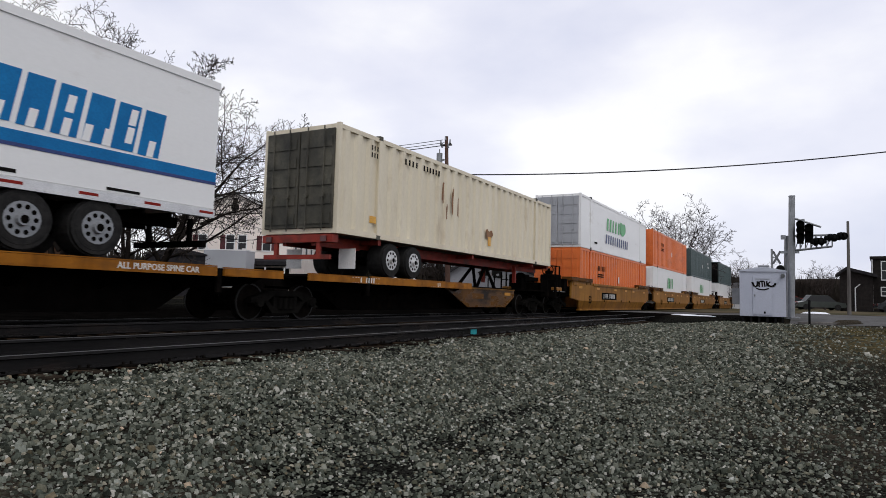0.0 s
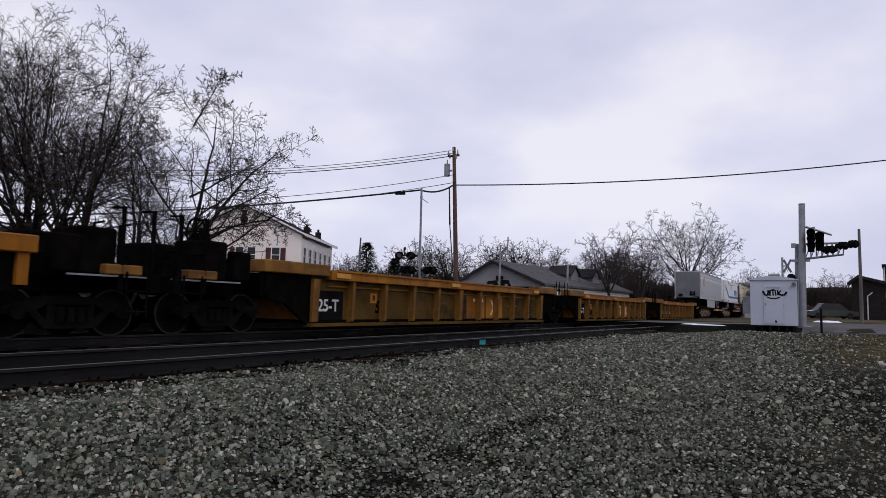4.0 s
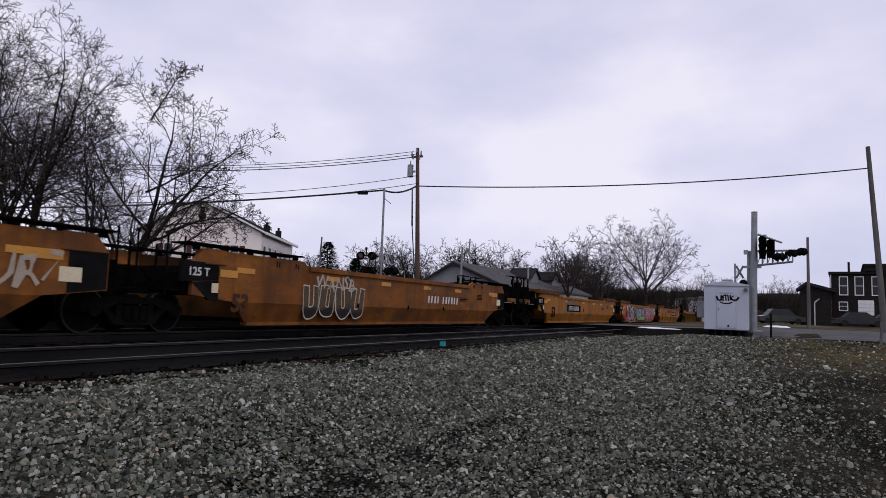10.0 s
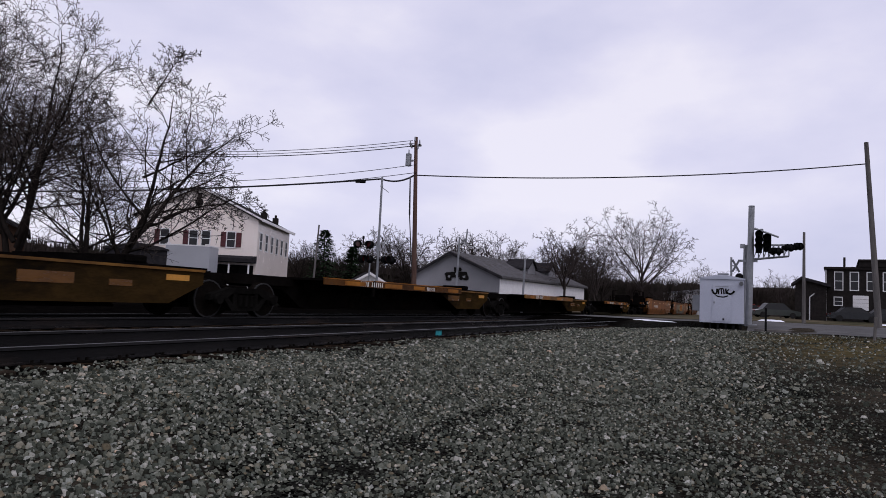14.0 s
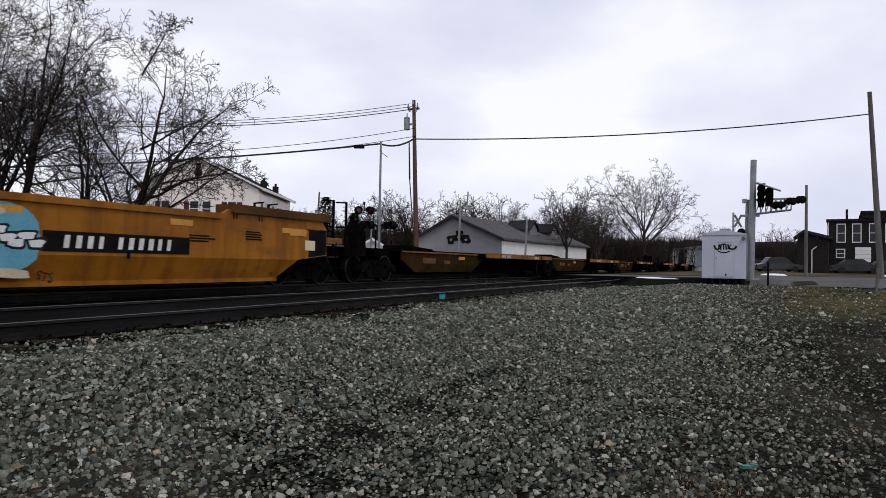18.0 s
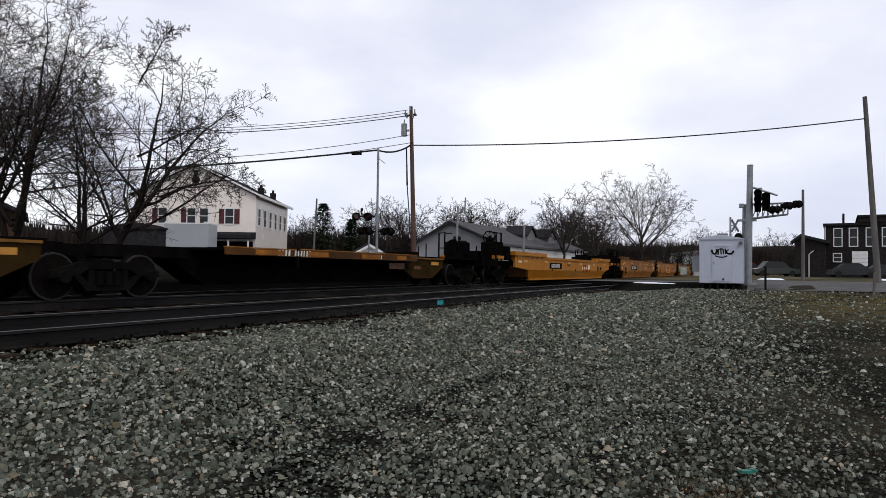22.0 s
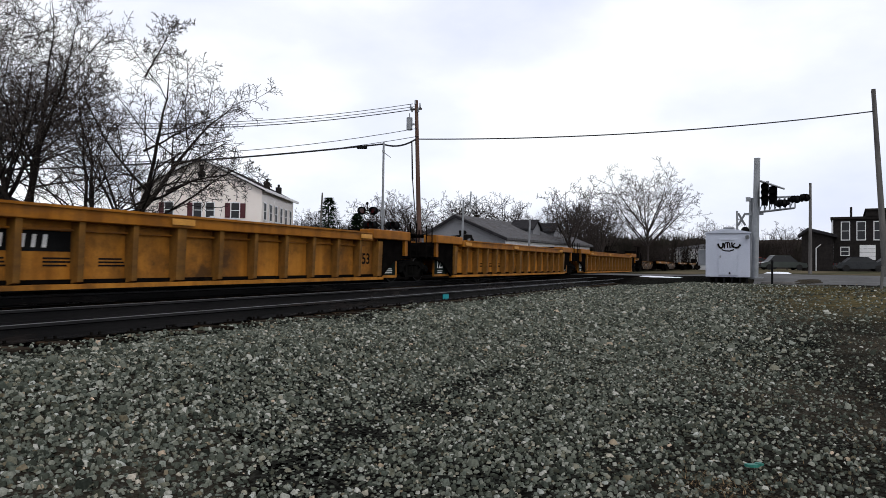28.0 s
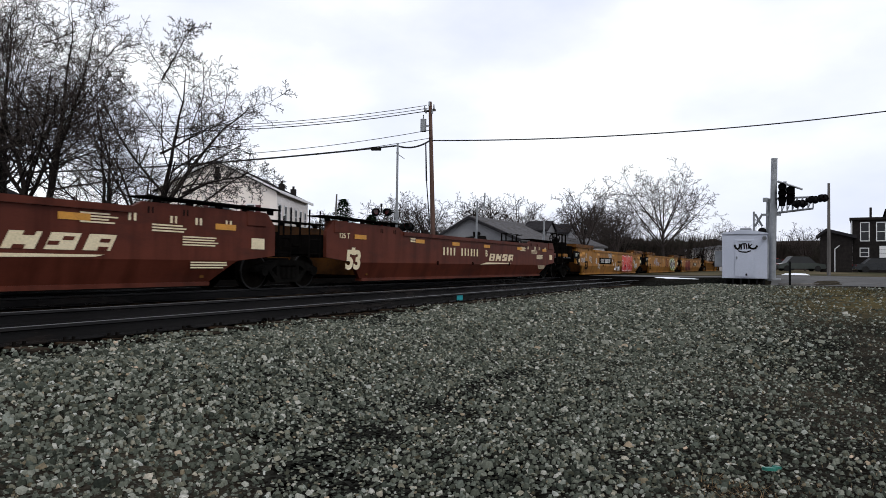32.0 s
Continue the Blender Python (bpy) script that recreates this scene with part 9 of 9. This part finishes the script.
def grass_tufts():
    rnd = random.Random(8)
    straw = material("dry_grass", (0.11, 0.075, 0.04), (0.20, 0.14, 0.08), 0.9, 0, 5, 40, 0.0, island=0.4)
    olive = material("olive_grass", (0.055, 0.050, 0.020), (0.14, 0.110, 0.05), 0.9, 0, 5, 40, 0.0, island=0.5)

    def blades(bm, spots, lo, hi):
        for cx, cy, n, sx, sy in spots:
            for _ in range(n):
                x, y = rnd.gauss(cx, sx), rnd.gauss(cy, sy)
                if y > 29.3 and x > -0.5:
                    continue
                z = ground_z(x, y)
                a, l = rnd.uniform(0, 6.28), rnd.uniform(lo, hi)
                dx, dy = math.cos(a), math.sin(a)
                w = 0.05 * l
                bm.faces.new([bm.verts.new(p) for p in ((x - dy * w, y + dx * w, z), (x + dy * w, y - dx * w, z), (x + dx * l, y + dy * l, z + l * rnd.uniform(0.2, 0.7)))])
    lone("dry_grass", straw, lambda bm: blades(bm, ((-0.35, 4.7, 500, 0.22, 0.14), (0.15, 4.85, 350, 0.25, 0.15), (0.9, 6.2, 420, 0.45, 0.35), (1.5, 5.3, 380, 0.4, 0.25), (1.1, 8.2, 160, 0.5, 0.5)), 0.02, 0.06), "sparse dry straw-coloured grass on the lot", "grass", kind="stuff")
    lone("verge_grass", olive, lambda bm: blades(bm, ((3.0, 27.0, 4200, 1.8, 0.9), (6.0, 26.0, 3600, 2.2, 1.1), (-0.4, 26.0, 500, 1.2, 1.0)), 0.05, 0.13), "low olive and straw-coloured grass along the road", "grass", kind="stuff")


grass_tufts()


# ---- trees ----
def branch_net(seed, limbs, counts, gnarl=0.14, twig=0.009, spread=1.0, droop=0.0, reach=0.43, stout=1.0):
    """Segments (start, end, radius, radius, order) of a bare tree.
    A limb: foot x, foot y, foot z, turn, lean at its foot, lean at its tip, length, radius."""
    r = random.Random(seed)
    out = []
    depth = len(counts)

    def side_shoots(path, length, order):
        kids = counts[order] if order < depth else 0
        steps = len(path)
        roll = r.uniform(0, 6.28)
        for k in range(kids):
            f = (0.12 if order else 0.20) + (0.88 if order else 0.80) * (k + r.uniform(0.1, 0.9)) / kids
            i = min(steps - 1, int(f * steps))
            a, e, d, rr = path[i]
            c = a.lerp(e, min(1.0, f * steps - i))
            roll += 2.4 + r.uniform(-0.6, 0.6)
            u = d.cross(Vector((0.3, 0.2, 1))).normalized()
            v = d.cross(u)
            ax = u * math.cos(roll) + v * math.sin(roll)
            nd = (d * 0.62 + ax * spread * r.uniform(0.6, 1.1) + Vector((0, 0, 0.06 - droop * order))).normalized()
            ln = length * r.uniform(0.75, 1.25) * reach * (1.25 - 0.75 * f)
            grow(c, nd, ln, max(twig, rr * stout * r.uniform(0.36, 0.58)), order + 1)

    def grow(p, d, length, rad, order):
        steps = (9, 5, 3, 2, 1)[min(order, 4)]
        path = []
        for i in range(steps):
            d = (d + Vector((r.uniform(-1, 1), r.uniform(-1, 1), r.uniform(-0.8, 1.0))) * gnarl * 1.5).normalized()
            q = p + d * (length / steps)
            r2 = max(twig * 0.8, rad * (1 - 0.8 / steps))
            out.append((p, q, rad, r2, order))
            path.append((p, q, d, r2))
            p, rad = q, r2
        side_shoots(path, length, order)

    for fx, fy, fz, turn, lean0, lean1, length, rad in limbs:
        p, n, path = Vector((fx, fy, fz)), 14, []
        a = radians(turn)
        wob = Vector((0, 0, 0))
        for i in range(n):
            k = i / (n - 1)
            lean = radians(lean0 + (lean1 - lean0) * k)
            wob = wob * 0.6 + Vector((r.uniform(-1, 1), r.uniform(-1, 1), r.uniform(-1, 1))) * gnarl
            d = (Vector((math.sin(lean) * math.cos(a), math.sin(lean) * math.sin(a), math.cos(lean))) + wob).normalized()
            q = p + d * (length / n)
            r0, r1 = (max(twig, rad * (1 - 0.88 * j / n) ** 1.15) for j in (i, i + 1))
            out.append((p, q, r0, r1, 0))
            path.append((p, q, d, r1))
            p = q
        side_shoots(path, length, 0)
    return out


def tree_meshes(key, seed, limbs, counts, mat, **kw):
    if key in KEPT:
        return KEPT[key]
    segs = branch_net(seed, limbs, counts, **kw)
    res = []
    for name, pick, n in (("trunk", lambda o: o < 1, 7), ("branchwork", lambda o: o in (1, 2), 4), ("crown", lambda o: o > 2, 3)):
        verts, faces = [], []
        for p, q, a, b, o in segs:
            if not pick(o):
                continue
            quat = (q - p).to_track_quat("Z", "Y")
            base = len(verts)
            for c, rr in ((p, a), (q, b)):
                for i in range(n):
                    t = 6.2832 * i / n
                    verts.append(c + quat @ Vector((rr * math.cos(t), rr * math.sin(t), 0)))
            faces += [(base + i, base + (i + 1) % n, base + n + (i + 1) % n, base + n + i) for i in range(n)]
        me = bpy.data.meshes.new(name)
        me.from_pydata(verts, [], faces)
        me.materials.append(BARK_TWIG if mat is BARK and name == "crown" else mat)
        me.shade_smooth()
        res.append((name, me))
    KEPT[key] = res
    return res


def tree(x, y, z, turn, meshes, label, scale=1.0, group="bare trees"):
    t = thing("bare_tree", label, "tree", pose(x, y, z, 0, 0, turn) @ Matrix.Diagonal((scale, scale, scale, 1)), group=group)
    for name, me in meshes:
        part(name, me, t)
    return t


BIG_COUNTS = (12, 8, 6, 2)
# two wide old trees of several arching limbs, and their neighbours further along
ARCHED = tree_meshes(("big", 0), 40, (
    (0.1, 0.0, 0, 0, 40, 45, 8.2, 0.155), (1.9, 0.0, 7.3, 0, 24, 44, 2.4, 0.04), (0.1, 0.3, 0, 10, 32, 2, 8.4, 0.145), (-0.5, -0.2, 0, -10, 32, -22, 6.8, 0.10),
    (2.75, 0.0, 3.1, 0, 66, 92, 3.3, 0.05), (1.85, 0.1, 4.6, 0, 58, 74, 2.8, 0.05), (-0.2, 0.3, 0, 150, 14, 12, 7.6, 0.10), (-0.3, 0.4, 0, 100, 20, 30, 6.8, 0.08)), BIG_COUNTS, BARK, stout=1.3)
UPRIGHT = tree_meshes(("big", 1), 43, (
    (0.0, 0.0, 0, 180, 3, 34, 10.4, 0.135), (0.0, 0.1, 1.2, 10, 16, -8, 9.2, 0.12), (0.0, 0.0, 2.0, 190, 38, 24, 7.5, 0.095),
    (0.1, 0.0, 1.8, -40, 30, 26, 8.0, 0.095), (0.0, 0.1, 2.2, 110, 28, 20, 7.5, 0.09)), BIG_COUNTS, BARK, stout=1.3)
for x, y, turn, v, s in ((-22.25, 15.6, 27, ARCHED, 1.0), (-24.6, 14.5, 27, UPRIGHT, 1.0), (-27.0, 14.6, 100, UPRIGHT, 1.05), (-32.5, 17.5, 140, UPRIGHT, 1.2)):
    tree(x, y, 0.0, turn, v, "large bare spreading tree with dark limbs beyond the tracks", s)


def fan(r, n, foot, length, rad, lean):
    """Limbs that fan out from the head of a short trunk."""
    out = [(0, 0, 0, r.uniform(0, 360), 2, 8, foot + length * 0.9, rad)]
    for i in range(n):
        out.append((0, 0, foot * r.uniform(0.75, 1.5), 360 * i / n + r.uniform(-25, 25), lean * r.uniform(0.55, 1.0), lean * r.uniform(0.2, 0.9), length * r.uniform(0.8, 1.05), rad * r.uniform(0.5, 0.7)))
    return out


ROUND = tree_meshes(("round", 0), 71, fan(random.Random(3), 11, 2.6, 7.0, 0.14, 50), (9, 6, 4), BARK_FAR, twig=0.016, gnarl=0.08, stout=1.15)
tree(-15.2, 93.0, 0.2, 30, ROUND, "bare pale rounded tree beyond the track", 1.38)
tree(-8.0, 118, 0.2, 80, ROUND, "small bare tree far beyond the signal house", 0.8)


def far_woods():
    rnd = random.Random(21)
    far_meshes = [tree_meshes(("far", i), 90 + i, fan(random.Random(50 + i), 7, 2.8, 7.4, 0.19, 42), (7, 5, 3), BARK_FAR if i % 2 else BARK, twig=0.024, gnarl=0.14) for i in range(4)]
    spots = []
    for i in range(26):
        k = i / 25
        spots.append((-56 + 44 * k + rnd.uniform(-2, 2), 88 + 22 * k + rnd.uniform(-6, 6), (rnd.uniform(0.75, 1.12) - 0.1 * k) * (0.42 if k > 0.72 else 1.0)))
    for i in range(16):
        spots.append((rnd.uniform(-95, -50), rnd.uniform(55, 80), rnd.uniform(0.5, 0.7)))
    for i in range(3):
        spots.append((rnd.uniform(-24, -18), rnd.uniform(78, 90), rnd.uniform(0.75, 0.95)))
    spots.append((1.9, 104, 0.62))
    spots.append((-19.8, 70.0, 0.9))
    for x, y, s in spots:
        tree(x, y, 0.0, rnd.uniform(0, 360), rnd.choice(far_meshes), "bare tree in the woods behind the buildings", s, "woodland trees")


far_woods()


def woods_bank(name, x0, y0, x1, y1, h0, h1, seed, n, label):
    """A far bank of bare scrub: thousands of thin upright stems of uneven height."""
    r = random.Random(seed)

    def b(bm):
        rows = []
        for i in range(81):
            k = i / 80
            x, y = x0 + (x1 - x0) * k, y0 + (y1 - y0) * k
            h = (h0 + (h1 - h0) * k) * (0.72 + 0.20 * noise.noise((k * 12, seed, 0)) + 0.12 * noise.noise((k * 70, seed, 4)))
            rows.append([bm.verts.new((x, y - 4 + 5 * j + 1.5 * noise.noise((k * 40, j, seed)), hh)) for j, hh in enumerate((-0.5, h * 0.7, h, h * 0.9))])
        for p, q in zip(rows, rows[1:]):
            for j in range(3):
                bm.faces.new((p[j], q[j], q[j + 1], p[j + 1]))
        for i in range(n):
            k = r.random()
            d = r.uniform(-6, 6)
            x, y = x0 + (x1 - x0) * k + d * 0.4, y0 + (y1 - y0) * k + d
            h = (h0 + (h1 - h0) * k) * (0.66 + 0.22 * noise.noise((k * 12, seed, 0)) + r.uniform(0, 0.30))
            w = r.uniform(0.02, 0.07)
            a = r.uniform(-0.22, 0.22)
            vs = [bm.verts.new(p) for p in ((x - w, y, 0), (x + w, y, 0), (x + a * h + w * 0.4, y + 0.1, h * 0.7), (x + a * h * 1.3, y, h), (x + a * h - w * 0.4, y - 0.1, h * 0.7))]
            bm.faces.new(vs)
            for s in (-1, 1):
                q = r.uniform(0.3, 0.7)
                c = Vector((x + a * h * q, y, h * q))
                e = c + Vector((s * r.uniform(0.3, 1.2), 0, r.uniform(0.3, 1.3)))
                bm.faces.new([bm.verts.new(p) for p in (c + Vector((0, 0, -0.05)), c + Vector((0, 0, 0.08)), e)])
    lone(name, WOODS, b, label, "woods", kind="stuff")


woods_bank("woods", -120, 40, -60, 100, 7.5, 8.0, 1, 3000, "brown bare woods beyond the houses")
woods_bank("woods", -92, 8, -50, 76, 5.4, 5.6, 9, 3000, "dark bare woods and hedge behind the large trees")
woods_bank("woods", -62, 98, -10, 124, 7.6, 6.8, 2, 3600, "brown bare woods behind the buildings")
woods_bank("woods", -34, 140, 30, 190, 9.0, 9.5, 3, 2600, "brown bare woods along the railway")
woods_bank("woods", 6, 150, 90, 130, 8, 9, 4, 1500, "brown bare woods beyond the brick building")


def hill(name, x0, y0, x1, y1, h, seed, label):
    """A low wooded ridge on the horizon."""
    def b(bm):
        n = 60
        rows = []
        for i in range(n + 1):
            k = i / n
            x, y = x0 + (x1 - x0) * k, y0 + (y1 - y0) * k
            top = h * (0.75 + 0.35 * noise.noise((k * 5, seed, 0.3)) + 0.06 * noise.noise((k * 60, seed, 0.7)))
            rows.append([bm.verts.new((x, y, -1)), bm.verts.new((x * 1.06, y * 1.06, top * 0.75)), bm.verts.new((x * 1.15, y * 1.15, top)), bm.verts.new((x * 1.4, y * 1.4, -1))])
        for p, q in zip(rows, rows[1:]):
            for i in range(3):
                bm.faces.new((p[i], q[i], q[i + 1], p[i + 1]))
    lone(name, WOODS, b, label, "hill", kind="structure", smooth=True)


hill("backdrop_hill", -700, 250, 420, 620, 26, 3, "low brown wooded ridge on the horizon")
hill("backdrop_hill_near", -420, 120, -20, 330, 11, 5, "low wooded rise behind the town")


def evergreen(x, y, h, label):
    c = thing("evergreen_tree", label, "tree", pose(x, y, 0))
    r = random.Random(int(x * 10))
    fresh("trunk", BARK, c, lambda bm: tube(bm, (0, 0, 0), (0, 0, h * 0.95), 0.16, 0.03, 8))

    def crown(bm):
        for i in range(2200):
            k = r.random() ** 0.8
            z = h * (0.25 + 0.75 * k)
            a, rad = r.uniform(0, 6.28), (1 - k) ** 0.7 * h * 0.30 * r.uniform(0.2, 1.1) + 0.1
            p = Vector((rad * math.cos(a), rad * math.sin(a), z - rad * 0.25))
            d = Vector((math.cos(a), math.sin(a), r.uniform(-0.5, 0.2))) * r.uniform(0.25, 0.5)
            s = Vector((-math.sin(a), math.cos(a), 0)) * 0.12
            bm.faces.new([bm.verts.new(v) for v in (p - s, p + s, p + d)])
    fresh("crown", EVERGREEN, c, crown, "dark green needles")


evergreen(-39.3, 53.0, 7.0, "dark evergreen tree behind the white house")
evergreen(-37.6, 55.5, 5.6, "small dark evergreen tree behind the white house")


# ---- the train's run ----
def motions():
    for ob, u in TRAIN:
        walk(ob, [(0.0, pose(TRACK_X, -u, 0)), (32.0, pose(TRACK_X, SPEED * 32.0 - u, 0))])


motions()
